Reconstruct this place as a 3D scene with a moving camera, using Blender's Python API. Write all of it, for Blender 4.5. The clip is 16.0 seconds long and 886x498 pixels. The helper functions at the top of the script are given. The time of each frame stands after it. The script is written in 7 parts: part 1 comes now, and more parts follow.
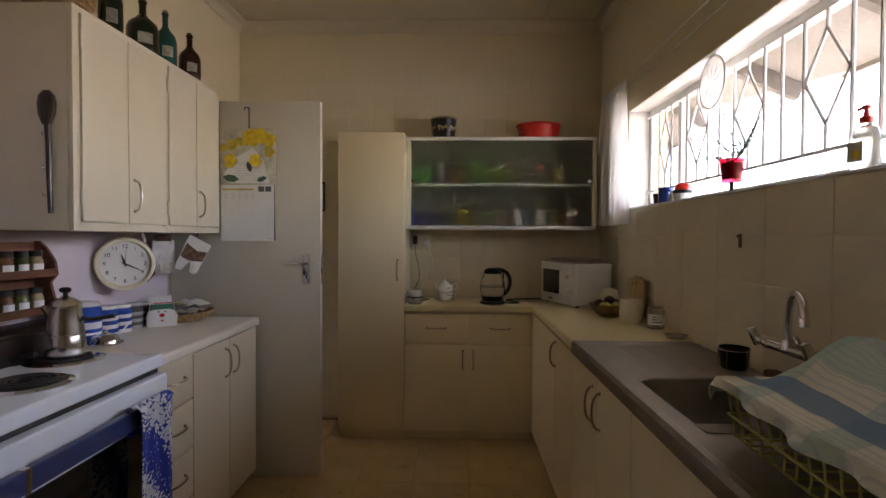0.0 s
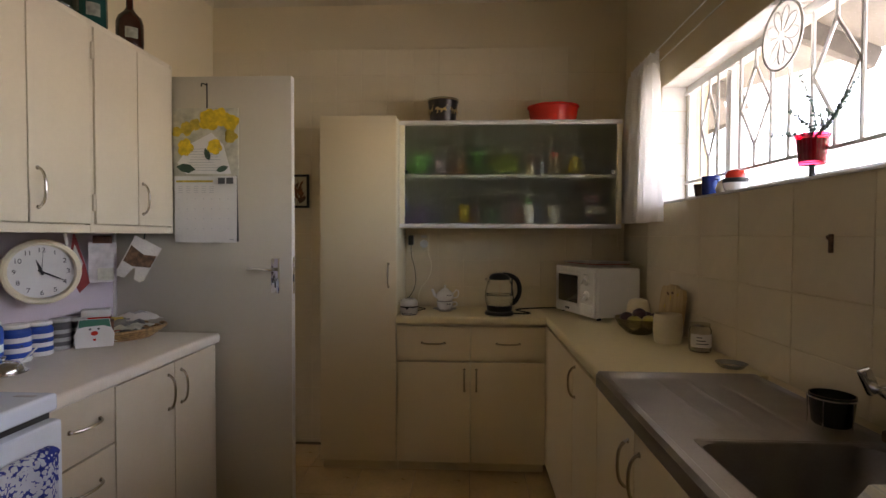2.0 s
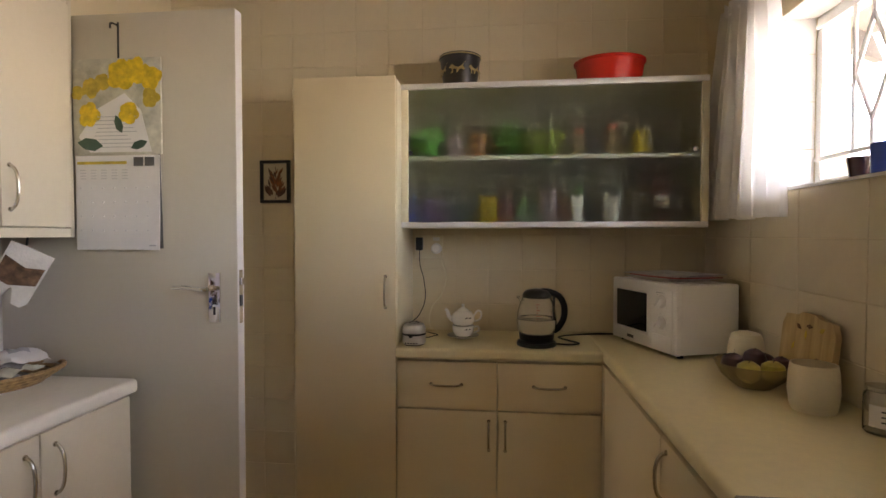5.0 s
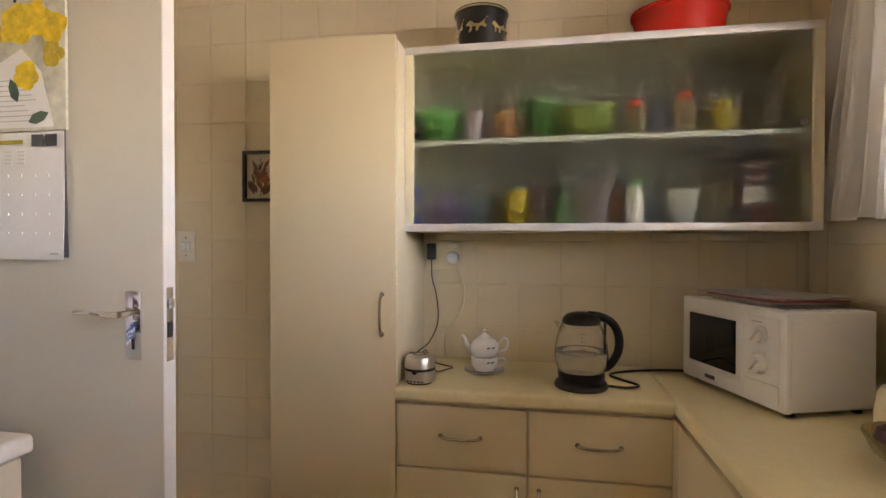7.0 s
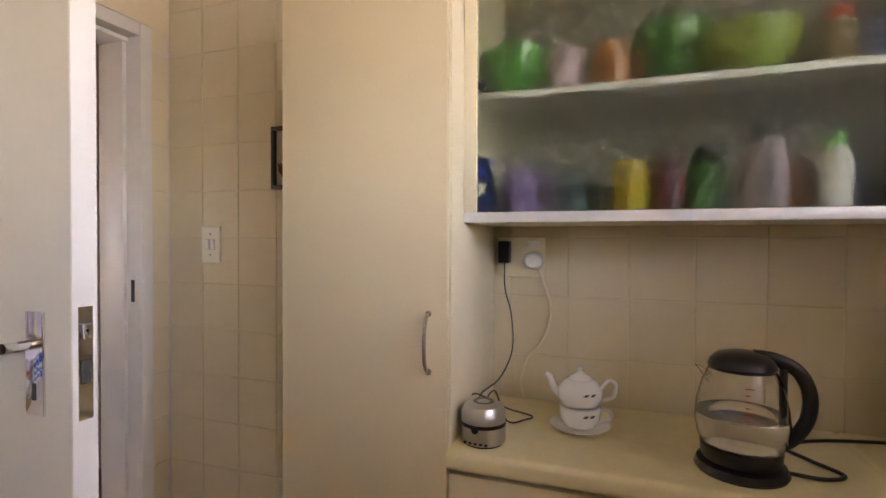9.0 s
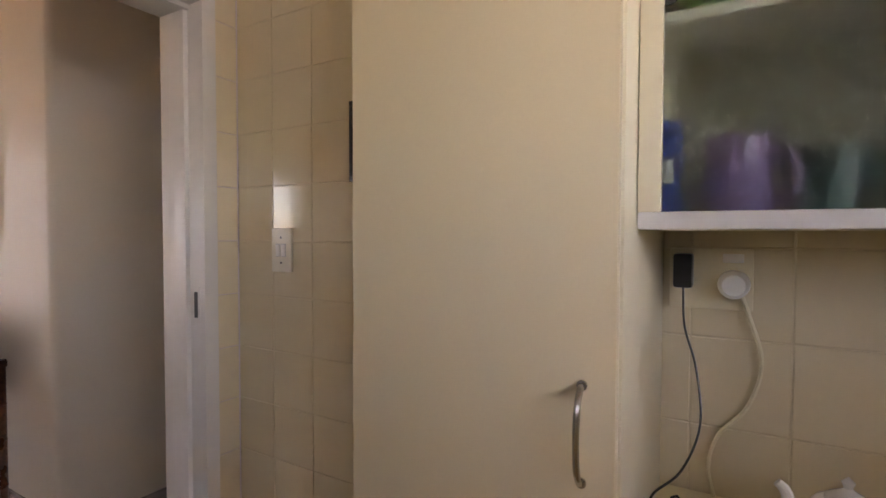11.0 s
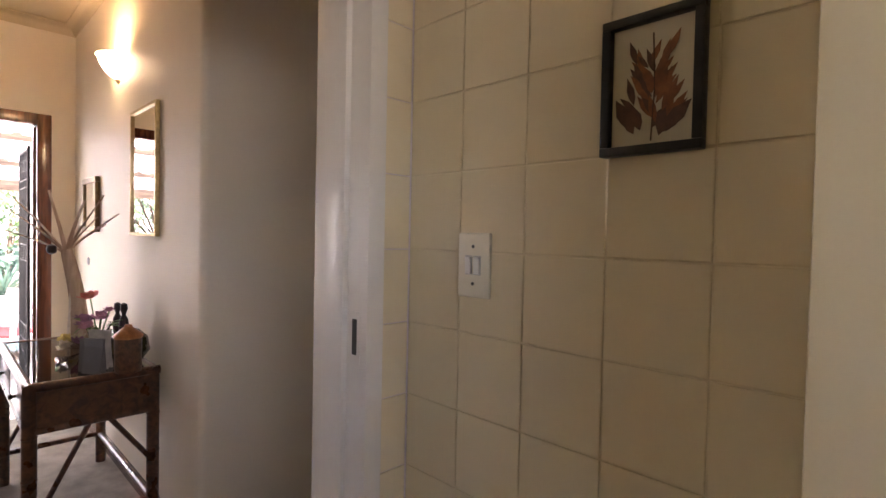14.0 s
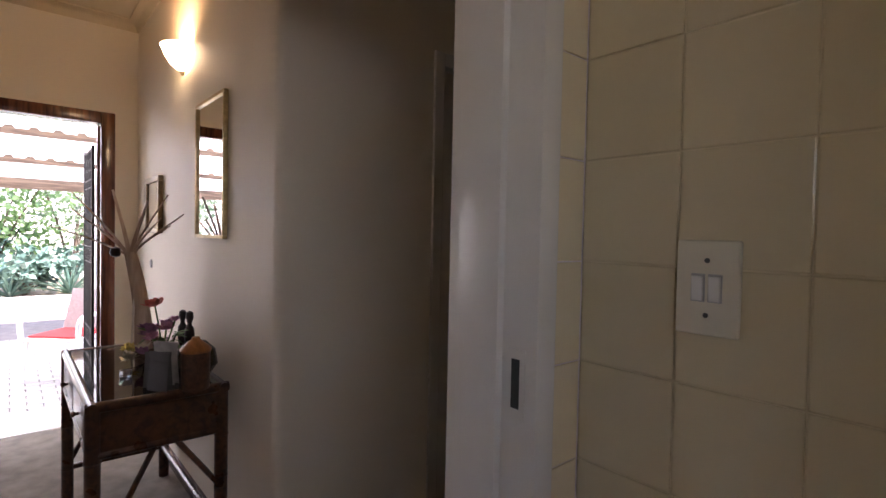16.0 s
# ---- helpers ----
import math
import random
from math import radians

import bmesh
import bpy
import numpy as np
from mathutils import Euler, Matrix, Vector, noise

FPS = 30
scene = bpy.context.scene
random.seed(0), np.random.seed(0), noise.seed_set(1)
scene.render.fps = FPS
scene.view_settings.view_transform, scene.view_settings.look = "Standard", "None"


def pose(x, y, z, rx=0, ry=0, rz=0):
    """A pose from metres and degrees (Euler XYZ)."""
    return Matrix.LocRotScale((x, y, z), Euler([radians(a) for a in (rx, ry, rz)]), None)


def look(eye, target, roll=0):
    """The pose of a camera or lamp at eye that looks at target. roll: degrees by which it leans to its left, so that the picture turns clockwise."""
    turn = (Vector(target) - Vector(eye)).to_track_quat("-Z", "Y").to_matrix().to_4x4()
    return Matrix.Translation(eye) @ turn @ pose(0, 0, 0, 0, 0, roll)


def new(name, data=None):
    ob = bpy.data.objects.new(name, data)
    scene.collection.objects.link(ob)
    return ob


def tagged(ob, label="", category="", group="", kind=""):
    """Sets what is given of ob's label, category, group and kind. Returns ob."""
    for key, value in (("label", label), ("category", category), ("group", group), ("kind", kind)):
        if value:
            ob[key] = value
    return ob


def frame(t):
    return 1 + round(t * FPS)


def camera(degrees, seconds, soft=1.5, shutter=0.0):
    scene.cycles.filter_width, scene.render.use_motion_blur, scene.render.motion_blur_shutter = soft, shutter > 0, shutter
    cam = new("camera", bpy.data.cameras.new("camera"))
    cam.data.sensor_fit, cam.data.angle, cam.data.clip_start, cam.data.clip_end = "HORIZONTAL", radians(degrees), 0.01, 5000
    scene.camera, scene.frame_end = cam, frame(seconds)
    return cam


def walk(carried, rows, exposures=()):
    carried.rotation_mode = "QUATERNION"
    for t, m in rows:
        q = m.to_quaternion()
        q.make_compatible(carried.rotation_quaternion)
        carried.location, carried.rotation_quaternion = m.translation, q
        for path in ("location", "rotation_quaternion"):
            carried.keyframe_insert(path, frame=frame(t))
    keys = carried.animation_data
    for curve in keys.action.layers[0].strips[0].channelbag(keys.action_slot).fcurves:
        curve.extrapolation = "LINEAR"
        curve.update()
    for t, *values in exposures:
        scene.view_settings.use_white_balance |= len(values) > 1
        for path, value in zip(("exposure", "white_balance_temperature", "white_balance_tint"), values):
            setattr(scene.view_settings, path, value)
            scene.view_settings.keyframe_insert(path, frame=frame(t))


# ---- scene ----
cam = camera(82.4, 16.0)
ROWS = [
    (0.0, (-0.049, -0.014, 1.315), (-0.1, 1.984, 1.271), 0.3),
    (0.5, (-0.023, 0.085, 1.326), (-0.089, 2.083, 1.281), 0.2),
    (1.0, (-0.008, 0.209, 1.324), (-0.082, 2.207, 1.276), 0.2),
    (1.5, (0.011, 0.335, 1.328), (-0.074, 2.332, 1.278), 0.2),
    (2.0, (0.021, 0.448, 1.326), (-0.082, 2.445, 1.275), 0.2),
    (2.5, (0.026, 0.565, 1.323), (-0.091, 2.561, 1.271), 0.2),
    (3.0, (0.037, 0.711, 1.326), (-0.098, 2.706, 1.276), 0.2),
    (3.5, (0.029, 0.831, 1.333), (-0.115, 2.826, 1.283), 0.2),
    (4.0, (0.016, 0.938, 1.334), (-0.137, 2.932, 1.281), 0.2),
    (6.5, (0.063, 1.578, 1.344), (-0.268, 3.55, 1.303), -0.1),
    (7.0, (0.051, 1.685, 1.335), (-0.308, 3.652, 1.309), 0.1),
    (7.5, (0.061, 1.811, 1.347), (-0.365, 3.765, 1.318), 0.2),
    (8.0, (0.056, 1.932, 1.34), (-0.454, 3.866, 1.31), 0.3),
    (8.5, (0.032, 2.059, 1.33), (-0.566, 3.968, 1.297), 0.3),
    (9.0, (-0.022, 2.193, 1.329), (-0.7, 4.074, 1.299), 0.2),
    (11.5, (-0.314, 2.634, 1.37), (-1.403, 4.31, 1.304), 0.3),
    (12.0, (-0.388, 2.699, 1.366), (-1.551, 4.324, 1.302), 0.5),
    (12.5, (-0.484, 2.772, 1.364), (-1.732, 4.334, 1.306), 0.7),
    (13.0, (-0.566, 2.802, 1.359), (-1.88, 4.309, 1.316), 1.1),
    (13.5, (-0.649, 2.822, 1.358), (-2.012, 4.285, 1.321), 1.3),
    (14.0, (-0.749, 2.851, 1.371), (-2.155, 4.273, 1.322), 1.2),
    (14.5, (-0.848, 2.877, 1.371), (-2.295, 4.257, 1.317), 1.1),
    (15.0, (-0.934, 2.894, 1.366), (-2.416, 4.236, 1.312), 1.1),
    (15.5, (-1.032, 2.905, 1.37), (-2.537, 4.221, 1.316), 1.2),
    (16.0, (-1.128, 2.895, 1.379), (-2.645, 4.197, 1.325), 1.2),
]
EXPOSURES = [(0.0, 2.8, 6900, 24), (4.2, 3.1, 7300, 24), (6.5, 3.92, 7300, 26), (9.0, 3.98, 7000, 30), (11.5, 3.5, 6800, 30), (12.5, 3.4, 6700, 28), (14.0, 3.62, 6900, 29), (15.5, 3.02, 6600, 30), (16.0, 2.75, 6500, 28)]
walk(cam, [(t, look(eye, target, roll)) for t, eye, target, roll in ROWS], EXPOSURES)

# ---- world, sun, lights ----
world = bpy.data.worlds.new("sky")
scene.world = world
world.use_nodes = True
SUN_EL, SUN_AZ = radians(62), radians(70)
sky = world.node_tree.nodes.new("ShaderNodeTexSky")
sky.sky_type, sky.sun_disc = "NISHITA", False
sky.sun_elevation, sky.sun_rotation = SUN_EL, SUN_AZ
back = world.node_tree.nodes["Background"]
world.node_tree.links.new(sky.outputs[0], back.inputs[0])
back.inputs[1].default_value = 0.15
sun = new("sun", bpy.data.lights.new("sun", "SUN"))
sun.data.energy, sun.data.angle, sun.data.color = 5.0, radians(0.5), (1.0, 0.95, 0.88)
sun_from = Vector((math.sin(SUN_AZ) * math.cos(SUN_EL), math.cos(SUN_AZ) * math.cos(SUN_EL), math.sin(SUN_EL)))
sun.matrix_world = look(sun_from * 30, (0, 0, 0))


def area_light(name, eye, target, w, h, watts, colour):
    ob = new(name, bpy.data.lights.new(name, "AREA"))
    ob.data.shape, ob.data.size, ob.data.size_y = "RECTANGLE", w, h
    ob.data.energy, ob.data.color = watts, colour
    ob.matrix_world = look(eye, target)
    return ob


area_light("window_skylight", (2.05, 2.20, 1.80), (0.0, 1.90, 0.95), 3.3, 1.4, 9.2, (0.90, 0.95, 1.0))
sconce_bulb = new("sconce_bulb", bpy.data.lights.new("sconce_bulb", "POINT"))
sconce_bulb.data.energy, sconce_bulb.data.color, sconce_bulb.data.shadow_soft_size = 1.7, (1.0, 0.62, 0.3), 0.03
sconce_bulb.location = (-4.12, 3.55, 2.31)

# ---- materials ----


def mat(name, colour, rough=0.5, metal=0.0, vary=0.06, scale=8.0, bump=0.0, bump_scale=60.0, coat=0.0, ior=1.5, alpha=0.0, random=0.0):
    """A surface with large stains, fine grain and relief; alpha: transmission."""
    m = bpy.data.materials.new(name)
    m.use_nodes = True
    nt = m.node_tree
    p = nt.nodes["Principled BSDF"]
    p.inputs["Roughness"].default_value, p.inputs["Metallic"].default_value = rough, metal
    p.inputs["IOR"].default_value, p.inputs["Transmission Weight"].default_value = ior, alpha
    p.inputs["Coat Weight"].default_value, p.inputs["Coat Roughness"].default_value = coat, 0.12
    tc = nt.nodes.new("ShaderNodeTexCoord")
    big, fine = nt.nodes.new("ShaderNodeTexNoise"), nt.nodes.new("ShaderNodeTexNoise")
    big.inputs["Scale"].default_value, big.inputs["Detail"].default_value = scale, 4
    fine.inputs["Scale"].default_value, fine.inputs["Detail"].default_value = bump_scale, 3
    for n in (big, fine):
        nt.links.new(tc.outputs["Object"], n.inputs["Vector"])
    mix = nt.nodes.new("ShaderNodeMix")
    mix.data_type, mix.blend_type = "RGBA", "MIX"
    add = nt.nodes.new("ShaderNodeMath")
    add.operation = "MULTIPLY_ADD"
    nt.links.new(fine.outputs["Fac"], add.inputs[0])
    add.inputs[1].default_value = 0.35
    nt.links.new(big.outputs["Fac"], add.inputs[2])
    ramp = nt.nodes.new("ShaderNodeMapRange")
    ramp.inputs["From Min"].default_value, ramp.inputs["From Max"].default_value = 0.4, 0.95
    nt.links.new(add.outputs[0], ramp.inputs["Value"])
    nt.links.new(ramp.outputs[0], mix.inputs[0])
    dark = tuple(c * (1 - 1.6 * vary) for c in colour)
    lite = tuple(min(1, c * (1 + vary)) for c in colour)
    mix.inputs[6].default_value, mix.inputs[7].default_value = (*dark, 1), (*lite, 1)
    out = mix.outputs[2]
    if random:
        info, hsv = nt.nodes.new("ShaderNodeObjectInfo"), nt.nodes.new("ShaderNodeHueSaturation")
        rng = nt.nodes.new("ShaderNodeMapRange")
        rng.inputs["To Min"].default_value, rng.inputs["To Max"].default_value = 1 - random, 1 + random
        nt.links.new(info.outputs["Random"], rng.inputs["Value"])
        nt.links.new(rng.outputs[0], hsv.inputs["Value"])
        nt.links.new(out, hsv.inputs["Color"])
        out = hsv.outputs[0]
    nt.links.new(out, p.inputs["Base Color"])
    rr = nt.nodes.new("ShaderNodeMapRange")
    rr.inputs["To Min"].default_value, rr.inputs["To Max"].default_value = max(0.0, rough * 0.85), min(1, rough * 1.2)
    nt.links.new(big.outputs["Fac"], rr.inputs["Value"])
    nt.links.new(rr.outputs[0], p.inputs["Roughness"])
    if bump:
        b = nt.nodes.new("ShaderNodeBump")
        b.inputs["Strength"].default_value, b.inputs["Distance"].default_value = bump, 0.003
        nt.links.new(fine.outputs["Fac"], b.inputs["Height"])
        nt.links.new(b.outputs[0], p.inputs["Normal"])
    return m


def wood(name, dark, light, rough=0.4, scale=6.0, axis=0, coat=0.2):
    """Grain drawn out along one axis."""
    m = mat(name, light, rough, vary=0.1, coat=coat, bump=0.15, bump_scale=90)
    nt = m.node_tree
    p = nt.nodes["Principled BSDF"]
    tc, mp, w = nt.nodes.new("ShaderNodeTexCoord"), nt.nodes.new("ShaderNodeMapping"), nt.nodes.new("ShaderNodeTexNoise")
    s = [scale * 6] * 3
    s[axis] = scale * 0.5
    mp.inputs["Scale"].default_value = s
    w.inputs["Scale"].default_value, w.inputs["Detail"].default_value, w.inputs["Distortion"].default_value = 1.0, 5, 0.6
    nt.links.new(tc.outputs["Object"], mp.inputs["Vector"])
    nt.links.new(mp.outputs[0], w.inputs["Vector"])
    r = nt.nodes.new("ShaderNodeValToRGB")
    r.color_ramp.elements[0].position, r.color_ramp.elements[1].position = 0.35, 0.7
    r.color_ramp.elements[0].color, r.color_ramp.elements[1].color = (*dark, 1), (*light, 1)
    nt.links.new(w.outputs["Fac"], r.inputs[0])
    nt.links.new(r.outputs[0], p.inputs["Base Color"])
    return m


def glass(name, colour=(1, 1, 1), rough=0.0, ior=1.45):
    m = bpy.data.materials.new(name)
    m.use_nodes = True
    p = m.node_tree.nodes["Principled BSDF"]
    p.inputs["Base Color"].default_value = (*colour, 1)
    p.inputs["Roughness"].default_value, p.inputs["IOR"].default_value = rough, ior
    p.inputs["Transmission Weight"].default_value = 1.0
    return m


def glow(name, colour, strength):
    m = bpy.data.materials.new(name)
    m.use_nodes = True
    p = m.node_tree.nodes["Principled BSDF"]
    p.inputs["Base Color"].default_value = (0.9, 0.85, 0.78, 1)
    p.inputs["Emission Color"].default_value, p.inputs["Emission Strength"].default_value = (*colour, 1), strength
    return m


M = {
    "paint_kitchen": mat("cream_wall_paint", (0.69, 0.58, 0.37), 0.45, vary=0.03, scale=1.5, bump=0.12, bump_scale=120),
    "paint_lilac": mat("pale_lilac_wall_paint", (0.63, 0.555, 0.60), 0.5, vary=0.03, scale=2, bump=0.1, bump_scale=120),
    "paint_hall": mat("off_white_hall_paint", (0.79, 0.73, 0.60), 0.5, vary=0.03, scale=1.2, bump=0.15, bump_scale=90),
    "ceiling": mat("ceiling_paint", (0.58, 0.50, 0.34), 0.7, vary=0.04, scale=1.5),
    "tile": mat("cream_glazed_tile", (0.72, 0.62, 0.42), 0.10, vary=0.02, scale=6, bump=0.05, bump_scale=22, random=0.012),
    "tile_right": mat("pale_glazed_tile", (0.71, 0.62, 0.44), 0.16, vary=0.03, scale=6, bump=0.04, bump_scale=25, random=0.012),
    "tile_white": mat("white_glazed_tile", (0.82, 0.80, 0.75), 0.12, vary=0.02, scale=6, bump=0.03, bump_scale=25, random=0.02),
    "grout": mat("pale_grout", (0.72, 0.62, 0.43), 0.8, vary=0.08, scale=20),
    "floor": mat("tan_vinyl_tile", (0.52, 0.37, 0.18), 0.28, vary=0.12, scale=5, bump=0.03, bump_scale=40, random=0.05),
    "floor_joint": mat("dark_floor_joint", (0.20, 0.15, 0.09), 0.7),
    "cream": mat("cream_laminate", (0.72, 0.60, 0.375), 0.36, vary=0.025, scale=3, bump=0.03, bump_scale=250),
    "cream_old": mat("cream_enamel_paint", (0.64, 0.565, 0.42), 0.38, vary=0.035, scale=3, bump=0.06, bump_scale=60),
    "cream_edge": mat("pale_edge_strip", (0.76, 0.68, 0.48), 0.4, vary=0.03),
    "worktop": mat("cream_mottled_worktop", (0.77, 0.67, 0.40), 0.3, vary=0.035, scale=40, bump=0.02, bump_scale=300),
    # paler copy of the worktop, with cool window light put into its colour
    "worktop_lit": mat("window_lit_worktop", (0.76, 0.71, 0.60), 0.3, vary=0.03, scale=40, bump=0.02, bump_scale=300),
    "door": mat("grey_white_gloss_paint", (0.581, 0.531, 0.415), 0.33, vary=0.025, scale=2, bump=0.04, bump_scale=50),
    "gloss_white": mat("white_gloss_paint", (0.70, 0.67, 0.61), 0.22, vary=0.03, scale=4, bump=0.06, bump_scale=30),
    "enamel": mat("white_stove_enamel", (0.80, 0.87, 0.93), 0.14, vary=0.015, scale=4),
    "plastic_white": mat("white_plastic", (0.80, 0.79, 0.75), 0.3, vary=0.02, scale=5),
    "plastic_black": mat("black_plastic", (0.012, 0.011, 0.012), 0.3, vary=0.1),
    "navy": mat("navy_enamel", (0.035, 0.05, 0.15), 0.3, vary=0.08),
    "black": mat("black_cast_iron", (0.02, 0.02, 0.02), 0.5, vary=0.2, scale=30, bump=0.2),
    "black_glass": mat("dark_oven_glass", (0.008, 0.008, 0.01), 0.05, vary=0.05),
    "chrome": mat("chrome", (0.75, 0.75, 0.76), 0.08, 1.0, vary=0.03),
    "steel": mat("brushed_stainless_steel", (0.31, 0.285, 0.26), 0.38, 1.0, vary=0.12, scale=12, bump=0.05, bump_scale=200),
    "alu": mat("aluminium_trim", (0.72, 0.71, 0.68), 0.32, 1.0, vary=0.05, scale=20),
    "handle": mat("satin_nickel", (0.55, 0.52, 0.47), 0.25, 1.0, vary=0.05),
    "frosted": glass("frosted_glass", (0.88, 0.92, 0.86), 0.52, 1.14),
    "clear": glass("clear_glass", (1, 1, 1), 0.0, 1.45),
    "pane": glass("window_pane", (1, 1, 1), 0.0, 1.02),
    "water": glass("water", (0.97, 0.99, 0.98), 0.0, 1.33),
    "mirror": mat("mirror", (0.92, 0.92, 0.92), 0.01, 1.0, vary=0.0),
    "gold": mat("worn_gold_leaf", (0.58, 0.46, 0.24), 0.35, 0.8, vary=0.15, scale=30, bump=0.2),
    "mahogany": wood("mahogany", (0.055, 0.014, 0.006), (0.19, 0.058, 0.022), 0.22, 6, 2, 0.5),
    "bamboo": wood("dark_bamboo", (0.045, 0.016, 0.008), (0.14, 0.055, 0.025), 0.28, 5, 0, 0.4),
    "wood_red": wood("red_brown_wood", (0.09, 0.03, 0.015), (0.22, 0.085, 0.04), 0.4, 6, 1, 0.2),
    "wood_dark": wood("dark_carved_wood", (0.012, 0.006, 0.005), (0.05, 0.025, 0.02), 0.35, 8, 2, 0.2),
    "wicker": mat("straw_wicker", (0.36, 0.22, 0.09), 0.7, vary=0.35, scale=60, bump=0.6, bump_scale=90),
    "carpet": mat("grey_beige_carpet", (0.27, 0.24, 0.20), 0.95, vary=0.25, scale=9, bump=0.9, bump_scale=220),
    "paving": mat("pink_brick_paver", (0.40, 0.38, 0.36), 0.8, vary=0.12, scale=10, bump=0.3, bump_scale=60, random=0.1),
    "paving_joint": mat("sand_joint", (0.20, 0.175, 0.16), 0.9, vary=0.2),
    "earth": mat("dry_garden_ground", (0.26, 0.22, 0.15), 0.95, vary=0.3, scale=3, bump=0.6),
    "plaster_out": mat("white_exterior_plaster", (0.78, 0.76, 0.72), 0.8, vary=0.06, scale=3, bump=0.3),
    "yard": mat("weathered_concrete", (0.32, 0.30, 0.27), 0.9, vary=0.15, scale=3, bump=0.3),
    "alu_white": mat("pale_anodised_trim", (0.74, 0.72, 0.68), 0.38, 0.25, vary=0.04, scale=20),
    "cabinet_back": mat("grey_cabinet_lining", (0.31, 0.30, 0.23), 0.5, vary=0.05),
    "eave_paint": mat("weathered_grey_eave_paint", (0.24, 0.23, 0.22), 0.75, vary=0.15, scale=5, bump=0.2),
    "eave_timber": mat("weathered_grey_rafter", (0.14, 0.13, 0.12), 0.8, vary=0.2, scale=8, bump=0.3),
    "roof_sheet": mat("white_roof_sheet", (0.80, 0.80, 0.80), 0.5, vary=0.05, scale=3),
    "timber_out": wood("weathered_timber", (0.10, 0.07, 0.05), (0.24, 0.17, 0.12), 0.7, 5, 1, 0.0),
    "white_metal": mat("white_painted_steel", (0.78, 0.77, 0.74), 0.35, vary=0.06, scale=15, bump=0.1),
    "iron": mat("black_wrought_iron", (0.02, 0.02, 0.022), 0.4, 0.3, vary=0.2, bump=0.2),
    "leaf": mat("garden_leaf", (0.11, 0.18, 0.08), 0.5, vary=0.4, scale=3, random=0.3),
    "leaf_light": mat("pale_garden_leaf", (0.15, 0.21, 0.14), 0.5, vary=0.4, scale=3),
    "leaf_blue": mat("agave_leaf", (0.10, 0.18, 0.14), 0.45, vary=0.3, scale=6),
    "bark": mat("bark", (0.10, 0.07, 0.05), 0.9, vary=0.3, scale=12, bump=0.8),
    "red": mat("red_plastic", (0.62, 0.03, 0.015), 0.25, vary=0.05),
    "pink_pot": glass("red_translucent_pot", (0.85, 0.04, 0.10), 0.1, 1.3),
    "blue": mat("cobalt_glaze", (0.02, 0.06, 0.32), 0.15, vary=0.08),
    "stripe_blue": mat("blue_stripe_glaze", (0.035, 0.10, 0.42), 0.15, vary=0.06),
    "china": mat("white_china", (0.83, 0.82, 0.78), 0.12, vary=0.02),
    "paper": mat("paper", (0.76, 0.74, 0.70), 0.7, vary=0.04, scale=6),
    "paper_grey": mat("newsprint", (0.52, 0.50, 0.46), 0.8, vary=0.2, scale=25),
    "ink": mat("dark_ink", (0.03, 0.03, 0.03), 0.6),
    "grey_dark": mat("charcoal_print", (0.10, 0.10, 0.10), 0.6),
    "ink_faint": mat("faint_grey_print", (0.58, 0.57, 0.55), 0.7),
    "ink_grey": mat("grey_ink", (0.45, 0.45, 0.44), 0.7),
    "yellow": mat("yellow_petal", (0.75, 0.52, 0.02), 0.6, vary=0.25, scale=40),
    "ochre": mat("yellow_ochre_print", (0.62, 0.45, 0.05), 0.6, vary=0.3, scale=25),
    "pale_print": mat("pale_green_print", (0.55, 0.53, 0.42), 0.6, vary=0.25, scale=18),
    "pale_mount": mat("ivory_mount", (0.62, 0.55, 0.38), 0.7, vary=0.05),
    "leaf_rust": mat("rust_dried_leaf", (0.27, 0.10, 0.035), 0.6, vary=0.3, scale=60),
    "leaf_brown": mat("brown_dried_leaf", (0.12, 0.055, 0.03), 0.6, vary=0.3, scale=60),
    "pale_wood": wood("pale_board_wood", (0.42, 0.28, 0.11), (0.62, 0.46, 0.22), 0.45, 6, 2, 0.1),
    "cloth_white": mat("quilted_white_cotton", (0.66, 0.63, 0.57), 0.9, vary=0.1, scale=20, bump=0.5, bump_scale=150),
    "brown_print": mat("brown_textile_print", (0.16, 0.09, 0.05), 0.9, vary=0.4, scale=60, bump=0.3),
    "plastic_film": mat("milky_plastic_film", (0.62, 0.58, 0.57), 0.25, vary=0.12, scale=20, bump=0.3),
    "red_cloth": mat("red_cotton", (0.30, 0.05, 0.05), 0.9, vary=0.2, scale=40, bump=0.4),
    "leaf_print": mat("dark_leaf_print", (0.06, 0.11, 0.07), 0.6, vary=0.2, scale=20),
}

# ---- builders ----


def merge(*bms):
    out = bmesh.new()
    for b in bms:
        me = bpy.data.meshes.new("tmp")
        b.to_mesh(me)
        b.free()
        out.from_mesh(me)
        bpy.data.meshes.remove(me)
    return out


def box(x0, x1, y0, y1, z0, z1, bev=0.0, seg=2):
    b = bmesh.new()
    bmesh.ops.create_cube(b, size=1)
    for v in b.verts:
        v.co = Vector((x0 + (v.co.x + 0.5) * (x1 - x0), y0 + (v.co.y + 0.5) * (y1 - y0), z0 + (v.co.z + 0.5) * (z1 - z0)))
    if bev:
        bmesh.ops.bevel(b, geom=b.edges[:], offset=bev, segments=seg, affect="EDGES", profile=0.6)
    return b


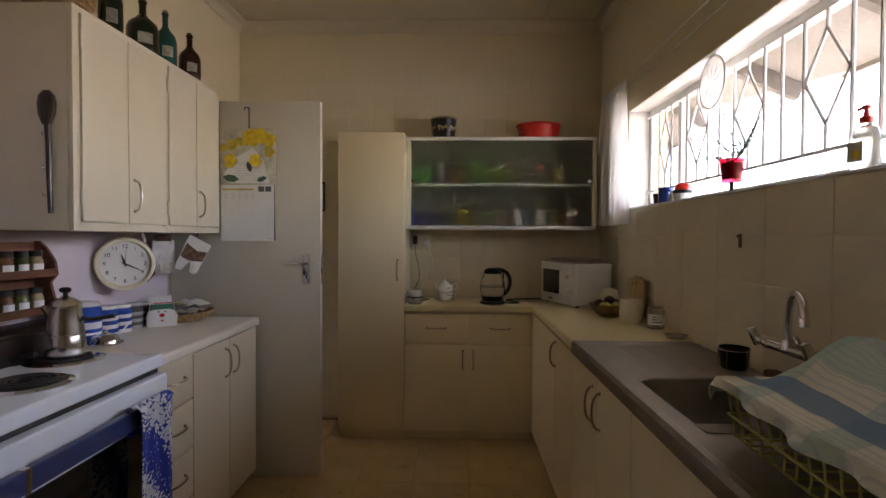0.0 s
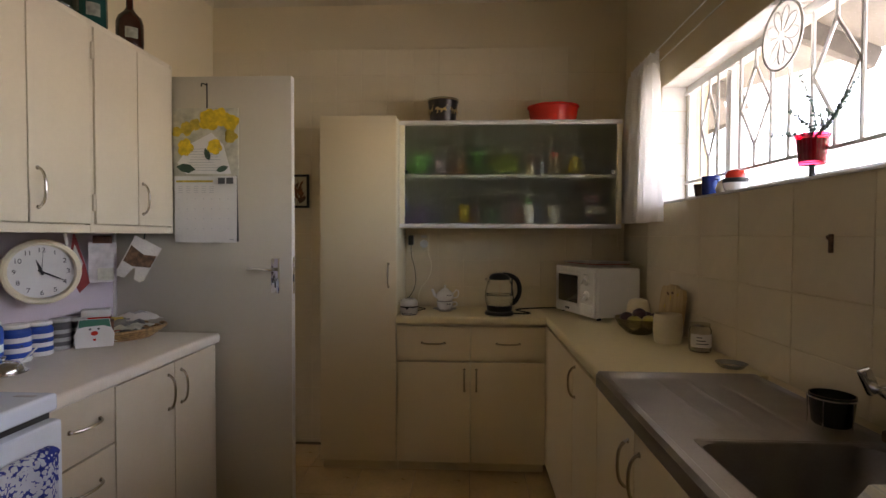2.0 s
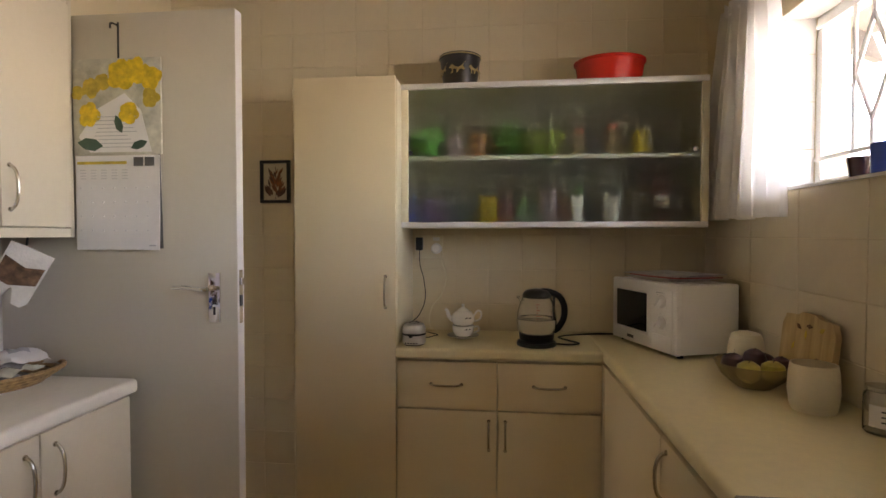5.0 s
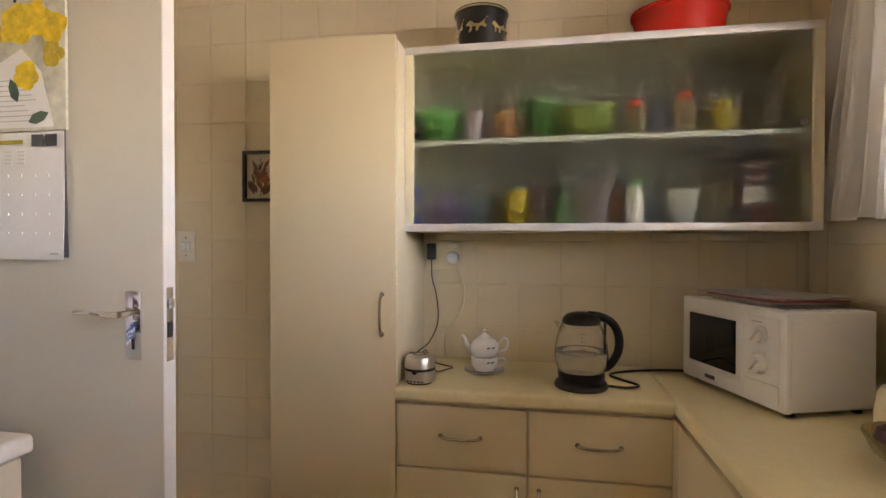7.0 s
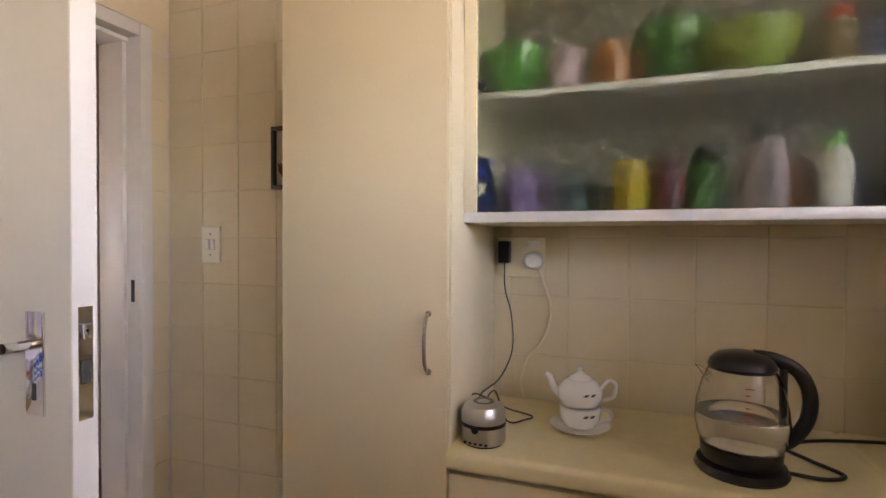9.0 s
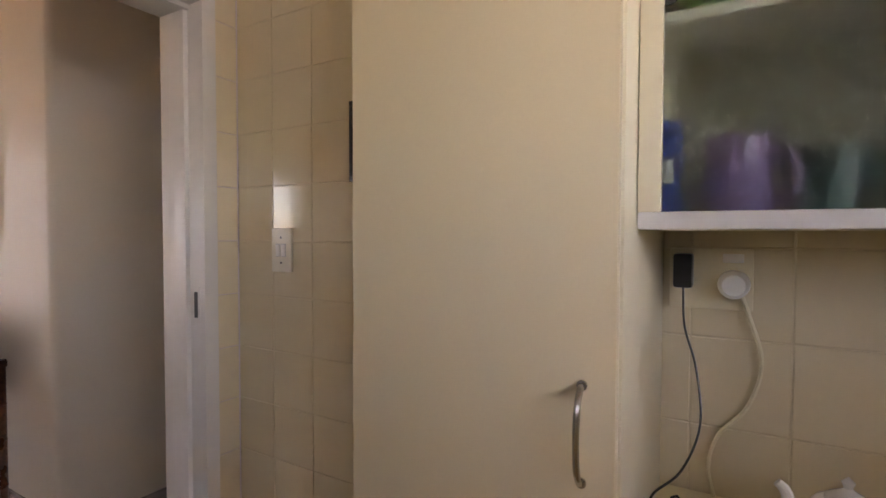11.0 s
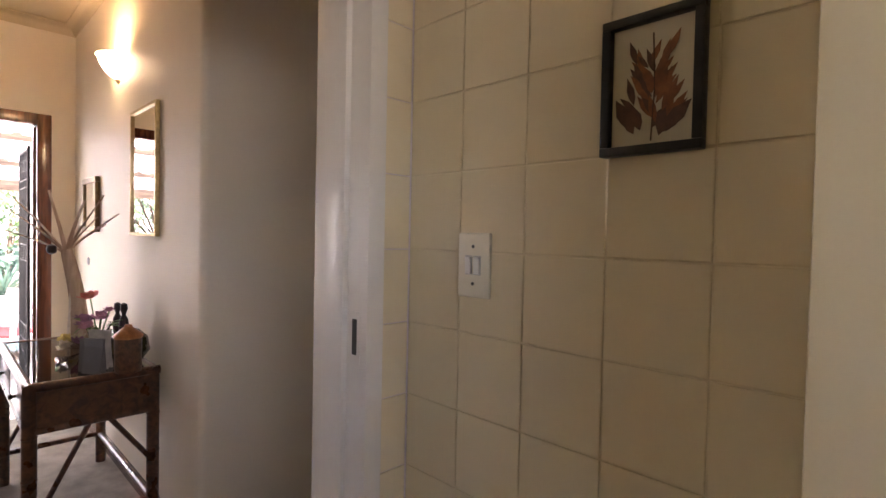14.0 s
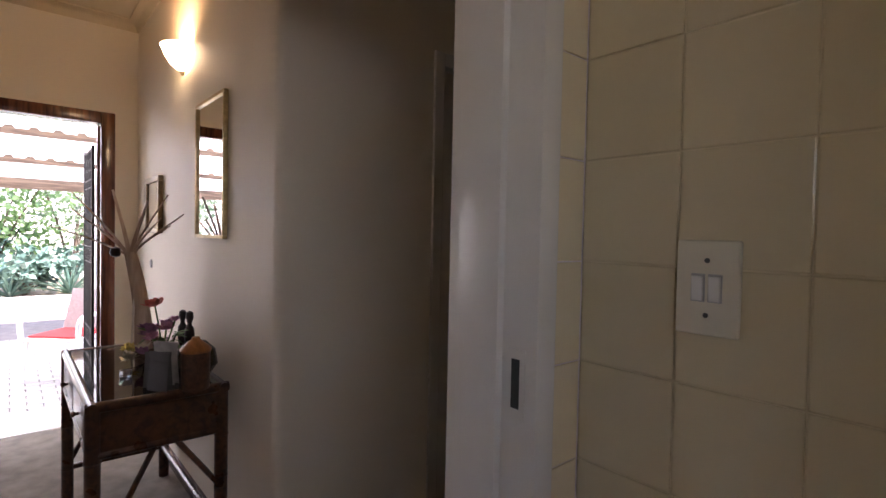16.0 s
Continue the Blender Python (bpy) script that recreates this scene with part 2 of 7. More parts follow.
def lathe(profile, seg=32, cap=True):
    """A body turned round z from (radius, height) pairs."""
    b = bmesh.new()
    rings = [[b.verts.new((r * math.cos(2 * math.pi * k / seg), r * math.sin(2 * math.pi * k / seg), z)) for k in range(seg)] for r, z in profile]
    for p, q in zip(rings, rings[1:]):
        for k in range(seg):
            b.faces.new((p[k], p[(k + 1) % seg], q[(k + 1) % seg], q[k]))
    if cap:
        b.faces.new(rings[0][::-1])
        b.faces.new(rings[-1])
    bmesh.ops.remove_doubles(b, verts=b.verts[:], dist=1e-5)
    bmesh.ops.recalc_face_normals(b, faces=b.faces[:])
    return b


def smooth_path(points, n=6):
    """Catmull-Rom through the points."""
    p = [Vector(q) for q in points]
    p = [2 * p[0] - p[1]] + p + [2 * p[-1] - p[-2]]
    out = []
    for a, b, c, d in zip(p, p[1:], p[2:], p[3:]):
        for k in range(n):
            u = k / n
            out.append(0.5 * (2 * b + (c - a) * u + (2 * a - 5 * b + 4 * c - d) * u * u + (3 * b - a - 3 * c + d) * u ** 3))
    return out + [p[-2]]


def tube(points, r, seg=8, r1=None, squash=1.0):
    """A round bar along points, from radius r to r1."""
    b = bmesh.new()
    pts = [Vector(q) for q in points]
    r1 = r if r1 is None else r1
    rings, side = [], None
    for i, p in enumerate(pts):
        d = (pts[min(i + 1, len(pts) - 1)] - pts[max(i - 1, 0)]).normalized()
        if side is None:
            side = d.cross(Vector((0, 0, 1)) if abs(d.z) < 0.9 else Vector((1, 0, 0))).normalized()
        side = (side - d * side.dot(d)).normalized()
        up = d.cross(side)
        rad = r + (r1 - r) * i / max(1, len(pts) - 1)
        rings.append([b.verts.new(p + rad * (math.cos(2 * math.pi * k / seg) * side + squash * math.sin(2 * math.pi * k / seg) * up)) for k in range(seg)])
    for p, q in zip(rings, rings[1:]):
        for k in range(seg):
            b.faces.new((p[k], p[(k + 1) % seg], q[(k + 1) % seg], q[k]))
    b.faces.new(rings[0][::-1])
    b.faces.new(rings[-1])
    bmesh.ops.recalc_face_normals(b, faces=b.faces[:])
    return b


def sheet(f, nu, nv, thick=0.0):
    """A surface f(u, v), u and v from 0 to 1, with thickness."""
    b = bmesh.new()
    g = [[b.verts.new(f(i / nu, j / nv)) for j in range(nv + 1)] for i in range(nu + 1)]
    for i in range(nu):
        for j in range(nv):
            b.faces.new((g[i][j], g[i + 1][j], g[i + 1][j + 1], g[i][j + 1]))
    if thick:
        b.normal_update()
        low = [[b.verts.new(v.co - v.normal * thick) for v in row] for row in g]
        for i in range(nu):
            for j in range(nv):
                b.faces.new((low[i][j], low[i][j + 1], low[i + 1][j + 1], low[i + 1][j]))
        rim = [(i, 0) for i in range(nu)] + [(nu, j) for j in range(nv)] + [(i, nv) for i in range(nu, 0, -1)] + [(0, j) for j in range(nv, 0, -1)]
        for (a, c), (d, e) in zip(rim, rim[1:] + rim[:1]):
            b.faces.new((g[a][c], low[a][c], low[d][e], g[d][e]))
        bmesh.ops.recalc_face_normals(b, faces=b.faces[:])
    return b


def outline(points, depth):
    """A flat outline in x and y, raised by depth."""
    b = bmesh.new()
    f = b.faces.new([b.verts.new((x, y, 0)) for x, y in points])
    e = bmesh.ops.extrude_face_region(b, geom=[f])
    for v in e["geom"]:
        if isinstance(v, bmesh.types.BMVert):
            v.co.z += depth
    bmesh.ops.recalc_face_normals(b, faces=b.faces[:])
    return b


def moved(b, m):
    b.transform(m)
    return b


def mesh_ob(name, b, material, smooth=True):
    me = bpy.data.meshes.new(name)
    b.to_mesh(me)
    b.free()
    me.materials.append(M[material] if isinstance(material, str) else material)
    if smooth:
        me.shade_smooth()
        me.set_sharp_from_angle(angle=radians(35))
    return new(name, me)


def part(name, b, material, parent, label="", smooth=True):
    ob = mesh_ob(name, b, material, smooth)
    ob.parent = parent
    return tagged(ob, label)


def thing(name, at, label, category, group="", rz=0.0):
    ob = new(name)
    ob.empty_display_size = 0.1
    ob.matrix_basis = pose(*at, 0, 0, rz)
    return tagged(ob, label, category, group)


def setting(name, b, material, label="", category="", smooth=False):
    return tagged(mesh_ob(name, b, material, smooth), label, category, kind="structure")


def words(text, size, parent, material, m, name="lettering", depth=0.0006):
    cu = bpy.data.curves.new("t", "FONT")
    cu.body, cu.size, cu.align_x, cu.align_y, cu.extrude = text, size, "CENTER", "CENTER", depth
    tmp = new("t", cu)
    bpy.context.view_layer.update()
    me = bpy.data.meshes.new_from_object(tmp.evaluated_get(bpy.context.evaluated_depsgraph_get()))
    bpy.data.objects.remove(tmp)
    me.transform(m)
    me.materials.clear()
    me.materials.append(M[material])
    ob = new(name, me)
    ob.parent = parent
    return ob


def wall_tiles(parent, material, origin, du, dv, normal, us, vs, joint=0.0024, proud=0.0025, skip=None):
    """Single tiles on a wall between the lines us and vs; alike tiles share a mesh."""
    made = {}
    n = Vector(normal)
    for u0, u1 in zip(us, us[1:]):
        for v0, v1 in zip(vs, vs[1:]):
            if skip and skip((u0 + u1) / 2, (v0 + v1) / 2):
                continue
            w, h = round(u1 - u0 - joint, 4), round(v1 - v0 - joint, 4)
            if w < 0.01 or h < 0.01:
                continue
            if (w, h) not in made:
                b = bmesh.new()
                e = 0.0016
                low = [(-w / 2, -h / 2), (w / 2, -h / 2), (w / 2, h / 2), (-w / 2, h / 2)]
                high = [(-w / 2 + e, -h / 2 + e), (w / 2 - e, -h / 2 + e), (w / 2 - e, h / 2 - e), (-w / 2 + e, h / 2 - e)]
                at = lambda q, k: Vector(du) * q[0] + Vector(dv) * q[1] + n * k
                lo, mi, hi = [b.verts.new(at(q, 0)) for q in low], [b.verts.new(at(q, proud * 0.6)) for q in low], [b.verts.new(at(q, proud)) for q in high]
                for a, c in ((lo, mi), (mi, hi)):
                    for k in range(4):
                        b.faces.new((a[k], a[(k + 1) % 4], c[(k + 1) % 4], c[k]))
                b.faces.new(hi)
                bmesh.ops.recalc_face_normals(b, faces=b.faces[:])
                me = bpy.data.meshes.new("tile")
                b.to_mesh(me)
                b.free()
                me.materials.append(M[material])
                made[(w, h)] = me
            ob = new("tile", made[(w, h)])
            ob.parent = parent
            ob.location = Vector(origin) + Vector(du) * (u0 + u1) / 2 + Vector(dv) * (v0 + v1) / 2

# ---- the large structure ----
XL, XR, YB, YF, ZC = -1.615, 0.975, 3.62, -1.6, 2.84        # kitchen: left and right wall, back wall, wall behind, ceiling
HX, HY, HZ, CX = -5.45, 3.62, 2.88, -2.89                   # hall: end wall, mirror wall, ceiling, corridor corner
WT = 0.175                                                  # wall between kitchen and hall
DY0, DY1, DZ = 2.735, 3.492, 2.035                            # kitchen doorway along y, and its height
W0, W1, WZ0, WZ1 = 0.45, 3.04, 1.49, 2.07                    # kitchen window along y, sill and head


def floor_tiles():
    f = setting("floor", box(XL - 0.055, XR + 0.2, YF - 0.1, YB + 0.1, -0.12, -0.004), "floor_joint", "tan vinyl tile floor of the kitchen", "floor")
    xs = [XL] + [XL + 0.12 + 0.305 * k for k in range(9)] + [XR]
    ys = [YF + 0.305 * k for k in range(18)]
    wall_tiles(f, "floor", (0, 0, -0.004), (1, 0, 0), (0, 1, 0), (0, 0, 1), xs, ys, 0.002, 0.004)


wall_back = setting("wall_north", box(XL - WT, XR + 0.23, YB, YB + 0.2, 0, 3.0), "grout", "cream tiled and painted kitchen wall", "wall")
part("upper_paint", box(XL, XR, YB - 0.005, YB, 2.49, ZC), "paint_kitchen", wall_back)
wall_front = setting("wall_south", box(XL - WT, XR + 0.23, YF - 0.15, YF, 0, 3.0), "paint_kitchen", "plain cream kitchen wall", "wall")
wall_left = setting("wall_west", merge(box(XL - WT, XL, YF, DY0 - 0.045, 0, 3.0), box(XL - WT, XL, DY0 - 0.045, DY1 + 0.045, DZ + 0.04, 3.0), box(XL - WT, XL, DY1 + 0.045, YB, 0, 3.0)), "paint_lilac", "pale lilac painted wall with a doorway", "wall")
part("upper_paint", merge(box(XL, XL + 0.004, YF, DY0 - 0.05, 2.095, ZC), box(XL, XL + 0.004, DY0 - 0.05, YB - 0.005, DZ + 0.05, ZC)), "paint_kitchen", wall_left)
wall_right = setting("wall_east", merge(box(XR, XR + 0.23, YF, YB, 0, WZ0), box(XR, XR + 0.23, YF, YB, WZ1, 3.0), box(XR, XR + 0.23, YF, W0, WZ0, WZ1), box(XR, XR + 0.23, W1, YB, WZ0, WZ1)), "paint_kitchen", "cream wall with a long high window", "wall")
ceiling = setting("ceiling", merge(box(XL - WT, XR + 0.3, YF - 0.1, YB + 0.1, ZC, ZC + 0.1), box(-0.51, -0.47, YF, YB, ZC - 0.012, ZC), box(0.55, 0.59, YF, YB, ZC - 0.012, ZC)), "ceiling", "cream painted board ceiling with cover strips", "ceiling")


def cornice(name, x0, x1, y0, y1, z, size):
    """A coved moulding round a room, one piece a wall."""
    prof = [(0, -size), (0.008, -size), (size * 0.35, -size * 0.55), (size * 0.6, -size * 0.28), (size, -0.008), (size, 0)]
    b = bmesh.new()
    corners = [(x0, y0, 1, 1), (x1, y0, -1, 1), (x1, y1, -1, -1), (x0, y1, 1, -1)]
    rings = [[b.verts.new((x + sx * p, y + sy * p, z + q)) for p, q in prof] for x, y, sx, sy in corners]
    for k in range(4):
        p, q = rings[k], rings[(k + 1) % 4]
        for i in range(len(prof) - 1):
            b.faces.new((p[i], p[i + 1], q[i + 1], q[i]))
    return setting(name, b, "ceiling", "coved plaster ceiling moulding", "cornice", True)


cornice("cornice_1", XL, XR, YF, YB, ZC, 0.075)
floor_tiles()

# hall and corridor
hall_floor = setting("floor_hall", box(HX - 0.2, XL - 0.055, -0.5, 6.2, -0.12, 0.0), "carpet", "worn grey-beige short-pile hall carpet", "carpet")
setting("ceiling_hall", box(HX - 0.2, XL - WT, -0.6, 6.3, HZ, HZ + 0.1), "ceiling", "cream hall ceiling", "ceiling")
north = box(HX - 0.2, CX, HY, HY + 0.12, 0, HZ)
bmesh.ops.bevel(north, geom=[e for e in north.edges if all(abs(v.co.x - CX) < 1e-5 and abs(v.co.y - HY) < 1e-5 for v in e.verts)], offset=0.03, segments=7, affect="EDGES", profile=0.5)
setting("wall_hall_north", north, "paint_hall", "off-white painted hall wall with a rounded corner", "wall", True)
setting("wall_corridor_west", merge(box(CX - 0.12, CX, HY + 0.12, 4.37, 0, HZ), box(CX - 0.12, CX, 5.20, 6.2, 0, HZ), box(CX - 0.12, CX, 4.37, 5.20, 2.17, HZ)), "paint_hall", "off-white corridor wall with a doorway", "wall")
setting("wall_corridor_end", box(CX - 0.12, XL - WT, 6.2, 6.3, 0, HZ), "paint_hall", "plain corridor wall", "wall")
setting("wall_corridor_east", box(XL - WT - 0.1, XL - WT, YB + 0.2, 6.2, 0, HZ), "paint_hall", "plain corridor wall", "wall")
setting("wall_hall_south", box(HX - 0.2, XL - WT, -0.6, -0.5, 0, HZ), "paint_hall", "plain hall wall", "wall")
HW0, HW1 = -0.35, 0.85                                        # hall window along y
ED0, ED1, EDZ = 2.46, 3.475, 2.20                              # entrance door opening
setting("wall_hall_west", merge(box(HX - 0.22, HX, -0.5, HW0, 0, HZ + 0.1), box(HX - 0.22, HX, HW1, ED0, 0, HZ + 0.1), box(HX - 0.22, HX, HW0, HW1, 0, 0.95), box(HX - 0.22, HX, HW0, HW1, 2.15, HZ + 0.1), box(HX - 0.22, HX, ED1, HY + 0.12, 0, HZ + 0.1), box(HX - 0.22, HX, ED0, ED1, EDZ, HZ + 0.1)), "paint_hall", "cream hall wall with the entrance door", "wall")
hall_window = tagged(thing("window_2", (HX, 0, 0), "dark timber hall window to the garden", "window"), kind="structure")
part("window_frame", merge(box(-0.12, -0.06, HW0, HW1, 0.95, 1.01), box(-0.12, -0.06, HW0, HW1, 2.09, 2.15), box(-0.12, -0.06, HW0, HW0 + 0.06, 1.01, 2.09), box(-0.12, -0.06, HW1 - 0.06, HW1, 1.01, 2.09), box(-0.115, -0.065, 0.225, 0.275, 1.01, 2.09)), "mahogany", hall_window, smooth=False)
for a, c in ((HW0 + 0.06, 0.225), (0.275, HW1 - 0.06)):
    part("pane", box(-0.092, -0.088, a, c, 1.01, 2.09), "pane", hall_window, smooth=False).visible_shadow = False
cornice("cornice_2", HX, CX + 1.1, -0.5, HY, HZ, 0.07)
setting("baseboard", box(HX + 0.002, CX, HY - 0.018, HY, 0, 0.09, 0.004), "mahogany", "dark varnished wooden baseboard", "baseboard")
tagged(part("room_door_leaf", box(CX - 0.09, CX - 0.05, 4.38, 5.19, 0.005, 2.165), "gloss_white", thing("door_3", (0, 0, 0), "closed white door off the corridor", "door")), "")
setting("trim_corridor_door", merge(box(CX - 0.06, CX + 0.012, 4.335, 4.39, 0, 2.20, 0.004), box(CX - 0.06, CX + 0.012, 5.18, 5.24, 0, 2.20, 0.004), box(CX - 0.06, CX + 0.012, 4.39, 5.18, 2.14, 2.20, 0.004)), "gloss_white", "white painted door frame", "door frame")

# kitchen door frame: pressed steel, with a rebate
def door_frame():
    f = tagged(thing("door_frame", (0, 0, 0), "cream gloss pressed steel door frame with a strike plate", "door frame"), kind="structure")
    for s, y in ((-1, DY0), (1, DY1)):
        a, c = sorted((y, y + s * 0.045))
        e, g = sorted((y - s * 0.014, y + s * 0.02))
        part("jamb", merge(box(XL - WT - 0.012, XL + 0.012, a, c, 0, DZ + 0.045, 0.004), box(XL - WT + 0.0, XL - 0.058, e, g, 0, DZ, 0.004)), "gloss_white", f)
    part("head", merge(box(XL - WT - 0.012, XL + 0.010, DY0 + 0.0005, DY1 - 0.0005, DZ, DZ + 0.044, 0.004), box(XL - WT, XL - 0.045, DY0, DY1, DZ - 0.014, DZ + 0.01, 0.004)), "gloss_white", f)
    part("strike_plate", box(XL - 0.044, XL - 0.010, DY1 - 0.002, DY1 + 0.001, 1.095, 1.205), "gloss_white", f, "painted-over strike plate")
    part("latch_slot", box(XL - 0.036, XL - 0.020, DY1 - 0.0028, DY1 - 0.001, 1.113, 1.19), "ink", f)


door_frame()

# window opening, sill, steel frame and outer eave
win = tagged(thing("window_1", (0, 0, 0), "long steel kitchen window with a white burglar grille", "window"), kind="structure")
FX = 1.10
setting("window_sill", box(XR - 0.006, FX, W0, W1, WZ0 - 0.004, WZ0 + 0.006, 0.002), "tile_white", "white glazed tile window sill", "sill")
frame_bars = [box(FX, FX + 0.03, W0, W1, WZ0, WZ0 + 0.035), box(FX, FX + 0.03, W0, W1, WZ1 - 0.035, WZ1), box(FX, FX + 0.03, W0, W0 + 0.03, WZ0 + 0.035, WZ1 - 0.035), box(FX, FX + 0.03, W1 - 0.03, W1, WZ0 + 0.035, WZ1 - 0.035)]
part("window_frame", merge(*frame_bars), "white_metal", win, smooth=False)
for y in (2.62, 0.90):
    part("mullion", box(FX - 0.008, FX + 0.035, y - 0.02, y + 0.02, WZ0 + 0.035, WZ1 - 0.035, 0.003), "white_metal", win)
for a, c in ((W0 + 0.03, 0.88), (0.92, 2.60), (2.64, W1 - 0.03)):
    p = part("pane", box(FX + 0.014, FX + 0.018, a, c, WZ0 + 0.035, WZ1 - 0.035), "pane", win, smooth=False)
    p.visible_shadow = False

roof = tagged(thing("roof_eave", (0, 0, 0), "weathered grey painted eave with rafters outside the window", "eave"), kind="structure")
part("boarding", sheet(lambda u, v: Vector((1.205 + 0.66 * u, -3 + 9 * v, 2.44 - 0.28 * u)), 2, 2, 0.02), "eave_paint", roof)
for k in range(10):
    y = -2.3 + 0.85 * k
    part("rafter", moved(box(0, 0.68, -0.022, 0.022, -0.10, 0.0), pose(1.205, y, 2.43, 0, math.degrees(math.atan2(0.28, 0.66)), 0)), "eave_timber", roof)
part("fascia", box(1.86, 1.88, -3, 6, 2.12, 2.28), "eave_paint", roof)
house_top = setting("roof_slab", box(HX - 0.25, 1.6, YF - 0.2, 6.4, 3.0, 3.06), "plaster_out", "plain roof over the rooms", "roof")
ground = setting("ground", box(-300, 300, -300, 300, -0.32, -0.14), "earth", "dry bare garden ground", "ground")
yard = setting("pavement_yard", box(1.21, 9, -6, 12, -0.14, -0.1), "yard", "dull grey concrete yard outside the window", "pavement")

# ---- kitchen units ----


def bow_handle(parent, p, q, out, material="handle", r=0.0045):
    """A bowed bar handle between two feet, standing off along out."""
    a, c, n = Vector(p), Vector(q), Vector(out)
    pts = [a, a + n * 0.012 + (c - a) * 0.04, a + n * 0.024 + (c - a) * 0.2, a + n * 0.028 + (c - a) * 0.5, a + n * 0.024 + (c - a) * 0.8, a + n * 0.012 + (c - a) * 0.96, c]
    part("handle", merge(tube(smooth_path(pts, 4), r, 8), moved(lathe([(0.007, 0), (0.007, 0.003)], 10), Matrix.Translation(a) @ n.to_track_quat("Z", "Y").to_matrix().to_4x4()), moved(lathe([(0.007, 0), (0.007, 0.003)], 10), Matrix.Translation(c) @ n.to_track_quat("Z", "Y").to_matrix().to_4x4())), material, parent, "curved satin metal handle")


CT = 0.885                                                    # worktop height
SLAB = 0.044


def door_panel(parent, name, b, material, handles=(), out=(0, -1, 0)):
    d = part(name, b, material, parent)
    for p, q in handles:
        bow_handle(d, p, q, out)
    return d


# tall cupboard
tall = thing("tall_cupboard", (-0.588, YB, 0), "tall narrow cream laminate broom cupboard", "cupboard")
part("carcass", box(-0.217, 0.2105, -0.385, -0.004, 0.07, 1.975, 0.002), "cream_edge", tall)
part("plinth", box(-0.217, 0.2105, -0.345, -0.004, 0, 0.07), "cream", tall)
door_panel(tall, "door", box(-0.217, 0.207, -0.405, -0.387, 0.073, 1.985, 0.004), "cream", [((0.165, -0.405, 1.045), (0.165, -0.405, 1.172))])

# base unit with two drawers and two doors
base = thing("base_cabinet", (0.02, YB, 0), "cream base unit with two drawers over two doors", "cabinet")
part("carcass", box(-0.397, 0.42, -0.382, -0.004, 0.07, CT - SLAB, 0.001), "cream_edge", base)
part("plinth", box(-0.397, 0.42, -0.335, -0.004, 0, 0.07), "cream", base)
for x0, x1, hx in ((-0.396, 0.008, -0.022), (0.014, 0.420, 0.044)):
    c = (x0 + x1) / 2
    door_panel(base, "drawer_front", box(x0, x1, -0.402, -0.384, 0.636, CT - SLAB - 0.012, 0.003), "cream", [((c - 0.062, -0.402, 0.737), (c + 0.062, -0.402, 0.737))])
    door_panel(base, "door", box(x0, x1, -0.402, -0.384, 0.072, 0.630, 0.003), "cream", [((hx, -0.402, 0.475), (hx, -0.402, 0.592))])

# right-hand run under the sink
run = thing("sink_cabinet", (0.46, 0, 0), "cream laminate base units under worktop and sink", "cabinet")
part("carcass", box(0.0, 0.505, 0.1, 3.235, 0.07, CT - SLAB - 0.175, 0.001), "cream_edge", run)
part("plinth", box(0.05, 0.505, 0.1, 3.235, 0, 0.07), "cream", run)
ys = [0.1, 0.36, 0.88, 1.40, 1.745, 2.12, 2.51, 3.18]
for k, (a, c) in enumerate(zip(ys, ys[1:])):
    hs = []
    if k in (2, 4):
        hs = [((-0.018, a + 0.045, 0.665), (-0.018, a + 0.045, 0.79))]
    if k in (1, 3):
        hs = [((-0.018, c - 0.045, 0.665), (-0.018, c - 0.045, 0.79))]
    if k == 5:
        hs = [((-0.018, c - 0.05, 0.69), (-0.018, c - 0.05, 0.81))]
    door_panel(run, "door", box(-0.018, 0.0, a + 0.002, c - 0.002, 0.072, CT - SLAB - 0.008, 0.003), "cream", hs, (-1, 0, 0))

part("filler", box(-0.018, 0.0, 3.182, 3.236, 0.072, CT - SLAB - 0.008), "cream", run)


def slab(name, x0, x1, y0, y1, front, label, material="worktop"):
    """A post-formed worktop with a rolled front edge on one side (x or y, low or high)."""
    r = 0.014
    b = box(x0, x1, y0, y1, CT - SLAB, CT)
    axis, side = front
    val = {"x": (x0, x1), "y": (y0, y1)}[axis][side]
    edges = [e for e in b.edges if all(abs(v.co.x - val) < 1e-5 if axis == "x" else abs(v.co.y - val) < 1e-5 for v in e.verts) and abs(e.verts[0].co.z - e.verts[1].co.z) < 1e-5]
    bmesh.ops.bevel(b, geom=edges, offset=r, segments=5, affect="EDGES", profile=0.5)
    return tagged(mesh_ob(name, b, material), label, "worktop")


slab("worktop", -0.377, 0.440, 3.20, YB - 0.005, ("y", 0), "cream mottled laminate worktop on the base unit")
slab("worktop", 0.442, XR - 0.001, 2.10, YB - 0.005, ("x", 0), "cream mottled laminate worktop beside the sink")
slab("worktop", XL + 0.002, -1.104, 1.745, 2.672, ("x", 1), "laminate worktop on the drawers, coloured paler for window light", "worktop_lit")

# left base units
left = thing("base_cabinet", (-1.12, 0, 0), "cream base unit with two tall doors", "cabinet")
part("carcass", box(-0.49, -0.016, 2.012, 2.655, 0.065, CT - SLAB, 0.001), "cream_edge", left)
part("plinth", box(-0.49, -0.06, 2.012, 2.655, 0, 0.065), "cream", left)
door_panel(left, "door", box(-0.014, 0.004, 2.014, 2.338, 0.068, CT - SLAB - 0.006, 0.003), "cream_old", [((0.004, 2.298, 0.665), (0.004, 2.298, 0.795))], (1, 0, 0))
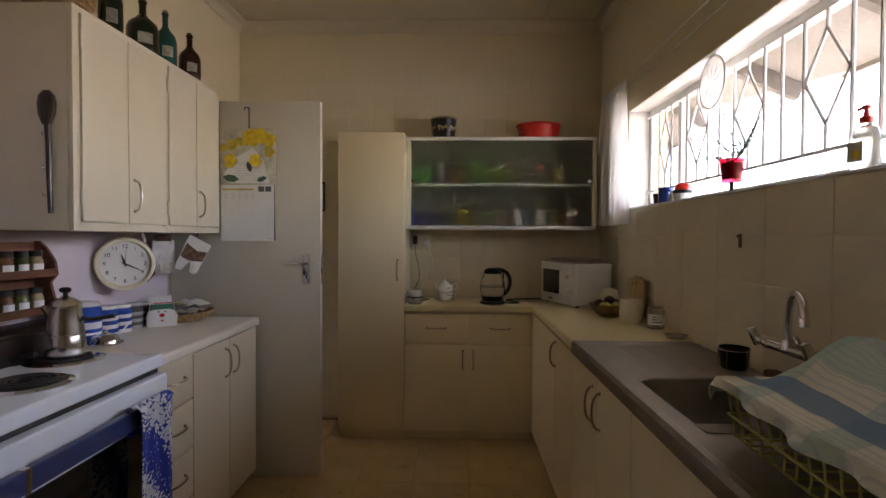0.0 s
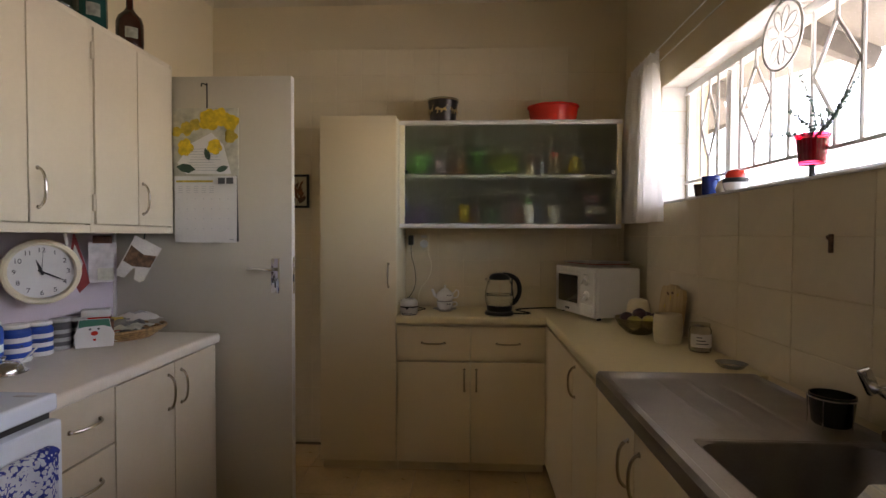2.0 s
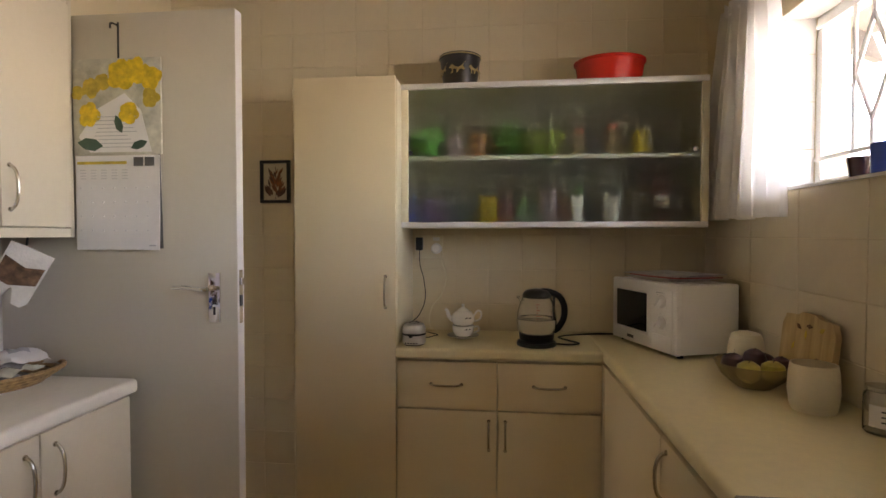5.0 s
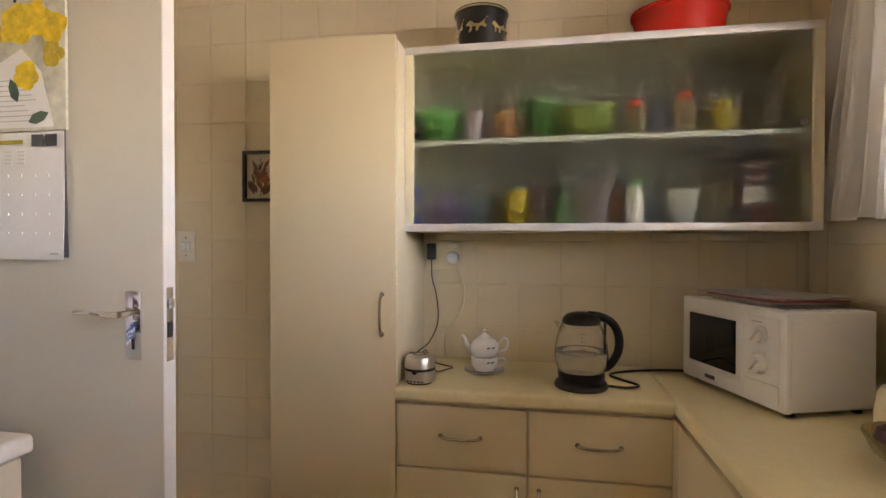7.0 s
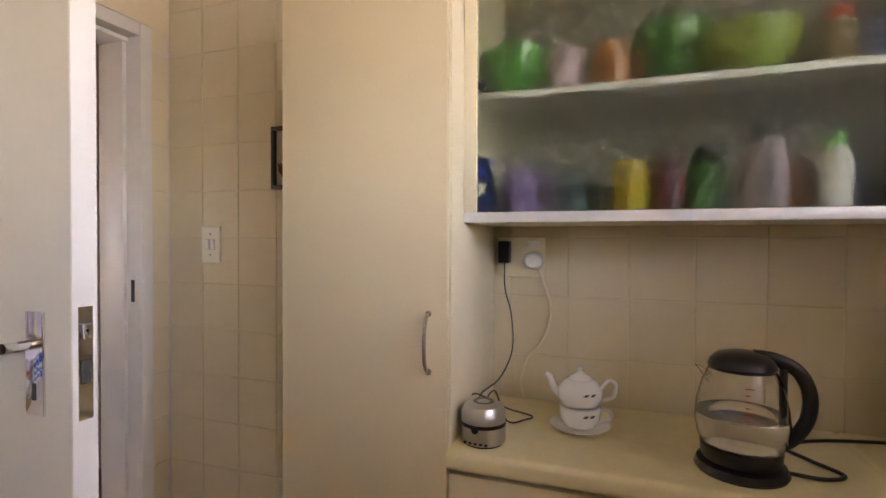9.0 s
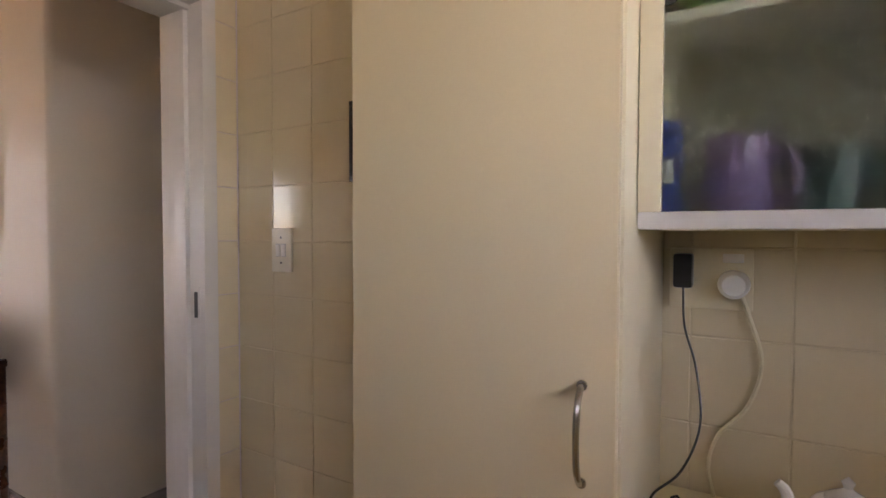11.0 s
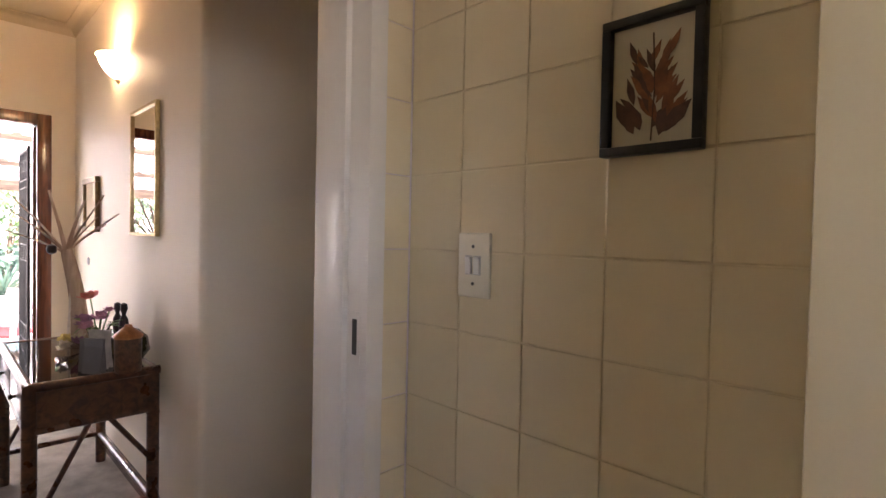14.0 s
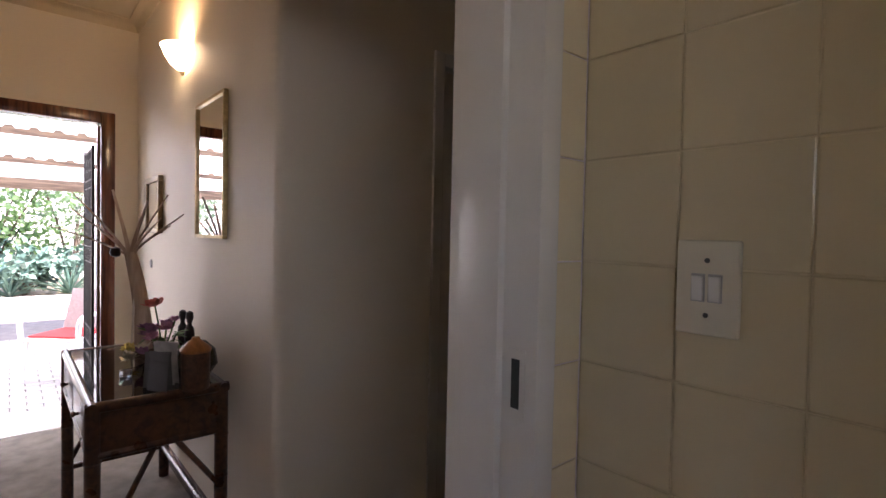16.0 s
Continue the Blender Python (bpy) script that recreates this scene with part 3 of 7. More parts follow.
door_panel(left, "door", box(-0.014, 0.004, 2.343, 2.655, 0.068, CT - SLAB - 0.006, 0.003), "cream_old", [((0.004, 2.383, 0.665), (0.004, 2.383, 0.795))], (1, 0, 0))
drawers = thing("drawer_unit", (-1.12, 0, 0), "cream base unit with four drawers", "drawers")
part("carcass", box(-0.49, -0.016, 1.745, 2.008, 0.065, CT - SLAB, 0.001), "cream_edge", drawers)
part("plinth", box(-0.49, -0.06, 1.745, 2.008, 0, 0.065), "cream", drawers)
for z0, z1 in ((0.660, 0.840), (0.462, 0.654), (0.264, 0.456), (0.068, 0.258)):
    zc = (z0 + z1) / 2 + 0.01
    door_panel(drawers, "drawer_front", box(-0.014, 0.004, 1.748, 2.008, z0, z1, 0.003), "cream_old", [((0.004, 1.82, zc), (0.004, 1.94, zc))], (1, 0, 0))

# wall cupboard on the left
upper = thing("wall_cupboard", (XL, 0, 0), "cream enamelled wall cupboard with four doors", "cupboard")
UX, UZ0, UZ1 = 0.290, 1.333, 2.09
part("carcass", box(0.002, UX - 0.02, 1.646, 2.69, UZ0, UZ1, 0.002), "cream_old", upper)
for a, c in ((1.646, 1.678), (2.675, 2.69), (2.183, 2.203)):
    part("stile", box(UX - 0.02, UX, a, c, UZ0, UZ1, 0.002), "cream_old", upper)
for a, c in ((UZ0, UZ0 + 0.028), (UZ1 - 0.02, UZ1)):
    part("rail", box(UX - 0.02, UX - 0.001, 1.678, 2.183, a, c, 0.001), "cream_old", upper)
    part("rail", box(UX - 0.02, UX - 0.001, 2.203, 2.675, a, c, 0.001), "cream_old", upper)
for a, c, h in ((1.682, 1.923, None), (1.928, 2.180, 1.957), (2.206, 2.438, None), (2.443, 2.672, 2.466)):
    hs = [((UX + 0.006, h, 1.412), (UX + 0.006, h, 1.535))] if h else []
    door_panel(upper, "door", box(UX - 0.014, UX + 0.006, a, c, UZ0 + 0.032, UZ1 - 0.022, 0.003), "cream_old", hs, (1, 0, 0))
for y in (1.678, 2.193):
    for z in (1.44, 1.98):
        part("hinge", tube([(UX + 0.006, y, z - 0.03), (UX + 0.006, y, z + 0.03)], 0.005, 8), "cream_old", upper)

# open door of the kitchen
kdoor = tagged(thing("door_1", (-1.60, 2.735, 0), "grey-white flush door standing wide open", "door", rz=0.5), kind="structure")
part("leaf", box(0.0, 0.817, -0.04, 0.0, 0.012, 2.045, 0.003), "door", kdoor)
# added white strip: window light on the door's edge, put into the colour
part("edge_strip", box(0.817, 0.8185, -0.039, -0.001, 0.013, 2.044), "gloss_white", kdoor, "door edge coloured white for window light")
lock = part("lock_plate", box(0.723, 0.763, -0.044, -0.04, 1.064, 1.222, 0.002), "chrome", kdoor, "chrome lock plate")
part("lever", merge(tube([(0.743, -0.044, 1.173), (0.743, -0.085, 1.173)], 0.008, 10), tube(smooth_path([(0.743, -0.085, 1.173), (0.72, -0.09, 1.173), (0.675, -0.088, 1.178), (0.63, -0.086, 1.176)], 5), 0.008, 10, 0.006)), "chrome", lock)
part("key_hole", box(0.740, 0.746, -0.0455, -0.0435, 1.088, 1.113), "ink", lock)
edge = part("edge_plate", box(0.8175, 0.8195, -0.031, -0.009, 1.06, 1.23), "chrome", kdoor, "worn steel edge plate")
part("latch", box(0.818, 0.827, -0.027, -0.013, 1.182, 1.205, 0.002), "chrome", edge)
part("dead_bolt", box(0.818, 0.8215, -0.027, -0.013, 1.115, 1.15), "ink", edge)
for z in (0.25, 1.8):
    part("hinge", tube([(-0.008, 0.002, z - 0.05), (-0.008, 0.002, z + 0.05)], 0.008, 8), "handle", kdoor)

# glazed wall cabinet
disp = thing("display_cabinet", (0, YB, 0), "wall cabinet with two frosted sliding glass doors", "cabinet")
SX0, SX1, SZ0, SZ1, SD = -0.376, 0.868, 1.372, 1.978, 0.305
part("carcass", merge(box(SX0, SX1, -SD + 0.015, -0.004, SZ0, SZ0 + 0.018), box(SX0, SX1, -SD + 0.015, -0.004, SZ1 - 0.018, SZ1), box(SX0, SX0 + 0.016, -SD + 0.015, -0.004, SZ0 + 0.018, SZ1 - 0.018), box(SX1 - 0.016, SX1, -SD + 0.015, -0.004, SZ0 + 0.018, SZ1 - 0.018)), "cream_edge", disp, smooth=False)
part("back_panel", box(SX0 + 0.016, SX1 - 0.016, -0.012, -0.005, SZ0 + 0.018, SZ1 - 0.018), "cabinet_back", disp)
part("shelf", box(SX0 + 0.016, SX1 - 0.016, -SD + 0.035, -0.012, 1.660, 1.677, 0.002), "plastic_white", disp)
part("rail", box(SX0, SX1, -SD, -SD + 0.014, SZ0, SZ0 + 0.024, 0.003), "alu_white", disp, "aluminium rail")
part("rail", box(SX0, SX1, -SD, -SD + 0.014, SZ1 - 0.024, SZ1, 0.003), "alu_white", disp, "aluminium rail")
part("stile", box(SX0, SX0 + 0.030, -SD + 0.001, -SD + 0.014, SZ0 + 0.024, SZ1 - 0.024, 0.002), "cream_edge", disp)
part("stile", box(SX1 - 0.028, SX1, -SD + 0.001, -SD + 0.014, SZ0 + 0.024, SZ1 - 0.024, 0.002), "cream_edge", disp)
for x0, x1, y, kx in ((SX0 + 0.02, 0.26, -SD + 0.018, -0.34), (0.225, SX1 - 0.02, -SD + 0.026, 0.825)):
    g = part("sliding_pane", box(x0, x1, y, y + 0.004, SZ0 + 0.02, SZ1 - 0.02), "frosted", disp, "frosted glass", False)
    part("finger_pull", moved(lathe([(0.011, 0), (0.011, 0.003), (0.007, 0.003), (0.007, 0.001)], 16), pose(kx, y, 1.69, 90, 0, 0)), "handle" if kx > 0 else "ink", g)

# ---- sink ----
sink = thing("sink", (0, 0, 0), "stainless steel sink with ribbed drainer and deep bowl", "sink")
SXa, SXb, SYa, SYb, SZ = 0.437, 0.955, 0.10, 2.112, CT + 0.004
BX0, BX1, BY0, BY1, BZ = 0.513, 0.895, 1.12, 1.568, CT - 0.155


def sink_top():
    """Top sheet with a raised rim, a sloped drainer and ribs, cut for the bowl."""
    b = bmesh.new()
    xs = sorted({SXa, SXa + 0.006, SXa + 0.022, SXa + 0.03, BX0, BX1, SXb - 0.02, SXb} | {SXa + 0.03 + 0.0075 * k for k in range(62) if SXa + 0.03 + 0.0075 * k < SXb - 0.03})
    ys_ = sorted({SYa, SYa + 0.006, SYa + 0.03, BY0, BY1, BY1 + 0.06, SYb - 0.04, SYb - 0.022, SYb - 0.006, SYb} | {BY1 + 0.1 + 0.04 * k for k in range(10)} | {SYa + 0.1 * k for k in range(1, 10)})
    ribs = (0.60, 0.69, 0.78)

    def z(x, y):
        edge = min(x - SXa, SXb - x, y - SYa, SYb - y)
        if edge < 1e-6:
            return SZ - 0.012
        h = SZ if edge <= 0.0235 else SZ - 0.006
        if y > BY1 + 0.09 and y < SYb - 0.06:
            for r in ribs:
                h += 0.0026 * math.exp(-((x - r) / 0.007) ** 2)
        return h
    g = {(x, y): b.verts.new((x, y, z(x, y))) for x in xs for y in ys_}
    for xa, xb in zip(xs, xs[1:]):
        for ya, yb in zip(ys_, ys_[1:]):
            if xa >= BX0 - 1e-6 and xb <= BX1 + 1e-6 and ya >= BY0 - 1e-6 and yb <= BY1 + 1e-6:
                continue
            b.faces.new((g[xa, ya], g[xb, ya], g[xb, yb], g[xa, yb]))
    return b


part("drainer_top", sink_top(), "steel", sink)


def bowl_shape():
    b = bmesh.new()
    loops = []
    for inset, z, rad in ((-0.004, SZ - 0.004, 0.012), (0.0, SZ - 0.012, 0.05), (0.008, BZ + 0.05, 0.06), (0.018, BZ + 0.018, 0.065), (0.045, BZ, 0.07), (0.14, BZ - 0.004, 0.03)):
        x0, x1, y0, y1 = BX0 + inset, BX1 - inset, BY0 + inset, BY1 - inset
        ring = []
        for cx, cy, a0 in ((x1 - rad, y1 - rad, 0), (x0 + rad, y1 - rad, 90), (x0 + rad, y0 + rad, 180), (x1 - rad, y0 + rad, 270)):
            for k in range(7):
                a = radians(a0 + 15 * k)
                ring.append(b.verts.new((cx + rad * math.cos(a), cy + rad * math.sin(a), z)))
        loops.append(ring)
    for p, q in zip(loops, loops[1:]):
        for k in range(len(p)):
            b.faces.new((p[k], p[(k + 1) % len(p)], q[(k + 1) % len(p)], q[k]))
    b.faces.new(loops[-1])
    return b


part("front_edge", box(SXa - 0.001, SXa + 0.010, SYa, SYb, CT - SLAB - 0.004, SZ - 0.0115, 0.003), "steel", sink)
part("bowl", bowl_shape(), "steel", sink, "deep steel bowl")
part("drain", moved(lathe([(0.04, 0), (0.042, 0.003), (0.03, 0.004), (0.028, 0.001), (0.0, 0.001)], 24), pose(0.715, 1.355, BZ - 0.002)), "chrome", sink)

# ---- stove ----
stove = thing("stove", (-1.06, 1.26, 0), "white enamel electric stove with coil plates and oven", "stove")
part("body", box(-0.55, -0.05, -0.50, 0.475, 0.05, 0.855, 0.006), "enamel", stove)
part("hob", box(-0.553, -0.015, -0.50, 0.478, 0.858, 0.905, 0.012, 4), "enamel", stove)
# black block that stands in for the shade in the seams below the hob
part("gap", box(-0.52, -0.035, -0.49, 0.47, 0.05, 0.858), "ink", stove)
odoor = part("oven_door", box(-0.05, 0.0, -0.49, 0.474, 0.16, 0.838, 0.012, 3), "enamel", stove)
part("window", box(-0.004, 0.004, -0.22, 0.33, 0.30, 0.70, 0.003), "black_glass", odoor, "dark oven glass")
bar = part("door_handle", box(0.018, 0.045, -0.42, 0.40, 0.728, 0.785, 0.008, 3), "navy", odoor, "navy bar handle with chrome bands")
for y in (-0.16, 0.385):
    part("band", box(0.016, 0.047, y - 0.009, y + 0.009, 0.725, 0.788, 0.008, 3), "chrome", bar)
    part("bracket", box(-0.002, 0.03, y - 0.007, y + 0.007, 0.745, 0.768), "chrome", bar)
part("plinth", box(-0.52, -0.06, -0.48, 0.45, 0, 0.05), "black", stove)


def coil_plate(x, y, r):
    p = part("hot_plate", moved(lathe([(r + 0.028, 0), (r + 0.028, 0.004), (r + 0.012, 0.009), (r + 0.004, 0.004), (0.0, 0.003)], 40), pose(x, y, 0.904)), "chrome", stove, "chrome drip ring with black coil")
    pts = [((0.018 + (r - 0.018) * k / 120) * math.cos(k * 0.21), (0.018 + (r - 0.018) * k / 120) * math.sin(k * 0.21), 0) for k in range(121)]
    part("coil", moved(tube(pts, 0.0065, 6), pose(x, y, 0.914)), "black", p)


for x, y, r in ((-0.275, 0.355, 0.085), (-0.17, 0.08, 0.085), (-0.42, 0.06, 0.07), (-0.20, -0.25, 0.085)):
    coil_plate(x, y, r)
part("badge", box(-0.10, -0.045, 0.432, 0.446, 0.9045, 0.9057), "ink_grey", stove)

# ---- kitchen: left side ----
def bottle(at, material, h, r, neck, label):
    b = thing("bottle", at, label, "bottle", "bottles on the wall cupboard")
    part("glass_body", lathe([(0.0, 0.0), (r * 0.95, 0.0), (r, 0.01), (r, h * 0.45), (r * 0.85, h * 0.56), (r * 0.45, h * 0.66), (neck, h * 0.74), (neck, h * 0.95), (neck * 1.25, h * 0.955), (neck * 1.25, h * 0.985)], 24), material, b)
    part("cork", lathe([(neck * 0.9, h * 0.985), (neck * 0.95, h * 1.03), (neck * 0.8, h * 1.04)], 14), "wood_red", b)
    part("paper_label", sheet(lambda u, v: Vector(((r + 0.0015) * math.cos(-1.3 + 0.9 * u), (r + 0.0015) * math.sin(-1.3 + 0.9 * u), h * (0.12 + 0.2 * v))), 10, 2), "label_dull", b)


M["label_dull"] = mat("dull_bottle_label", (0.30, 0.28, 0.22), 0.7, vary=0.3, scale=40)
M["bottle_dark"] = mat("dark_bottle_glass", (0.02, 0.025, 0.012), 0.08, vary=0.1)
M["bottle_green"] = mat("green_bottle_glass", (0.015, 0.07, 0.055), 0.08, vary=0.1)
M["bottle_brown"] = mat("brown_stoneware", (0.05, 0.018, 0.01), 0.15, vary=0.2)
bottle((-1.38, 1.915, UZ1), "bottle_dark", 0.27, 0.042, 0.013, "dark green wine bottle on top of the wall cupboard")
bottle((-1.38, 2.115, UZ1), "bottle_dark", 0.22, 0.062, 0.014, "squat dark flask bottle with a pale label")
bottle((-1.37, 2.265, UZ1), "bottle_green", 0.235, 0.048, 0.012, "blue-green glass bottle with a white label")
bottle((-1.365, 2.465, UZ1), "bottle_brown", 0.215, 0.050, 0.013, "dark brown round bottle with a paper label")

bk = thing("wicker_basket", (-1.44, 1.73, UZ1), "coiled straw basket on top of the wall cupboard", "basket")
for k in range(9):
    r = 0.07 + 0.035 * math.sin(0.35 + k * 0.33)
    part("coil", tube([(r * math.cos(a * math.pi / 12), r * math.sin(a * math.pi / 12), 0.009 + 0.016 * k) for a in range(25)], 0.0095, 6), "wicker", bk)

spoon = thing("carved_spoon", (-1.40, 1.636, 1.39), "dark carved wooden spoon hung on the cupboard side", "spoon")
part("shaft", tube(smooth_path([(0.004, 0, 0), (0.002, -0.002, 0.12), (0.0, 0, 0.22), (-0.004, 0, 0.30)], 5), 0.0075, 8, 0.010), "wood_dark", spoon)
part("bowl", moved(lathe([(0.0, -0.062), (0.016, -0.055), (0.028, -0.025), (0.032, 0.012), (0.027, 0.04), (0.012, 0.056), (0.0, 0.058)], 20), pose(-0.006, 0, 0.35) @ Matrix.Diagonal((1, 0.45, 1, 1))), "wood_dark", spoon)
for z in (0.06, 0.15, 0.26):
    part("hook", tube(smooth_path([(-0.007, -0.002, z), (-0.016, -0.006, z - 0.002), (-0.016, -0.008, z + 0.009)], 4), 0.0018, 6), "handle", spoon)


def clock():
    c = thing("wall_clock", (-1.515, 2.19, 1.193), "round cream wall clock with black numerals", "clock", rz=40)
    q = pose(0, 0, 0, 90, 0, 0)
    part("case", moved(lathe([(0.0, -0.045), (0.105, -0.045), (0.116, -0.02), (0.118, 0.004), (0.113, 0.016), (0.103, 0.018), (0.097, 0.008), (0.096, 0.0), (0.0, 0.0)], 56), q), "cream_edge", c)
    part("dial", moved(lathe([(0.0, 0.0015), (0.0955, 0.0015), (0.0955, 0.0005)], 48), q), "paper", c)
    for k in range(1, 13):
        a = radians(90 - 30 * k)
        words(str(k), 0.024, c, "ink", Matrix.Translation((0.077 * math.cos(a), -0.003, 0.077 * math.sin(a))) @ q, "numeral")
    for ang, ln, w, nm in ((-20, 0.047, 0.0034, "hour_hand"), (117, 0.075, 0.0026, "minute_hand"), (4, 0.08, 0.0008, "second_hand")):
        b = outline([(-w, -0.012), (w, -0.012), (w * 1.3, ln * 0.3), (w * 0.3, ln), (-w * 0.3, ln), (-w * 1.3, ln * 0.3)], 0.001)
        part(nm, moved(b, Matrix.Translation((0, -0.0045, 0)) @ q @ pose(0, 0, 0, 0, 0, -ang)), "ink", c)
    part("hub", moved(lathe([(0.0045, 0.003), (0.0045, 0.007), (0.0, 0.0075)], 12), q), "ink", c)
    part("hanging_hook", tube(smooth_path([(0.07, 0.0, 0.095), (0.074, -0.012, 0.10), (0.068, 0.0, 0.14)], 4), 0.006, 6), "plastic_white", c)


clock()


def spice_rack():
    s = thing("spice_rack", (XL + 0.003, 1.625, 1.022), "red-brown wooden wall spice rack with glass jars", "spice rack")
    for y in (-0.20, 0.20):
        pts = [(0, 0), (0.085, 0), (0.088, 0.03), (0.07, 0.08), (0.06, 0.12), (0.086, 0.15), (0.078, 0.20), (0.05, 0.245), (0.02, 0.275), (0, 0.275)]
        part("side_panel", moved(outline(pts, 0.012), pose(0, y + 0.006, 0, 90, 0, 0)), "wood_red", s)
    part("back_panel", box(0, 0.006, -0.19, 0.19, 0.0, 0.27), "wood_red", s)
    for z in (0.012, 0.145):
        part("shelf", box(0.006, 0.08, -0.193, 0.193, z, z + 0.01), "wood_red", s)
        part("front_rail", box(0.08, 0.088, -0.2, 0.2, z, z + 0.028, 0.002), "wood_red", s)
        for k in range(6):
            j = thing("spice_jar", (XL + 0.048, 1.625 - 0.16 + 0.062 * k, 1.022 + z + 0.010), "small glass spice jar with a dark lid", "jar", "spice jars in the rack")
            part("jar", lathe([(0.0, 0), (0.021, 0), (0.023, 0.004), (0.023, 0.052), (0.018, 0.06), (0.018, 0.064)], 16), ("jar_brown", "jar_green", "jar_pale")[k % 3], j)
            part("lid", lathe([(0.0205, 0.064), (0.0205, 0.083), (0.019, 0.085), (0.0, 0.085)], 16), "black", j)
            part("paper_label", sheet(lambda u, v: Vector((0.0236 * math.cos(-1.1 + 2.0 * u), 0.0236 * math.sin(-1.1 + 2.0 * u), 0.012 + 0.026 * v)), 8, 1), "paper", j)


M["jar_brown"] = mat("spice_brown", (0.16, 0.07, 0.03), 0.12, vary=0.3, scale=60)
M["jar_green"] = mat("spice_green", (0.10, 0.11, 0.04), 0.12, vary=0.3, scale=60)
M["jar_pale"] = mat("spice_pale", (0.35, 0.27, 0.14), 0.12, vary=0.3, scale=60)
spice_rack()
bin_ = thing("bread_bin", (-1.52, 1.665, 0.905), "dark brown wooden bread bin under the spice rack", "bread bin")
part("box", box(-0.085, 0.085, -0.22, 0.13, 0.0, 0.085, 0.006), "wood_dark", bin_)
part("lid", box(-0.088, 0.088, -0.223, 0.133, 0.087, 0.10, 0.004), "wood_dark", bin_)


def canister(x, y, r, h, dark, text="", tall=False):
    c = thing("canister", (x, y, CT), ("grey-striped" if dark else "blue and white striped") + " china storage canister with lid", "canister", "striped canisters")
    hb = h * 0.86
    blue, pale = ("stripe_grey", "stripe_pale") if dark else ("stripe_blue", "china")
    if tall:
        cuts = [(0.0, 0.24, blue), (0.24, 0.30, pale), (0.30, 0.40, blue), (0.40, 0.58, pale), (0.58, 0.90, blue)]
    else:
        cuts = [(k * 0.9 / 6, (k + 1) * 0.9 / 6, pale if k % 2 == 0 else blue) for k in range(6)]
    for z0, z1, m in cuts:
        e = 0.001 if m == blue else 0.0
        part("band", lathe([(r + e - 0.001, hb * z0), (r + e, hb * z0 + 0.001), (r + e, hb * z1 - 0.001), (r + e - 0.001, hb * z1)], 28), m, c)
    part("shoulder", lathe([(r, hb * 0.9), (r * 0.98, hb * 0.94), (r * 0.86, hb), (r * 0.8, hb)], 28), blue, c)
    part("lid", lathe([(r * 0.84, hb), (r * 0.96, hb + 0.003), (r * 0.96, hb + 0.009), (r * 0.85, hb + 0.015), (r * 0.4, h - 0.003), (0.0, h)], 28), pale, c)
    if text:
        words(text, 0.014, c, "ink", Matrix.Translation((r * 0.72, -r * 0.72, hb * 0.5)) @ pose(0, 0, 0, 90, 0, 45))


M["stripe_pale"] = mat("pale_grey_glaze", (0.42, 0.41, 0.39), 0.2, vary=0.06)
M["stripe_grey"] = mat("grey_stripe_glaze", (0.13, 0.13, 0.13), 0.15, vary=0.06)
canister(-1.54, 1.86, 0.051, 0.175, False, "", True)
canister(-1.54, 1.985, 0.054, 0.170, False, "", True)
canister(-1.55, 2.115, 0.046, 0.135, False, "FLOUR")
canister(-1.555, 2.223, 0.040, 0.125, False, "SUGAR")
canister(-1.56, 2.32, 0.039, 0.12, True)
canister(-1.56, 2.412, 0.039, 0.11, True)

bd = thing("butter_dish", (-1.44, 1.955, CT), "polished metal lidded dish with a spoon", "dish")
part("plate", lathe([(0.0, 0), (0.05, 0.0), (0.064, 0.006), (0.062, 0.009), (0.0, 0.006)], 32), "chrome", bd)
lid = part("dome_lid", lathe([(0.054, 0.008), (0.053, 0.018), (0.042, 0.034), (0.022, 0.043), (0.006, 0.046), (0.006, 0.052), (0.010, 0.056), (0.0, 0.062)], 32), "chrome", bd)
part("spoon", tube([(0.02, 0.03, 0.02), (0.045, 0.075, 0.07)], 0.003, 6), "plastic_white", bd)


def napkin_holder():
    n = thing("napkin_holder", (-1.46, 2.375, CT), "painted wooden napkin holder with a dog face", "napkin holder", rz=32)
    face = outline([(-0.062, 0), (0.062, 0), (0.066, 0.05), (0.055, 0.075), (0.05, 0.11), (-0.05, 0.11), (-0.055, 0.075), (-0.066, 0.05)], 0.009)
    part("front_board", moved(face, pose(0, -0.02, 0, 90, 0, 0)), "paper", n, "white painted face board")
    part("back_board", moved(outline([(-0.06, 0), (0.06, 0), (0.06, 0.1), (-0.06, 0.1)], 0.008), pose(0, 0.035, 0, 90, 0, 0)), "wood_red", n)
    part("bottom", box(-0.06, 0.06, -0.02, 0.03, 0, 0.008), "wood_red", n)
    part("green_hat", moved(outline([(-0.052, 0.078), (-0.03, 0.082), (0.03, 0.085), (0.054, 0.076), (0.048, 0.109), (-0.048, 0.109)], 0.001), pose(0, -0.0285, 0, 90, 0, 0)), "hat_green", n)
    for x, z, r, m in ((-0.014, 0.072, 0.004, "ink"), (0.014, 0.072, 0.004, "ink"), (0.0, 0.055, 0.010, "red"), (0.0, 0.03, 0.005, "red")):
        part("eye" if m == "ink" else "nose", moved(lathe([(r, 0), (r, 0.001), (0, 0.0015)], 14), pose(x, -0.0285, z, 90, 0, 0) @ Matrix.Diagonal((1.2, 0.9, 1, 1))), m, n)
    tb = thing("tea_box", (-1.50, 2.43, CT), "red and white tea carton", "carton", rz=32)
    part("carton", box(-0.05, 0.05, 0.0, 0.06, 0, 0.135, 0.002), "paper", tb)
    part("red_band", box(-0.0506, 0.0506, -0.0006, 0.0606, 0.085, 0.105), "red", tb)


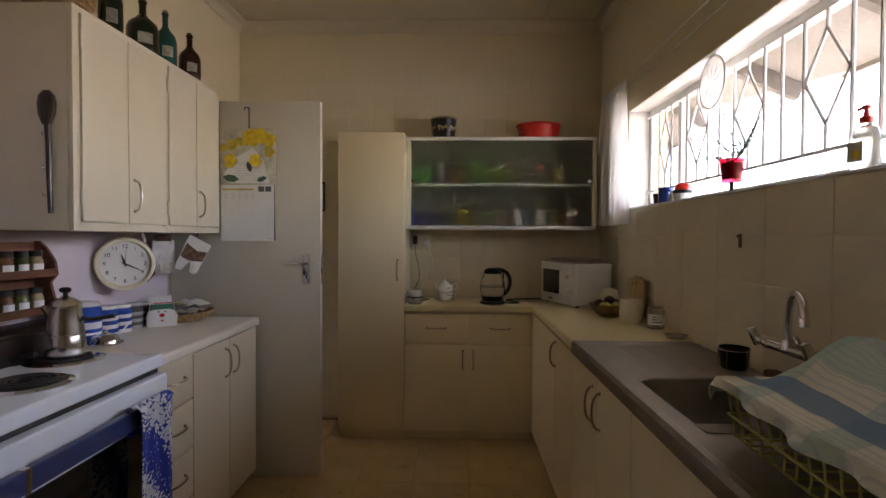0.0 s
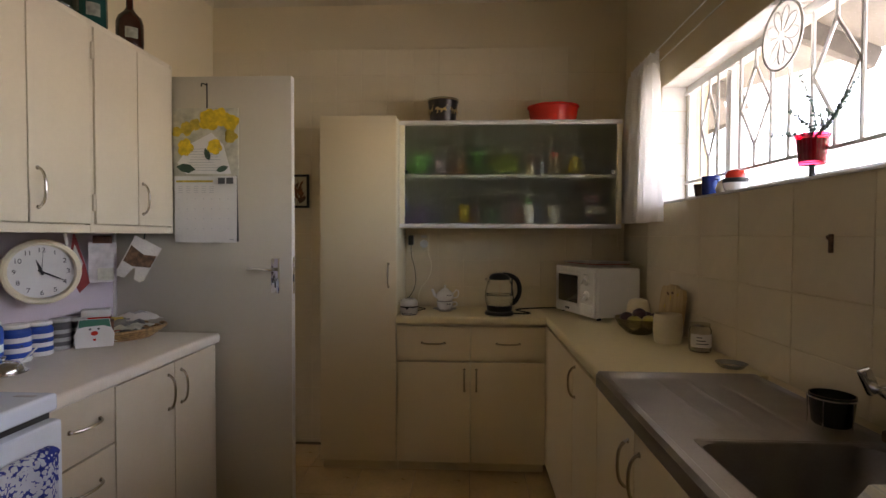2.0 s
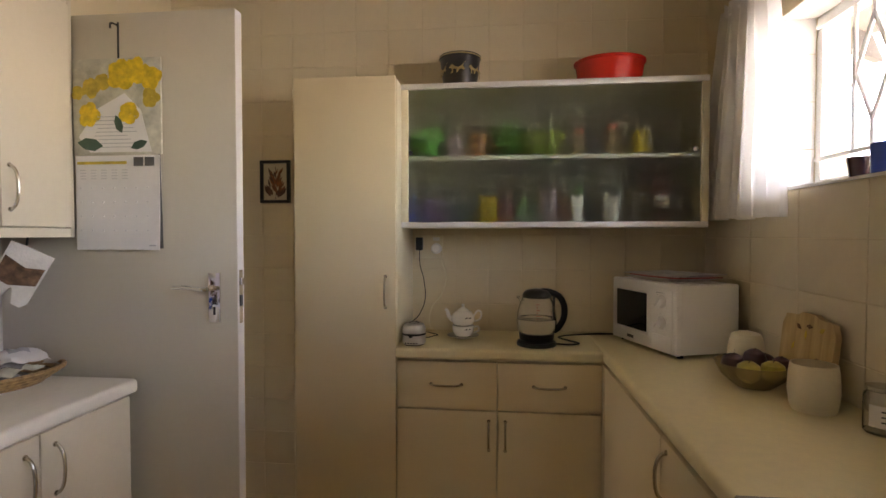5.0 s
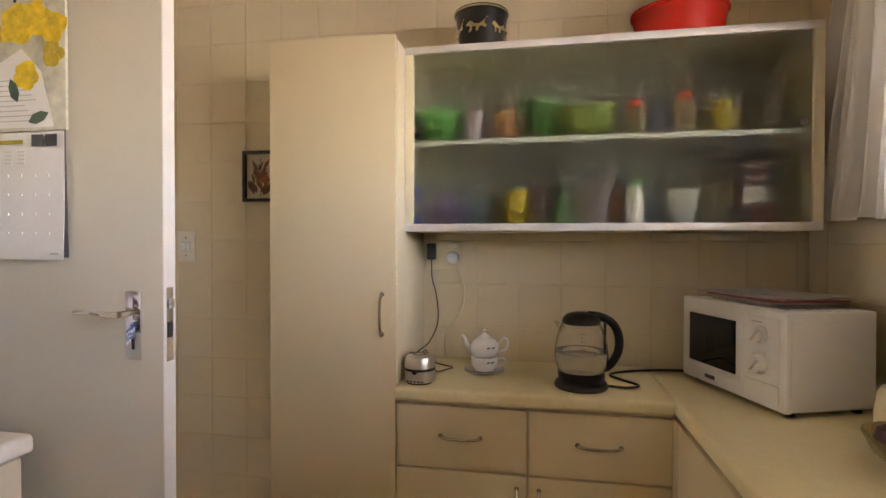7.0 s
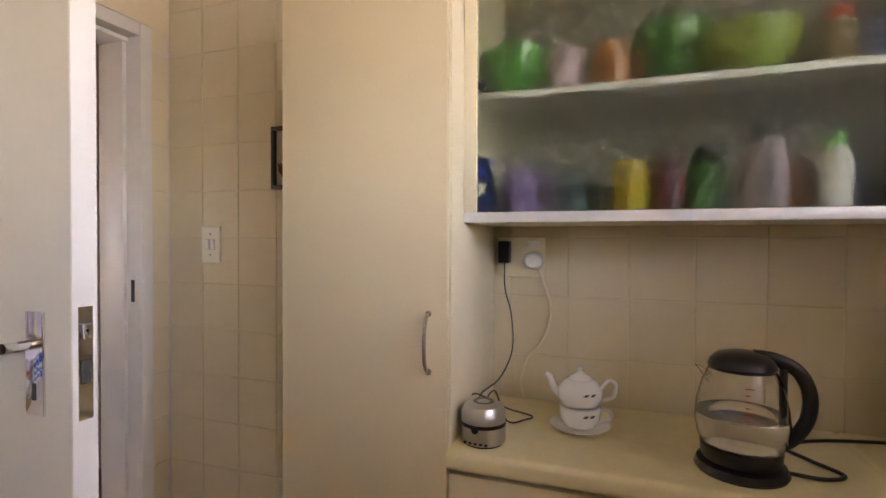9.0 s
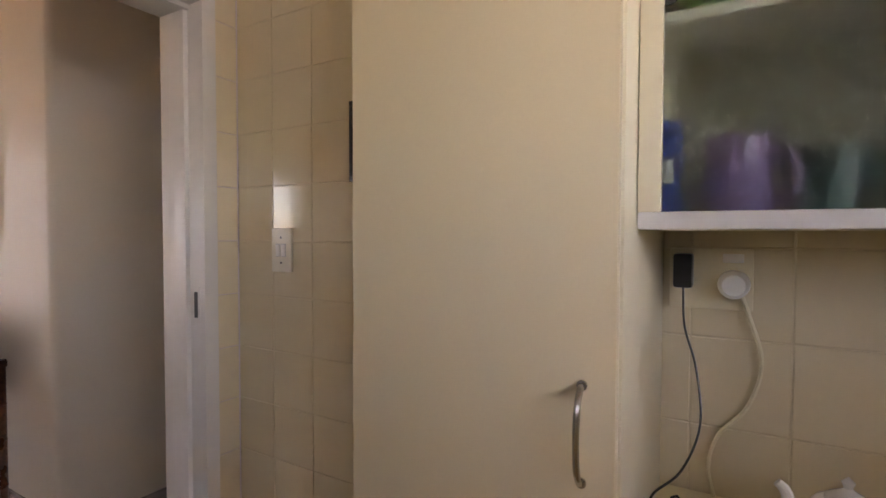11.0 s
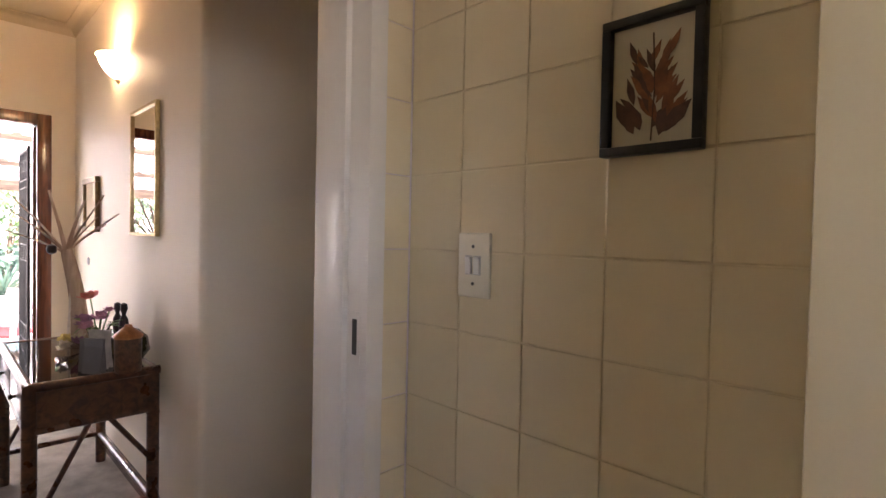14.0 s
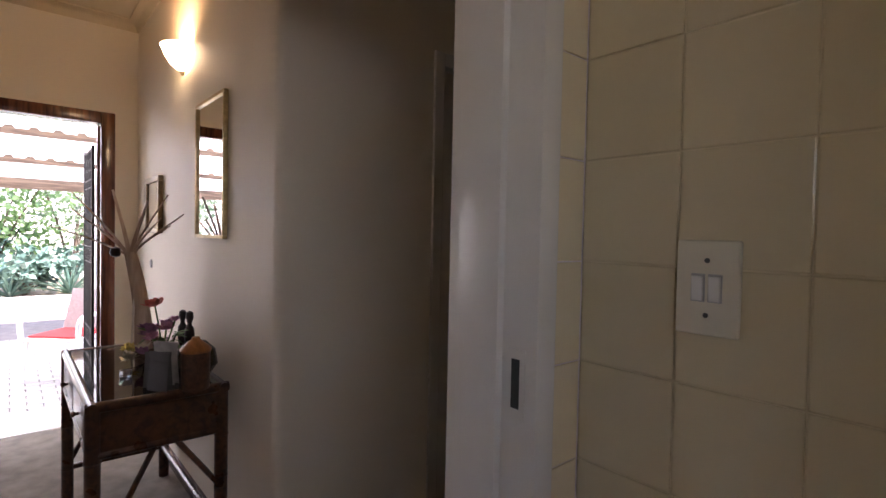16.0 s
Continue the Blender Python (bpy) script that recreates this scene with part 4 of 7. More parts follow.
M["hat_green"] = mat("green_paint", (0.05, 0.20, 0.13), 0.5)
napkin_holder()


def packet_basket():
    s = thing("wicker_tray", (-1.44, 2.545, CT), "shallow oval wicker tray on the worktop", "basket", rz=80)
    for k in range(4):
        a, c = 0.105 + 0.02 * k, 0.075 + 0.013 * k
        part("coil", tube([(a * math.cos(t * math.pi / 16), c * math.sin(t * math.pi / 16), 0.008 + 0.011 * k) for t in range(33)], 0.008, 6), "wicker", s)
    part("base", moved(lathe([(0.0, 0.0), (1.0, 0.0), (1.0, 0.008), (0.0, 0.008)], 32), Matrix.Diagonal((0.105, 0.075, 1, 1))), "wicker", s)
    rng = random.Random(4)
    for k in range(5):
        p = thing("snack_packet", (-1.44 + rng.uniform(-0.03, 0.03), 2.545 + rng.uniform(-0.05, 0.05), CT + 0.018 + 0.017 * k), "crumpled clear and foil food packet", "packet", "packets in the tray", rz=rng.uniform(0, 180))
        seed = rng.uniform(0, 9)
        f = lambda u, v, s=seed: Vector(((u - 0.5) * 0.19, (v - 0.5) * 0.13, 0.012 * noise.noise((u * 5 + s, v * 5, s)) + 0.022 * math.sin(math.pi * u) * math.sin(math.pi * v)))
        part("wrapper", sheet(f, 12, 10, 0.002), ("paper", "foil", "pale_print", "foil", "paper")[k], p)
        part("print", sheet(lambda u, v, g=f: g(0.3 + 0.3 * u, 0.3 + 0.4 * v) + Vector((0, 0, 0.0035)), 6, 6, 0.0005), ("red", "ink_grey", "stripe_blue", "ochre", "ink_grey")[k], p)


M["foil"] = mat("crumpled_foil_wrapper", (0.62, 0.61, 0.62), 0.25, 0.6, vary=0.2, scale=30, bump=0.3)
packet_basket()

# things hanging under the wall cupboard
mitt = thing("oven_mitt", (-1.445, 2.56, 1.135), "white quilted oven mitt with a brown print", "oven mitt", rz=35)
pts = [(-0.052, 0.02), (-0.045, 0.0), (-0.02, 0.0), (-0.004, 0.045), (0.002, 0.045), (0.014, 0.005), (0.035, 0.0), (0.046, 0.012), (0.058, 0.15), (-0.045, 0.165)]
part("glove", moved(outline(pts, 0.022), pose(0, 0.011, 0, 90, 0, 0) @ pose(0, 0, 0, 0, 0, -22)), "cloth_white", mitt)
part("brown_print", moved(outline([(-0.046, 0.06), (-0.01, 0.05), (0.048, 0.065), (0.052, 0.115), (0.01, 0.105), (-0.043, 0.125)], 0.001), pose(0, -0.0115, 0, 90, 0, 0) @ pose(0, 0, 0, 0, 0, -22)), "brown_print", mitt)
mitt.scale = (1.12, 1.0, 1.12)
part("loop", tube(smooth_path([(0.05, 0, 0.155), (0.052, 0, 0.172), (0.055, 0, 0.188)], 4), 0.003, 6), "ink", mitt)
bag = thing("paper_bag", (-1.53, 2.515, 1.125), "clear bag with papers hanging under the cupboard", "bag", rz=45)
part("bag", sheet(lambda u, v: Vector(((u - 0.5) * 0.10, 0.006 * noise.noise((u * 6, v * 6, 3)) + 0.004, v * 0.17)), 12, 14, 0.004), "plastic_film", bag)
part("paper_slip", box(-0.02, 0.038, -0.008, -0.004, 0.01, 0.06), "pale_print", bag)
part("peg", box(-0.035, 0.035, -0.002, 0.010, 0.165, 0.198, 0.002), "wood_red", bag)
rc = thing("red_pot_holder", (-1.555, 2.415, 1.09), "red and grey pot holder hanging by a loop", "pot holder", rz=40)
part("pad", moved(outline([(0.0, 0.0), (0.035, 0.04), (0.02, 0.12), (-0.012, 0.24), (-0.02, 0.24), (-0.03, 0.13), (-0.04, 0.10)], 0.012), pose(0, 0.006, 0, 90, 0, 0)), "red_cloth", rc)
part("grey_lining", moved(outline([(-0.03, 0.10), (0.0, 0.05), (0.012, 0.12), (-0.014, 0.2)], 0.001), pose(0, -0.0065, 0, 90, 0, 0)), "cloth_white", rc)

# ---- on the stove ----
M["steel_bright"] = mat("polished_aluminium", (0.62, 0.60, 0.56), 0.2, 1.0, vary=0.08, scale=20)
mk = thing("moka_pot", (-1.325, 1.605, 0.921), "steel stove-top coffee pot with a black knob", "coffee pot", rz=20)
part("boiler", lathe([(0.0, 0.0), (0.05, 0.0), (0.052, 0.004), (0.048, 0.07), (0.046, 0.074)], 24), "steel_bright", mk)
part("collar", lathe([(0.047, 0.074), (0.048, 0.077), (0.047, 0.082)], 24), "steel_bright", mk)
part("upper_pot", merge(lathe([(0.046, 0.082), (0.043, 0.12), (0.039, 0.160), (0.041, 0.168)], 24), moved(lathe([(0.012, 0), (0.009, 0.03), (0.002, 0.034)], 10), pose(-0.036, 0, 0.14, 0, -35, 0))), "steel_bright", mk)
lid = part("lid", lathe([(0.042, 0.168), (0.040, 0.174), (0.026, 0.188), (0.012, 0.194), (0.008, 0.200)], 24), "steel_bright", mk)
part("knob", lathe([(0.006, 0.198), (0.006, 0.206), (0.014, 0.212), (0.016, 0.220), (0.010, 0.226), (0.0, 0.227)], 16), "plastic_black", lid)
part("handle", merge(tube(smooth_path([(0.042, 0, 0.125), (0.06, 0, 0.118), (0.10, 0, 0.124), (0.125, 0, 0.128)], 4), 0.006, 8, 0.008)), "black", mk)
mk.scale = (1.12, 1.12, 1.0)
pot = thing("aluminium_pot", (-1.50, 1.40, 0.905), "dull aluminium pot at the back of the stove", "pot")
part("body", lathe([(0.0, 0), (0.07, 0), (0.075, 0.006), (0.07, 0.13), (0.072, 0.134), (0.068, 0.13), (0.0, 0.012)], 28), "steel_bright", pot)
pan = thing("frying_pan", (-1.48, 1.56, 0.905), "small black frying pan at the back of the hob", "pan")
part("pan_body", lathe([(0.0, 0), (0.055, 0), (0.066, 0.03), (0.067, 0.032), (0.064, 0.031), (0.053, 0.004), (0.0, 0.004)], 28), "black", pan)
part("handle", tube([(0.06, -0.02, 0.028), (0.16, -0.08, 0.05)], 0.008, 8), "black", pan)


def towel_on_rail():
    t = thing("tea_towel", (-1.012, 1.545, 0.785), "blue and white patterned tea towel on the oven rail", "towel")

    def f(u, v):
        y = (u - 0.5) * (0.17 + 0.02 * v)
        wob = 0.006 * math.sin(u * 9 + v * 2) + 0.004 * math.sin(u * 17 + 1)
        s = v * 0.50
        if s < 0.08:
            return Vector((-0.012 - 0.0 + wob * 0.3, y, -0.08 + s + 0.005))
        if s < 0.13:
            a = (s - 0.08) / 0.05 * math.pi
            return Vector((-0.0 - 0.022 * math.cos(a) + 0.005, y, 0.006 + 0.012 * math.sin(a)))
        return Vector((0.024 + wob, y, -(s - 0.13) + 0.003))
    part("cloth", sheet(f, 26, 60, 0.003), "towel_blue", t)


def print_cloth(name, base, ink, scale, gate, band=2.1):
    """Cotton with an irregular dotted and banded print."""
    m = mat(name, base, 0.9, vary=0.06, scale=12, bump=0.5, bump_scale=300)
    nt = m.node_tree
    p = nt.nodes["Principled BSDF"]
    tc, vo, no = nt.nodes.new("ShaderNodeTexCoord"), nt.nodes.new("ShaderNodeTexVoronoi"), nt.nodes.new("ShaderNodeTexWave")
    vo.inputs["Scale"].default_value = scale
    no.bands_direction = "DIAGONAL"
    no.inputs["Scale"].default_value, no.inputs["Distortion"].default_value, no.inputs["Detail Scale"].default_value = band, 1.6, 3.0
    nt.links.new(tc.outputs["Object"], vo.inputs["Vector"])
    nt.links.new(tc.outputs["Object"], no.inputs["Vector"])
    add = nt.nodes.new("ShaderNodeMath")
    add.operation = "MULTIPLY_ADD"
    add.inputs[1].default_value = 0.5
    nt.links.new(no.outputs["Fac"], add.inputs[0])
    nt.links.new(vo.outputs["Distance"], add.inputs[2])
    r = nt.nodes.new("ShaderNodeValToRGB")
    r.color_ramp.interpolation = "CONSTANT"
    r.color_ramp.elements[0].color, r.color_ramp.elements[1].color = (*base, 1), (*ink, 1)
    r.color_ramp.elements[1].position = gate
    nt.links.new(add.outputs[0], r.inputs[0])
    nt.links.new(r.outputs[0], p.inputs["Base Color"])
    return m


M["towel_blue"] = print_cloth("blue_print_cotton", (0.62, 0.66, 0.72), (0.02, 0.04, 0.32), 95.0, 0.66)
towel_on_rail()

# ---- door calendar ----
cal = thing("calendar", (-1.17, 2.691, 1.293), "wall calendar with a yellow flower photograph", "calendar")
part("picture_page", box(-0.148, 0.152, -0.008, -0.001, 0.302, 0.605, 0.001), "pale_print", cal)
rng = random.Random(11)


def blossom(x, z, r, seed):
    """Petals of one printed flower, flat on the page."""
    rr = random.Random(seed)
    bs = []
    for k in range(5):
        a = k * 2 * math.pi / 5 + rr.uniform(-0.3, 0.3)
        pr = r * rr.uniform(0.5, 0.65)
        cx, cz = x + r * 0.55 * math.cos(a), z + r * 0.55 * math.sin(a)
        n = 10
        bs.append(moved(outline([(pr * math.cos(2 * math.pi * i / n) * rr.uniform(0.85, 1.1), pr * math.sin(2 * math.pi * i / n) * rr.uniform(0.85, 1.1)) for i in range(n)], 0.0004 + 0.0002 * k), pose(cx, -0.0085, cz, 90, 0, 0)))
    return merge(*bs)


for i, (x, z, r, m) in enumerate(((0.02, 0.55, 0.045, "yellow"), (0.075, 0.565, 0.040, "yellow"), (0.12, 0.54, 0.035, "yellow"), (-0.09, 0.43, 0.035, "yellow"), (0.045, 0.43, 0.034, "yellow"), (-0.085, 0.515, 0.03, "ochre"), (-0.13, 0.50, 0.022, "ochre"), (0.12, 0.48, 0.03, "ochre"), (-0.045, 0.53, 0.025, "ochre"))):
    part("printed_flower", blossom(x, z, r, i), m, cal)
part("printed_page", moved(outline([(-0.09, 0.31), (0.12, 0.31), (0.085, 0.44), (0.03, 0.495), (-0.06, 0.45), (-0.13, 0.36)], 0.0003), pose(0, -0.0083, 0, 90, 0, 0)), "paper", cal)
for k in range(9):
    part("text_line", box(-0.075 + 0.006 * (k % 3), 0.07 - 0.01 * (k % 4), -0.0092, -0.0086, 0.325 + 0.012 * k, 0.327 + 0.012 * k), "ink_grey", cal)
for x, z, a in ((-0.045, 0.33, 172), (0.02, 0.37, 110), (0.05, 0.322, 20)):
    L = 0.09 if a > 150 else 0.06
    part("printed_leaf", moved(outline([(0, 0), (L * 0.3, L * 0.22), (L * 0.7, L * 0.2), (L, 0), (L * 0.7, -L * 0.2), (L * 0.3, -L * 0.2)], 0.0004), pose(x, -0.0092, z, 90, 0, 0) @ pose(0, 0, 0, 0, 0, a)), "leaf_print", cal)
part("month_page", sheet(lambda u, v: Vector((-0.146 + 0.288 * u, -0.004 - 0.006 * (1 - v) ** 3 * u, 0.300 * v)), 6, 8, 0.002), "paper", cal)
part("yellow_bar", box(-0.135, 0.035, -0.0105, -0.0095, 0.272, 0.281), "ochre", cal)
for x in (0.075, 0.113):
    part("dark_box", box(x - 0.016, x + 0.016, -0.0105, -0.0095, 0.265, 0.293), "grey_dark", cal)
for r in range(4):
    for k in range(5):
        part("month_text", box(-0.125 + 0.036 * k, -0.105 + 0.036 * k, -0.0102, -0.0096, 0.252 - 0.009 * r, 0.255 - 0.009 * r), "ink_faint", cal)
for r in range(4):
    for k in range(7):
        part("date", box(-0.125 + 0.038 * k, -0.121 + 0.038 * k, -0.0112, -0.0098, 0.06 + 0.045 * r, 0.064 + 0.045 * r), "ink_faint", cal)
part("maker_mark", box(0.11, 0.132, -0.0125, -0.0098, 0.012, 0.016), "ink_grey", cal)
part("under_page", sheet(lambda u, v: Vector((0.138 + 0.012 * u * (1 - v), -0.003 + 0.0 * v, 0.005 + 0.6 * v)), 2, 6, 0.002), "grey_dark", cal)
part("ribbon", merge(tube([(0.008, -0.004, 0.605), (0.008, -0.004, 0.718)], 0.003, 6), tube(smooth_path([(0.008, -0.004, 0.708), (-0.012, -0.008, 0.716), (-0.016, -0.008, 0.70)], 4), 0.003, 6)), "ink", cal)

# more kitchen surfaces
M["red_print"] = mat("red_magazine_cover", (0.45, 0.07, 0.06), 0.4, vary=0.3, scale=20)
M["bowl_glass"] = mat("amber_pressed_glass", (0.66, 0.56, 0.34), 0.1, alpha=0.8, vary=0.1, bump=0.3, bump_scale=40)
M["apple"] = mat("apple_skin", (0.50, 0.42, 0.08), 0.3, vary=0.25, scale=20)
M["plum"] = mat("plum_skin", (0.06, 0.02, 0.025), 0.3, vary=0.3, scale=20)
M["stoneware"] = mat("cream_stoneware", (0.72, 0.64, 0.44), 0.35, vary=0.04, scale=12)
M["rack_wire"] = mat("yellow_coated_wire", (0.42, 0.38, 0.10), 0.35, vary=0.15, scale=30)
M["soap_clear"] = mat("pale_liquid_soap_bottle", (0.86, 0.86, 0.80), 0.2, alpha=0.7, vary=0.05)

# ---- kitchen: back and right side ----
def kettle():
    k = thing("glass_kettle", (0.193, 3.315, CT), "glass electric kettle with black lid and handle", "kettle")
    k.scale = (0.95, 0.95, 0.95)
    part("power_base", lathe([(0.0, 0), (0.084, 0), (0.087, 0.006), (0.082, 0.018), (0.06, 0.024), (0.0, 0.024)], 36), "plastic_black", k)
    part("foot", lathe([(0.0, 0.024), (0.070, 0.024), (0.074, 0.030), (0.076, 0.055), (0.0, 0.055)], 36), "plastic_black", k)
    part("jug", lathe([(0.074, 0.056), (0.083, 0.075), (0.087, 0.105), (0.084, 0.14), (0.074, 0.18), (0.060, 0.212), (0.0575, 0.212), (0.0715, 0.18), (0.0815, 0.14), (0.0845, 0.105), (0.0805, 0.076), (0.072, 0.058), (0.0, 0.057)], 40, cap=False), "clear", k, "clear glass jug")
    part("water", lathe([(0.0, 0.0585), (0.0715, 0.0585), (0.080, 0.076), (0.0842, 0.105), (0.0836, 0.118), (0.0, 0.118)], 40, cap=False), "water", k)
    part("water_line", lathe([(0.0838, 0.1165), (0.0843, 0.118), (0.0838, 0.1195)], 40, cap=False), "handle", k)
    part("lid", lathe([(0.060, 0.208), (0.063, 0.215), (0.058, 0.228), (0.045, 0.240), (0.02, 0.246), (0.0, 0.247)], 36), "plastic_black", k)
    part("spout", moved(sheet(lambda u, v: Vector((-0.052 - 0.026 * v - 0.008 * (1 - (2 * u - 1) ** 2), (u - 0.5) * 0.04 * (1 - 0.4 * v), 0.193 + 0.02 * v - 0.016 * (1 - (2 * u - 1) ** 2) * (1 - v))), 8, 4, 0.002), pose(0, 0, 0)), "clear", k)
    part("handle", tube(smooth_path([(0.02, 0, 0.236), (0.06, 0, 0.232), (0.098, 0, 0.212), (0.118, 0, 0.17), (0.116, 0, 0.12), (0.095, 0, 0.08), (0.074, 0, 0.062)], 6), 0.013, 10, 0.012, 1.1), "plastic_black", k)
    part("handle_strap", box(0.070, 0.078, -0.016, 0.016, 0.055, 0.215, 0.003), "plastic_black", k)
    for z in range(6):
        part("level_mark", box(-0.008, 0.008 if z % 2 else 0.0, -0.0812 + 0.0035 * max(0, z - 2) ** 1.2 * 0.35, -0.0803 + 0.0035 * max(0, z - 2) ** 1.2 * 0.35, 0.125 + 0.012 * z, 0.127 + 0.012 * z), "red", k)
    c = tagged(mesh_ob("power_cable", tube(smooth_path([(0.270, 3.315, CT + 0.006), (0.33, 3.31, CT + 0.005), (0.37, 3.34, CT + 0.005), (0.33, 3.40, CT + 0.005), (0.30, 3.46, CT + 0.006), (0.38, 3.52, CT + 0.006), (0.50, 3.555, CT + 0.006), (0.62, 3.57, CT + 0.006), (0.78, 3.60, CT + 0.02)], 8), 0.004, 8), "plastic_black"), "black kettle power cable lying on the worktop", "cable")


def teapot():
    t = thing("tea_for_one_set", (-0.120, 3.425, CT), "white china teapot stacked on its cup and saucer", "teapot")
    part("saucer", lathe([(0.0, 0.0), (0.035, 0.0), (0.04, 0.004), (0.068, 0.012), (0.070, 0.015), (0.04, 0.008), (0.0, 0.007)], 36), "china", t)
    cup = part("cup", lathe([(0.025, 0.008), (0.035, 0.012), (0.046, 0.03), (0.048, 0.055), (0.046, 0.058), (0.0, 0.058)], 36), "china", t)
    part("cup_handle", tube(smooth_path([(0.045, 0, 0.05), (0.066, 0, 0.052), (0.07, 0, 0.035), (0.044, 0, 0.022)], 5), 0.004, 8), "china", cup)
    body = part("pot_body", lathe([(0.03, 0.058), (0.042, 0.062), (0.052, 0.08), (0.050, 0.10), (0.036, 0.118), (0.026, 0.122)], 36), "china", t)
    part("lid", lathe([(0.027, 0.121), (0.024, 0.127), (0.010, 0.135), (0.005, 0.139), (0.008, 0.147), (0.0, 0.155)], 28), "china", body)
    part("spout", tube(smooth_path([(-0.044, 0, 0.08), (-0.062, 0, 0.095), (-0.07, 0, 0.118), (-0.08, 0, 0.128)], 5), 0.011, 10, 0.006), "china", body)
    part("pot_handle", tube(smooth_path([(0.046, 0, 0.10), (0.066, 0, 0.122), (0.08, 0, 0.112), (0.074, 0, 0.085), (0.05, 0, 0.075)], 5), 0.0045, 8), "china", body)
    for z, s in ((0.092, 0.0525), (0.042, 0.0485)):
        for a in (-78, -60):
            part("leaf_motif", moved(outline([(0, 0), (0.008, 0.0035), (0.016, 0), (0.008, -0.003)], 0.0008), pose(s * math.cos(radians(a)), s * math.sin(radians(a)), z, 90, 0, 90 + a) @ pose(0, 0, 0, 0, 0, 20)), "grey_dark", t)


def grinder():
    g = thing("small_radio", (-0.315, 3.275, CT), "small silver radio speaker with a black band", "radio", rz=-6)
    part("foot_ring", lathe([(0.0, 0), (0.042, 0), (0.042, 0.005), (0.0, 0.005)], 28), "plastic_black", g)
    part("body", lathe([(0.0, 0.005), (0.047, 0.005), (0.049, 0.010), (0.049, 0.042)], 28), "alu", g)
    part("band", lathe([(0.0495, 0.042), (0.050, 0.045), (0.0495, 0.050)], 28), "plastic_black", g)
    part("cap", lathe([(0.049, 0.050), (0.049, 0.070), (0.042, 0.084), (0.028, 0.090), (0.0, 0.091)], 28), "alu", g)
    part("grille", lathe([(0.020, 0.0905), (0.022, 0.0925), (0.024, 0.0905)], 24), "steel", g)
    part("latch", moved(lathe([(0.008, 0), (0.008, 0.004), (0.004, 0.006), (0.0, 0.006)], 14), pose(0.0, -0.049, 0.042, 90, 0, 0)), "plastic_black", g)
    for k in range(5):
        part("button", box(-0.024 + 0.012 * k - 0.003, -0.024 + 0.012 * k + 0.003, -0.0495, -0.046, 0.010, 0.014), "plastic_black", g)
    so = tagged(thing("wall_socket", (-0.290, YB - 0.004, 1.285), "cream double wall socket with a black adapter", "socket"), kind="")
    part("plate", box(-0.075, 0.06, -0.010, 0, -0.055, 0.055, 0.003), "cream_edge", so)
    part("round_plug", moved(lathe([(0.024, 0), (0.026, 0.005), (0.024, 0.028), (0.018, 0.034), (0.0, 0.034)], 20), pose(0.03, -0.012, -0.008, 90, 0, 0)), "plastic_white", so)
    part("rocker", box(0.012, 0.045, -0.016, -0.012, 0.03, 0.046, 0.002), "plastic_white", so)
    part("adapter", box(-0.066, -0.034, -0.050, -0.012, -0.016, 0.046, 0.006), "plastic_black", so, "black power adapter")
    rng = random.Random(2)
    pts = [(-0.340, YB - 0.035, 1.272), (-0.335, YB - 0.05, 1.20), (-0.315, YB - 0.06, 1.13), (-0.305, YB - 0.09, 1.04), (-0.33, 3.49, 0.97), (-0.37, 3.45, 0.935), (-0.365, 3.42, 0.90), (-0.33, 3.43, 0.955), (-0.29, 3.40, 0.893), (-0.25, 3.43, 0.891), (-0.24, 3.46, 0.891), (-0.30, 3.44, 0.91), (-0.375, 3.40, 0.95), (-0.375, 3.36, 0.90), (-0.33, 3.38, 0.92), (-0.29, 3.36, 0.90), (-0.31, 3.325, 0.91)]
    tagged(mesh_ob("thin_cable", tube(smooth_path(pts, 6), 0.0022, 6), "plastic_black"), "thin black adapter cable hanging in loops", "cable")
    pts = [(-0.252, YB - 0.035, 1.27), (-0.235, YB - 0.02, 1.22), (-0.215, YB - 0.012, 1.14), (-0.235, YB - 0.012, 1.06), (-0.28, YB - 0.012, 1.0), (-0.295, YB - 0.015, 0.94), (-0.285, YB - 0.02, CT + 0.004)]
    tagged(mesh_ob("white_cable", tube(smooth_path(pts, 6), 0.0038, 6), "cream_edge"), "white power cable running down the tiles", "cable")


